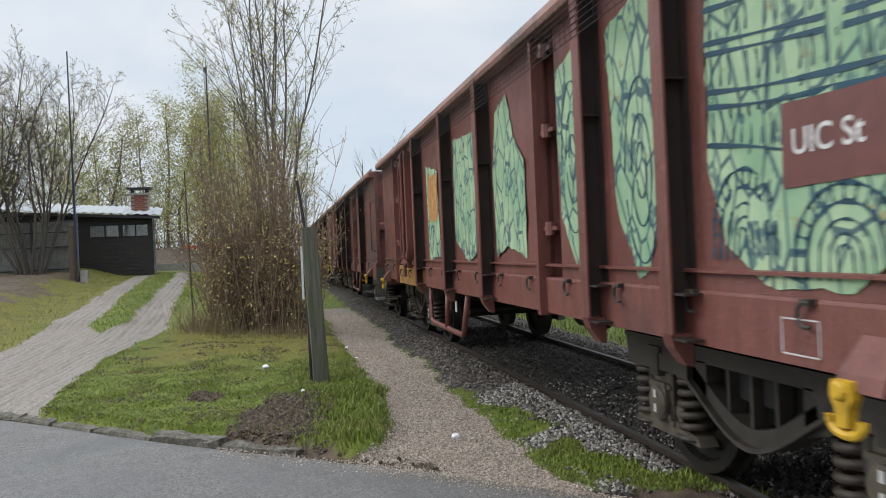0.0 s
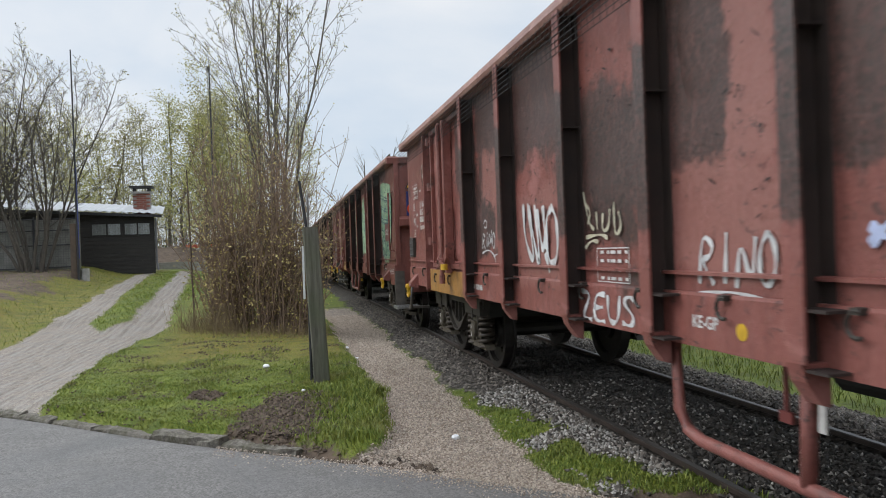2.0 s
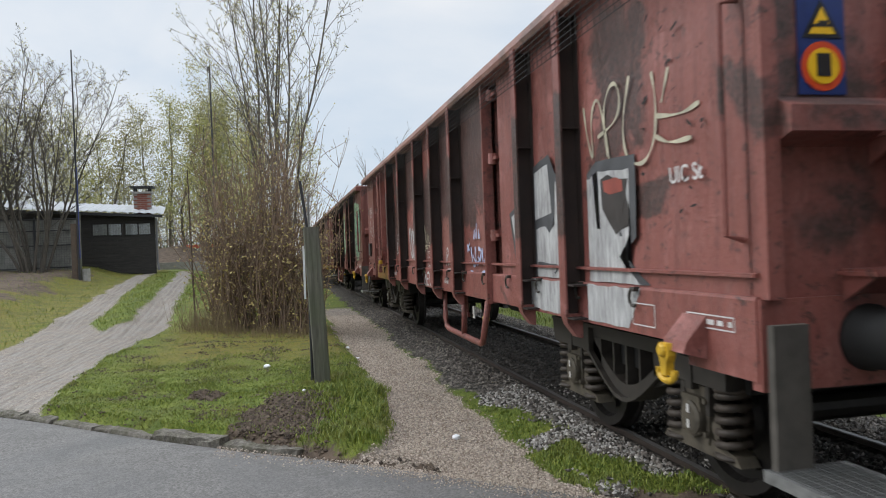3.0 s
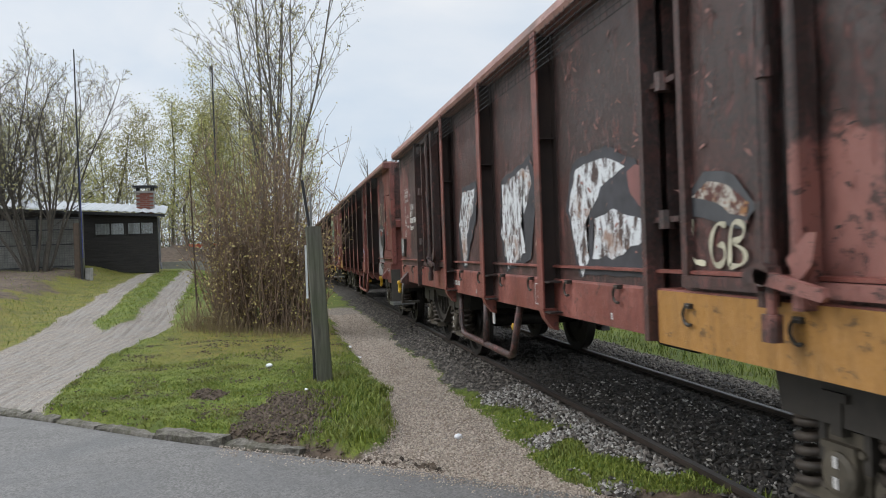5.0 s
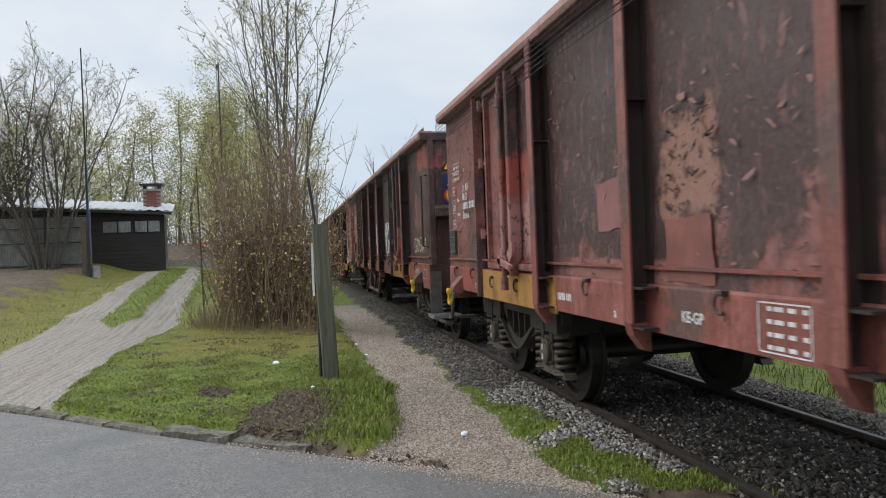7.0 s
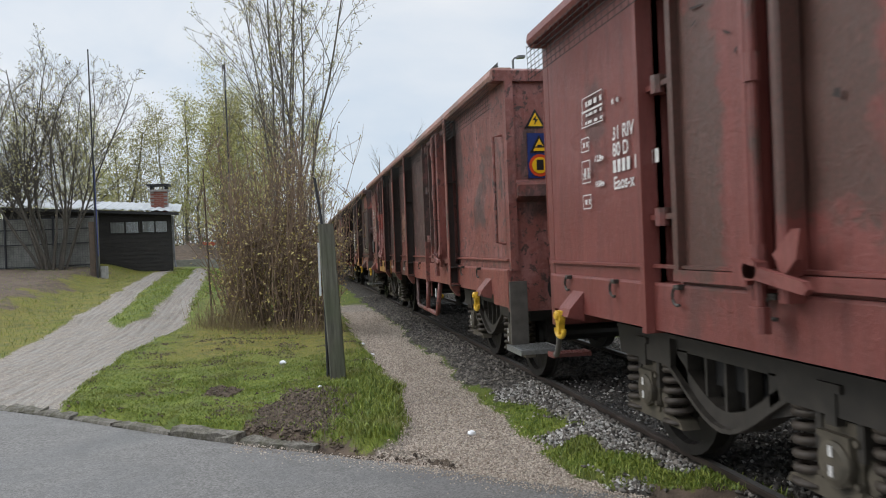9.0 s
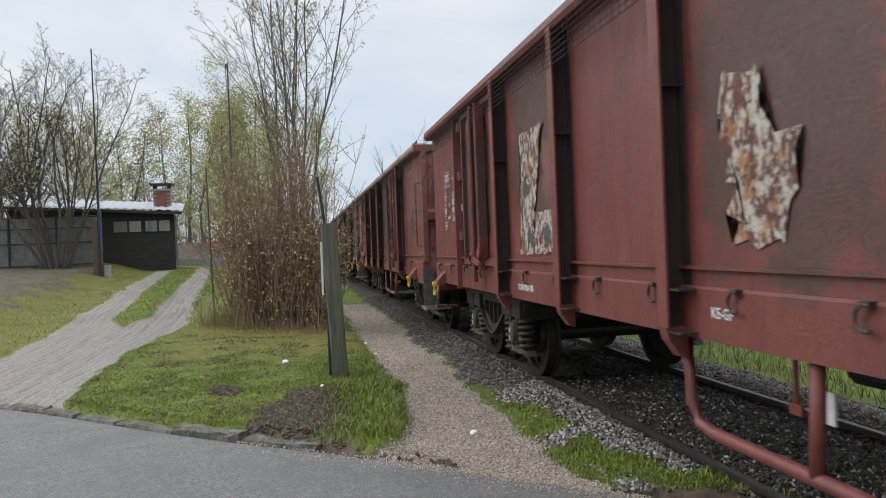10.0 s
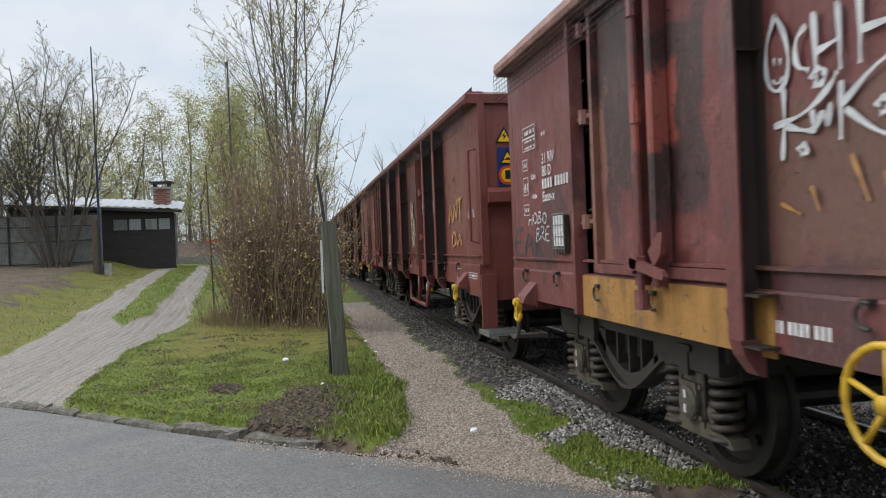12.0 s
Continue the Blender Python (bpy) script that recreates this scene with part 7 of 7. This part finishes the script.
def tall_tree():
    g = Growth(11)
    for k in range(8):
        a = k * 0.785 + g.r.uniform(-0.2, 0.2)
        lean = g.r.uniform(0.04, 0.14)
        g.branch((-0.05 + 0.3 * math.cos(a), 21.5 + 0.25 * math.sin(a), -0.2), (lean * math.cos(a), lean * math.sin(a), 1), g.r.uniform(8.5, 12.0), g.r.uniform(0.035, 0.065), 0, dict(UPRIGHT, kids=(12, 6, 3), thin=0.0075, slim=0.42, ratio=(0.34, 0.42, 0.45), open=(0.4, 0.45, 0.5)))
    g.leaves(5000, 0.036, 0.04)
    make_tree("tall_tree", g, bark_grey, leaf_bud, "tall many-stemmed tree with bare twigs and pale buds")


def left_tree():
    spec = dict(UPRIGHT, kids=(15, 8, 4), wander=0.09, thin=0.0065, slim=0.36, ratio=(0.36, 0.42, 0.5), open=(0.45, 0.5, 0.55))
    g = Growth(23)
    for k in range(14):
        a = k * 0.45 + g.r.uniform(-0.2, 0.2)
        lean = g.r.uniform(0.12, 0.42)
        g.branch((-7.9 + 0.3 * math.cos(a), 26.2 + 0.3 * math.sin(a), 1.0), (lean * math.cos(a), lean * 0.6 * math.sin(a), 1), g.r.uniform(4.6, 7.0), g.r.uniform(0.04, 0.065), 0, spec)
    for k in range(8):
        a = k * 0.8
        g.branch((-10.2 + 0.3 * math.cos(a), 27.5 + 0.3 * math.sin(a), 1.0), (0.2 * math.cos(a), 0.2 * math.sin(a), 1), g.r.uniform(5.6, 7.8), 0.055, 0, spec)
    g.leaves(5500, 0.038, 0.07)
    make_tree("many_stemmed_tree", g, bark_dark, leaf_bud, "dark many-stemmed bare tree budding beside the fence")


def shrub():
    g = Growth(5)
    R = g.r
    for k in range(270):
        u = R.random()
        x, y = -1.36 + 1.82 * u + R.gauss(0, 0.1), 15.7 - 1.3 * u + R.uniform(-0.5, 0.9)
        edge = 1 - abs(2 * u - 1.06) ** 3
        h = (1.5 + 2.7 * max(0.15, edge)) * R.uniform(0.45, 1.12)
        lean = Vector(((u - 0.5) * 0.34 + R.gauss(0, 0.13), R.gauss(0, 0.12), 1))
        pts = g.limb((x, y, ground_z(x, y) - 0.05), lean, h, R.uniform(0.009, 0.018), 0.005, 7, 0.06, 0.02, 3)
        for q in range(12):
            i = R.randint(0, 6)
            side = Vector((R.gauss(0, 0.75), R.gauss(0, 0.75), R.uniform(0.4, 1.0)))
            g.tips.append(g.limb(pts[i], side, h * R.uniform(0.1, 0.26), 0.007, 0.003, 3, 0.14, 0.04, 3))
    g.leaves(9000, 0.03, 0.07)
    make_tree("tall_shrub", g, bark_brown, leaf_mat("russet_buds", (0.3, 0.2, 0.08), (0.48, 0.42, 0.15)), "dense brown shrub of upright bare stems", "shrub")
    # dry grass round its foot
    g = Growth(6)
    for k in range(700):
        u = g.r.random()
        x, y = -1.9 + 2.5 * u + g.r.gauss(0, 0.15), 15.2 - 1.4 * u + g.r.uniform(-0.7, 0.5)
        g.limb((x, y, ground_z(x, y) - 0.02), (g.r.gauss(0, 0.3), g.r.gauss(0, 0.3), 1), g.r.uniform(0.15, 0.6) * (1.2 if u < 0.35 else 0.45), 0.005, 0.002, 3, 0.15, -0.05, 3)
    tagged(new("dry_grass", g.mesh("dry_grass", g.v, g.f, plain("straw", (0.2, 0.15, 0.075), 0.9, 0, 0.35))), "dry straw grass round the shrub's foot", "grass", kind="stuff")


def birches():
    spec = dict(steps=(10, 5, 4), kids=(34, 8), ratio=(0.24, 0.5), open=(0.6, 0.5), wander=0.07, lift=0.02, taper=0.2, slim=0.24, thin=0.01)
    spec["from"] = (0.22, 0.15)
    R = random.Random(3)
    spots = ((-9.6, 44, 8.0), (-7.7, 47, 9.2), (-6.3, 45, 9.8), (-4.6, 43, 11.4), (-3.2, 46, 10.6), (-3.9, 40, 9.4), (-1.9, 42, 9.2), (-12.4, 46, 8.6), (-15.5, 48, 9.5), (-5.4, 52, 9.5), (-1.0, 38, 7.5), (0.6, 45, 8.5), (-3.4, 37, 7.2), (-2.7, 39, 8.6), (-4.9, 40, 8.0), (-1.6, 36, 6.2), (-8.6, 41, 7.4), (-11.0, 42, 8.2))
    for i, (x, y, h) in enumerate(spots):
        g = Growth(40 + i)
        g.branch((x, y, 0.8), (R.gauss(0, 0.04), R.gauss(0, 0.04), 1), h, 0.11, 0, spec)
        g.leaves(4200 + 900 * (i % 3), 0.055, 0.25)
        make_tree("birch_tree", g, bark_birch if i % 2 else bark_grey, (leaf_spring, leaf_olive)[i % 3 == 1], "slim birch in first pale green leaf" if i % 3 != 1 else "slim tree in thin olive leaf", "tree", "trees behind the hut")


def far_wood():
    """The distant edge of the wood: trunks, twigs and haze of foliage."""
    R = random.Random(9)
    g = Growth(77)
    for k in range(150):
        x, y = R.uniform(-48, 8), R.uniform(60, 95)
        if -2 < x - 0.02 * y < 12:
            continue
        h = R.uniform(5, 9.5) * (y / 75)
        pts = g.limb((x, y, 0.3), (R.gauss(0, 0.04), 0, 1), h, 0.12, 0.03, 5, 0.04, 0.02, 3)
        for q in range(22):
            i = R.randint(1, 4)
            g.tips.append(g.limb(pts[i], (R.gauss(0, 1), R.gauss(0, 1), R.uniform(0.3, 1.2)), R.uniform(1.0, 2.6), 0.025, 0.01, 3, 0.1, 0.05, 3))
    g.leaves(30000, 0.085, 0.45)
    ob = new("far_wood", g.mesh("far_wood", g.v, g.f, bark_grey))
    tagged(ob, "distant wood in thin spring foliage", "wood", kind="stuff")
    lv = new("far_foliage", g.mesh("far_foliage", g.lv, g.lf, leaf_olive))
    tagged(lv, "hazy olive foliage of the distant wood", "foliage", kind="stuff")
    # low scrub behind the hut and a few conifers
    g = Growth(78)
    for k in range(900):
        x, y = R.uniform(-22, 3), R.uniform(46, 58)
        g.tips.append(g.limb((x, y, 0.5), (R.gauss(0, 0.3), R.gauss(0, 0.3), 1), R.uniform(1.2, 3.6), 0.03, 0.01, 4, 0.1, 0.03, 3))
    g.leaves(9000, 0.09, 0.25)
    ob = new("scrub", g.mesh("scrub", g.v, g.f, bark_brown))
    tagged(ob, "low brown scrub behind the yard", "scrub", kind="stuff")
    tagged(new("scrub_foliage", g.mesh("scrub_foliage", g.lv, g.lf, leaf_dark)), "sparse dark green leaves of the scrub", "foliage", kind="stuff")
    spec = dict(UPRIGHT, kids=(9, 5, 3))
    g = Growth(31)
    g.branch((10.2, 75, 0), (0.02, 0, 1), 12.5, 0.16, 0, spec)
    g.branch((9.2, 75, 0), (-0.06, 0, 1), 10.5, 0.14, 0, spec)
    make_tree("distant_bare_tree", g, bark_grey, leaf_bud, "bare tree behind the train")


tall_tree()
left_tree()
shrub()
birches()
far_wood()


def blades(name, spots, low, high, mats, label):
    """Grass as single bent blades; spots are (x, y, share of full height)."""
    rng = np.random.default_rng(4)
    v, f = [], []
    for x, y, k in spots:
        z = ground_z(x, y) - 0.01
        h = rng.uniform(low, high) * k
        a = rng.uniform(0, 6.283)
        w = 0.0035 + 0.004 * rng.random()
        dx, dy = math.cos(a) * w, math.sin(a) * w
        bx, by = rng.normal(0, 0.4) * h, rng.normal(0, 0.4) * h
        n = len(v)
        v += [(x - dx, y - dy, z), (x + dx, y + dy, z), (x + dx * 0.7 + bx * 0.4, y + dy * 0.7 + by * 0.4, z + h * 0.6), (x - dx * 0.7 + bx * 0.4, y - dy * 0.7 + by * 0.4, z + h * 0.6), (x + bx, y + by, z + h * (0.95))]
        f += [(n, n + 1, n + 2, n + 3), (n + 3, n + 2, n + 4)]
    me = bpy.data.meshes.new(name)
    me.from_pydata(v, [], f)
    me.materials.append(mats)
    return tagged(new(name, me), label, "grass", kind="stuff")


def meadow():
    m = Mat("spring_grass_blades")
    patch = m.noise(0.9, 4)
    col = m.mix(m.island(), (0.075, 0.122, 0.013), (0.245, 0.275, 0.043))
    col = m.mix(m.range(patch, 0.58, 0.7, 0, 0.5), col, (0.22, 0.18, 0.05))
    col = m.mix(m.range(m.noise(3.2, 4), 0.6, 0.72, 0, 0.5), col, (0.045, 0.09, 0.012))
    col = m.mix(m.range(m.noise(1.3, 5, 0.6), 0.5, 0.62, 0, 0.3), col, (0.12, 0.09, 0.03))
    green = m.done(col, 0.6)
    rng = np.random.default_rng(2)
    spots, tufts = [], []
    while len(spots) < 66000:
        x, y = rng.uniform(-3.2, 1.35), rng.triangular(4.8, 7.0, 16)
        if y - edge_y(x) < 0.08:
            continue
        a, b, c = zones(x, y)
        if rng.random() < (1 - max(a, b)) * (1 - 0.72 * c) * (1 - 0.75 * moss_share(x, y)):
            spots.append((x, y, 0.24 + 0.45 * max(0, noise.noise(Vector((x * 1.6, y * 1.6, 20))) + 0.05) + 0.5 * smooth(-0.1, 0.6, x) * smooth(11, 8.5, y)))
    blades("lawn_grass", spots, 0.04, 0.12, green, "short bright spring grass and moss")
    while len(tufts) < 6500:
        x, y = rng.uniform(1.6, 2.85), rng.triangular(3.6, 4.4, 8.6)
        a, b, c = zones(x, y)
        if y - edge_y(x) > 0.1 and rng.random() < (1 - max(a, b)) ** 2.5:
            tufts.append((x, y, rng.uniform(0.25, 0.75)))
    blades("trackside_grass", tufts, 0.025, 0.085, green, "tufts of fresh grass between path and ballast")
    bank = []
    while len(bank) < 16000:
        x, y = rng.uniform(-9, -2.4), rng.uniform(11, 30)
        a, b, c = zones(x, y)
        if rng.random() < (1 - max(a, b)) * (1 - 0.8 * c) * (1 - 0.8 * moss_share(x, y)):
            bank.append((x, y, 0.6))
    blades("bank_grass", bank, 0.04, 0.13, green, "mossy grass along the drive")
    far = []
    while len(far) < 7000:
        x, y = rng.uniform(5.1, 7.0), rng.uniform(3, 26)
        if rng.random() < 1 - max(zones(x, y)[:2]):
            far.append((x, y, 1.2))
    blades("far_side_grass", far, 0.05, 0.16, green, "grass strip on the far side of the track")


meadow()


def pebbles(name, spots, mat, label, flat=0.75, level=None):
    """Loose stones as rough little octahedra and blocks."""
    rng = np.random.default_rng(8)
    base = np.array([(1, 0, 0), (0, 1, 0), (-1, 0, 0), (0, -1, 0), (0.2, 0.1, 1), (-0.1, -0.2, -1)], float)
    tri = ((0, 1, 4), (1, 2, 4), (2, 3, 4), (3, 0, 4), (1, 0, 5), (2, 1, 5), (3, 2, 5), (0, 3, 5))
    v, f = [], []
    for x, y, s in spots:
        a = rng.uniform(0, 6.283)
        p = base * s * rng.uniform(0.65, 1.25, (6, 3)) * np.array([1.15, 0.85, flat])
        p += rng.normal(0, 0.12 * s, (6, 3))
        c, q = math.cos(a), math.sin(a)
        z = (ground_z(x, y) if level is None or y > edge_y(x) else level) + s * 0.3
        n = len(v)
        v += [(x + c * e[0] - q * e[1], y + q * e[0] + c * e[1], z + e[2]) for e in p]
        f += [tuple(n + i for i in t) for t in tri]
    me = bpy.data.meshes.new(name)
    me.from_pydata(v, [], f)
    me.materials.append(mat)
    return tagged(new(name, me), label, "stones", kind="stuff")


def loose_stones():
    m = Mat("dark_ballast_stones")
    grain = m.noise(60, 4)
    col = m.mix(m.island(), (0.05, 0.043, 0.037), (0.24, 0.21, 0.18))
    ballast = m.done(m.mix(m.range(grain, 0.4, 0.8, 0, 0.5), col, (0.05, 0.035, 0.027)), 0.8, 0, grain, 0.004, 0.5)
    m = Mat("pale_ballast_stones")
    pale = m.done(m.mix(m.island(), (0.16, 0.15, 0.135), (0.5, 0.47, 0.43)), 0.8)
    m = Mat("pinkish_path_gravel")
    grit = m.done(m.mix(m.island(), (0.18, 0.135, 0.1), (0.5, 0.42, 0.345)), 0.8)
    rng = np.random.default_rng(6)
    a, b, c = [], [], []
    while len(a) < 27000:
        x, y = rng.uniform(1.85, 5.2), 2.6 + 22 * rng.random() ** 1.9
        if abs(abs(x - TRACK_X) - 0.754) > 0.07 and rng.random() < zones(x, y)[1]:
            a.append((x, y, rng.uniform(0.012, 0.029)))
    while len(b) < 2600:
        x, y = rng.uniform(1.9, 2.6) if rng.random() < 0.75 else rng.uniform(2.75, 4.0), 3.2 + 4.6 * rng.random() ** 1.3
        if abs(abs(x - TRACK_X) - 0.754) > 0.09 and y - edge_y(x) > 0.1 and rng.random() < zones(x, y)[1]:
            b.append((x, y, rng.uniform(0.009, 0.022)))
    while len(c) < 34000:
        x, y = rng.uniform(0.3, 2.1), 4.4 + 15 * rng.random() ** 1.7
        g = zones(x, y)[0]
        if y - edge_y(x) > 0.02 and rng.random() < g:
            c.append((x, y, rng.uniform(0.004, 0.012) * (1 + 0.05 * (y - 4.4))))
    earth = []
    while len(earth) < 3000:
        x, y = rng.uniform(-1.4, 1.1), rng.uniform(5.2, 9.0)
        if y - edge_y(x) > 0.0 and rng.random() < zones(x, y)[2] ** 2:
            earth.append((x, y, rng.uniform(0.006, 0.026)))
    while len(earth) < 5200:
        x, y = rng.uniform(-3.2, 1.0), rng.uniform(6.5, 14)
        if y - edge_y(x) > 0.15 and noise.noise(Vector((x * 2.1, y * 2.1, 31))) > 0.12 and max(zones(x, y)[:2]) < 0.3:
            earth.append((x, y, rng.uniform(0.006, 0.02)))
    m = Mat("crumbly_brown_earth")
    pebbles("earth_clods", earth, m.done(m.mix(m.island(), (0.035, 0.024, 0.017), (0.13, 0.095, 0.068)), 0.95), "crumbly brown earth clods on the bare patch")
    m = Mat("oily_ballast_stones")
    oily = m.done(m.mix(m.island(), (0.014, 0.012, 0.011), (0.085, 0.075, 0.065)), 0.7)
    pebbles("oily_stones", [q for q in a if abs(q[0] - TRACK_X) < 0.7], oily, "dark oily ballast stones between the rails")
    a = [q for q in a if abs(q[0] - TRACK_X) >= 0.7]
    pebbles("ballast_stones", a, ballast, "dark angular ballast stones beside the rails")
    pebbles("pale_stones", b, pale, "pale broken stones in the ballast")
    while len(c) < 37000:
        x = rng.uniform(-0.6, 2.1)
        y = edge_y(x) - abs(rng.normal(0, 0.16))
        if rng.random() < 0.35 + 0.65 * smooth(0.2, 0.9, x):
            c.append((x, y, rng.uniform(0.003, 0.009)))
    pebbles("path_gravel", c, grit, "fine pinkish gravel of the path", 0.75, ROAD_Z)


loose_stones()


def motions():
    """The train draws away along the track; its wheels roll on the rails."""
    for w, y, length in WAGONS:
        walk(w, [(t / 2, pose(TRACK_X, y + travel(t / 2), 0)) for t in range(25)])
    for wheel, y in WHEELS:
        walk(wheel, [(t / 10, pose(0, y, 0.46, -math.degrees(travel(t / 10) / 0.46))) for t in range(121)])


motions()
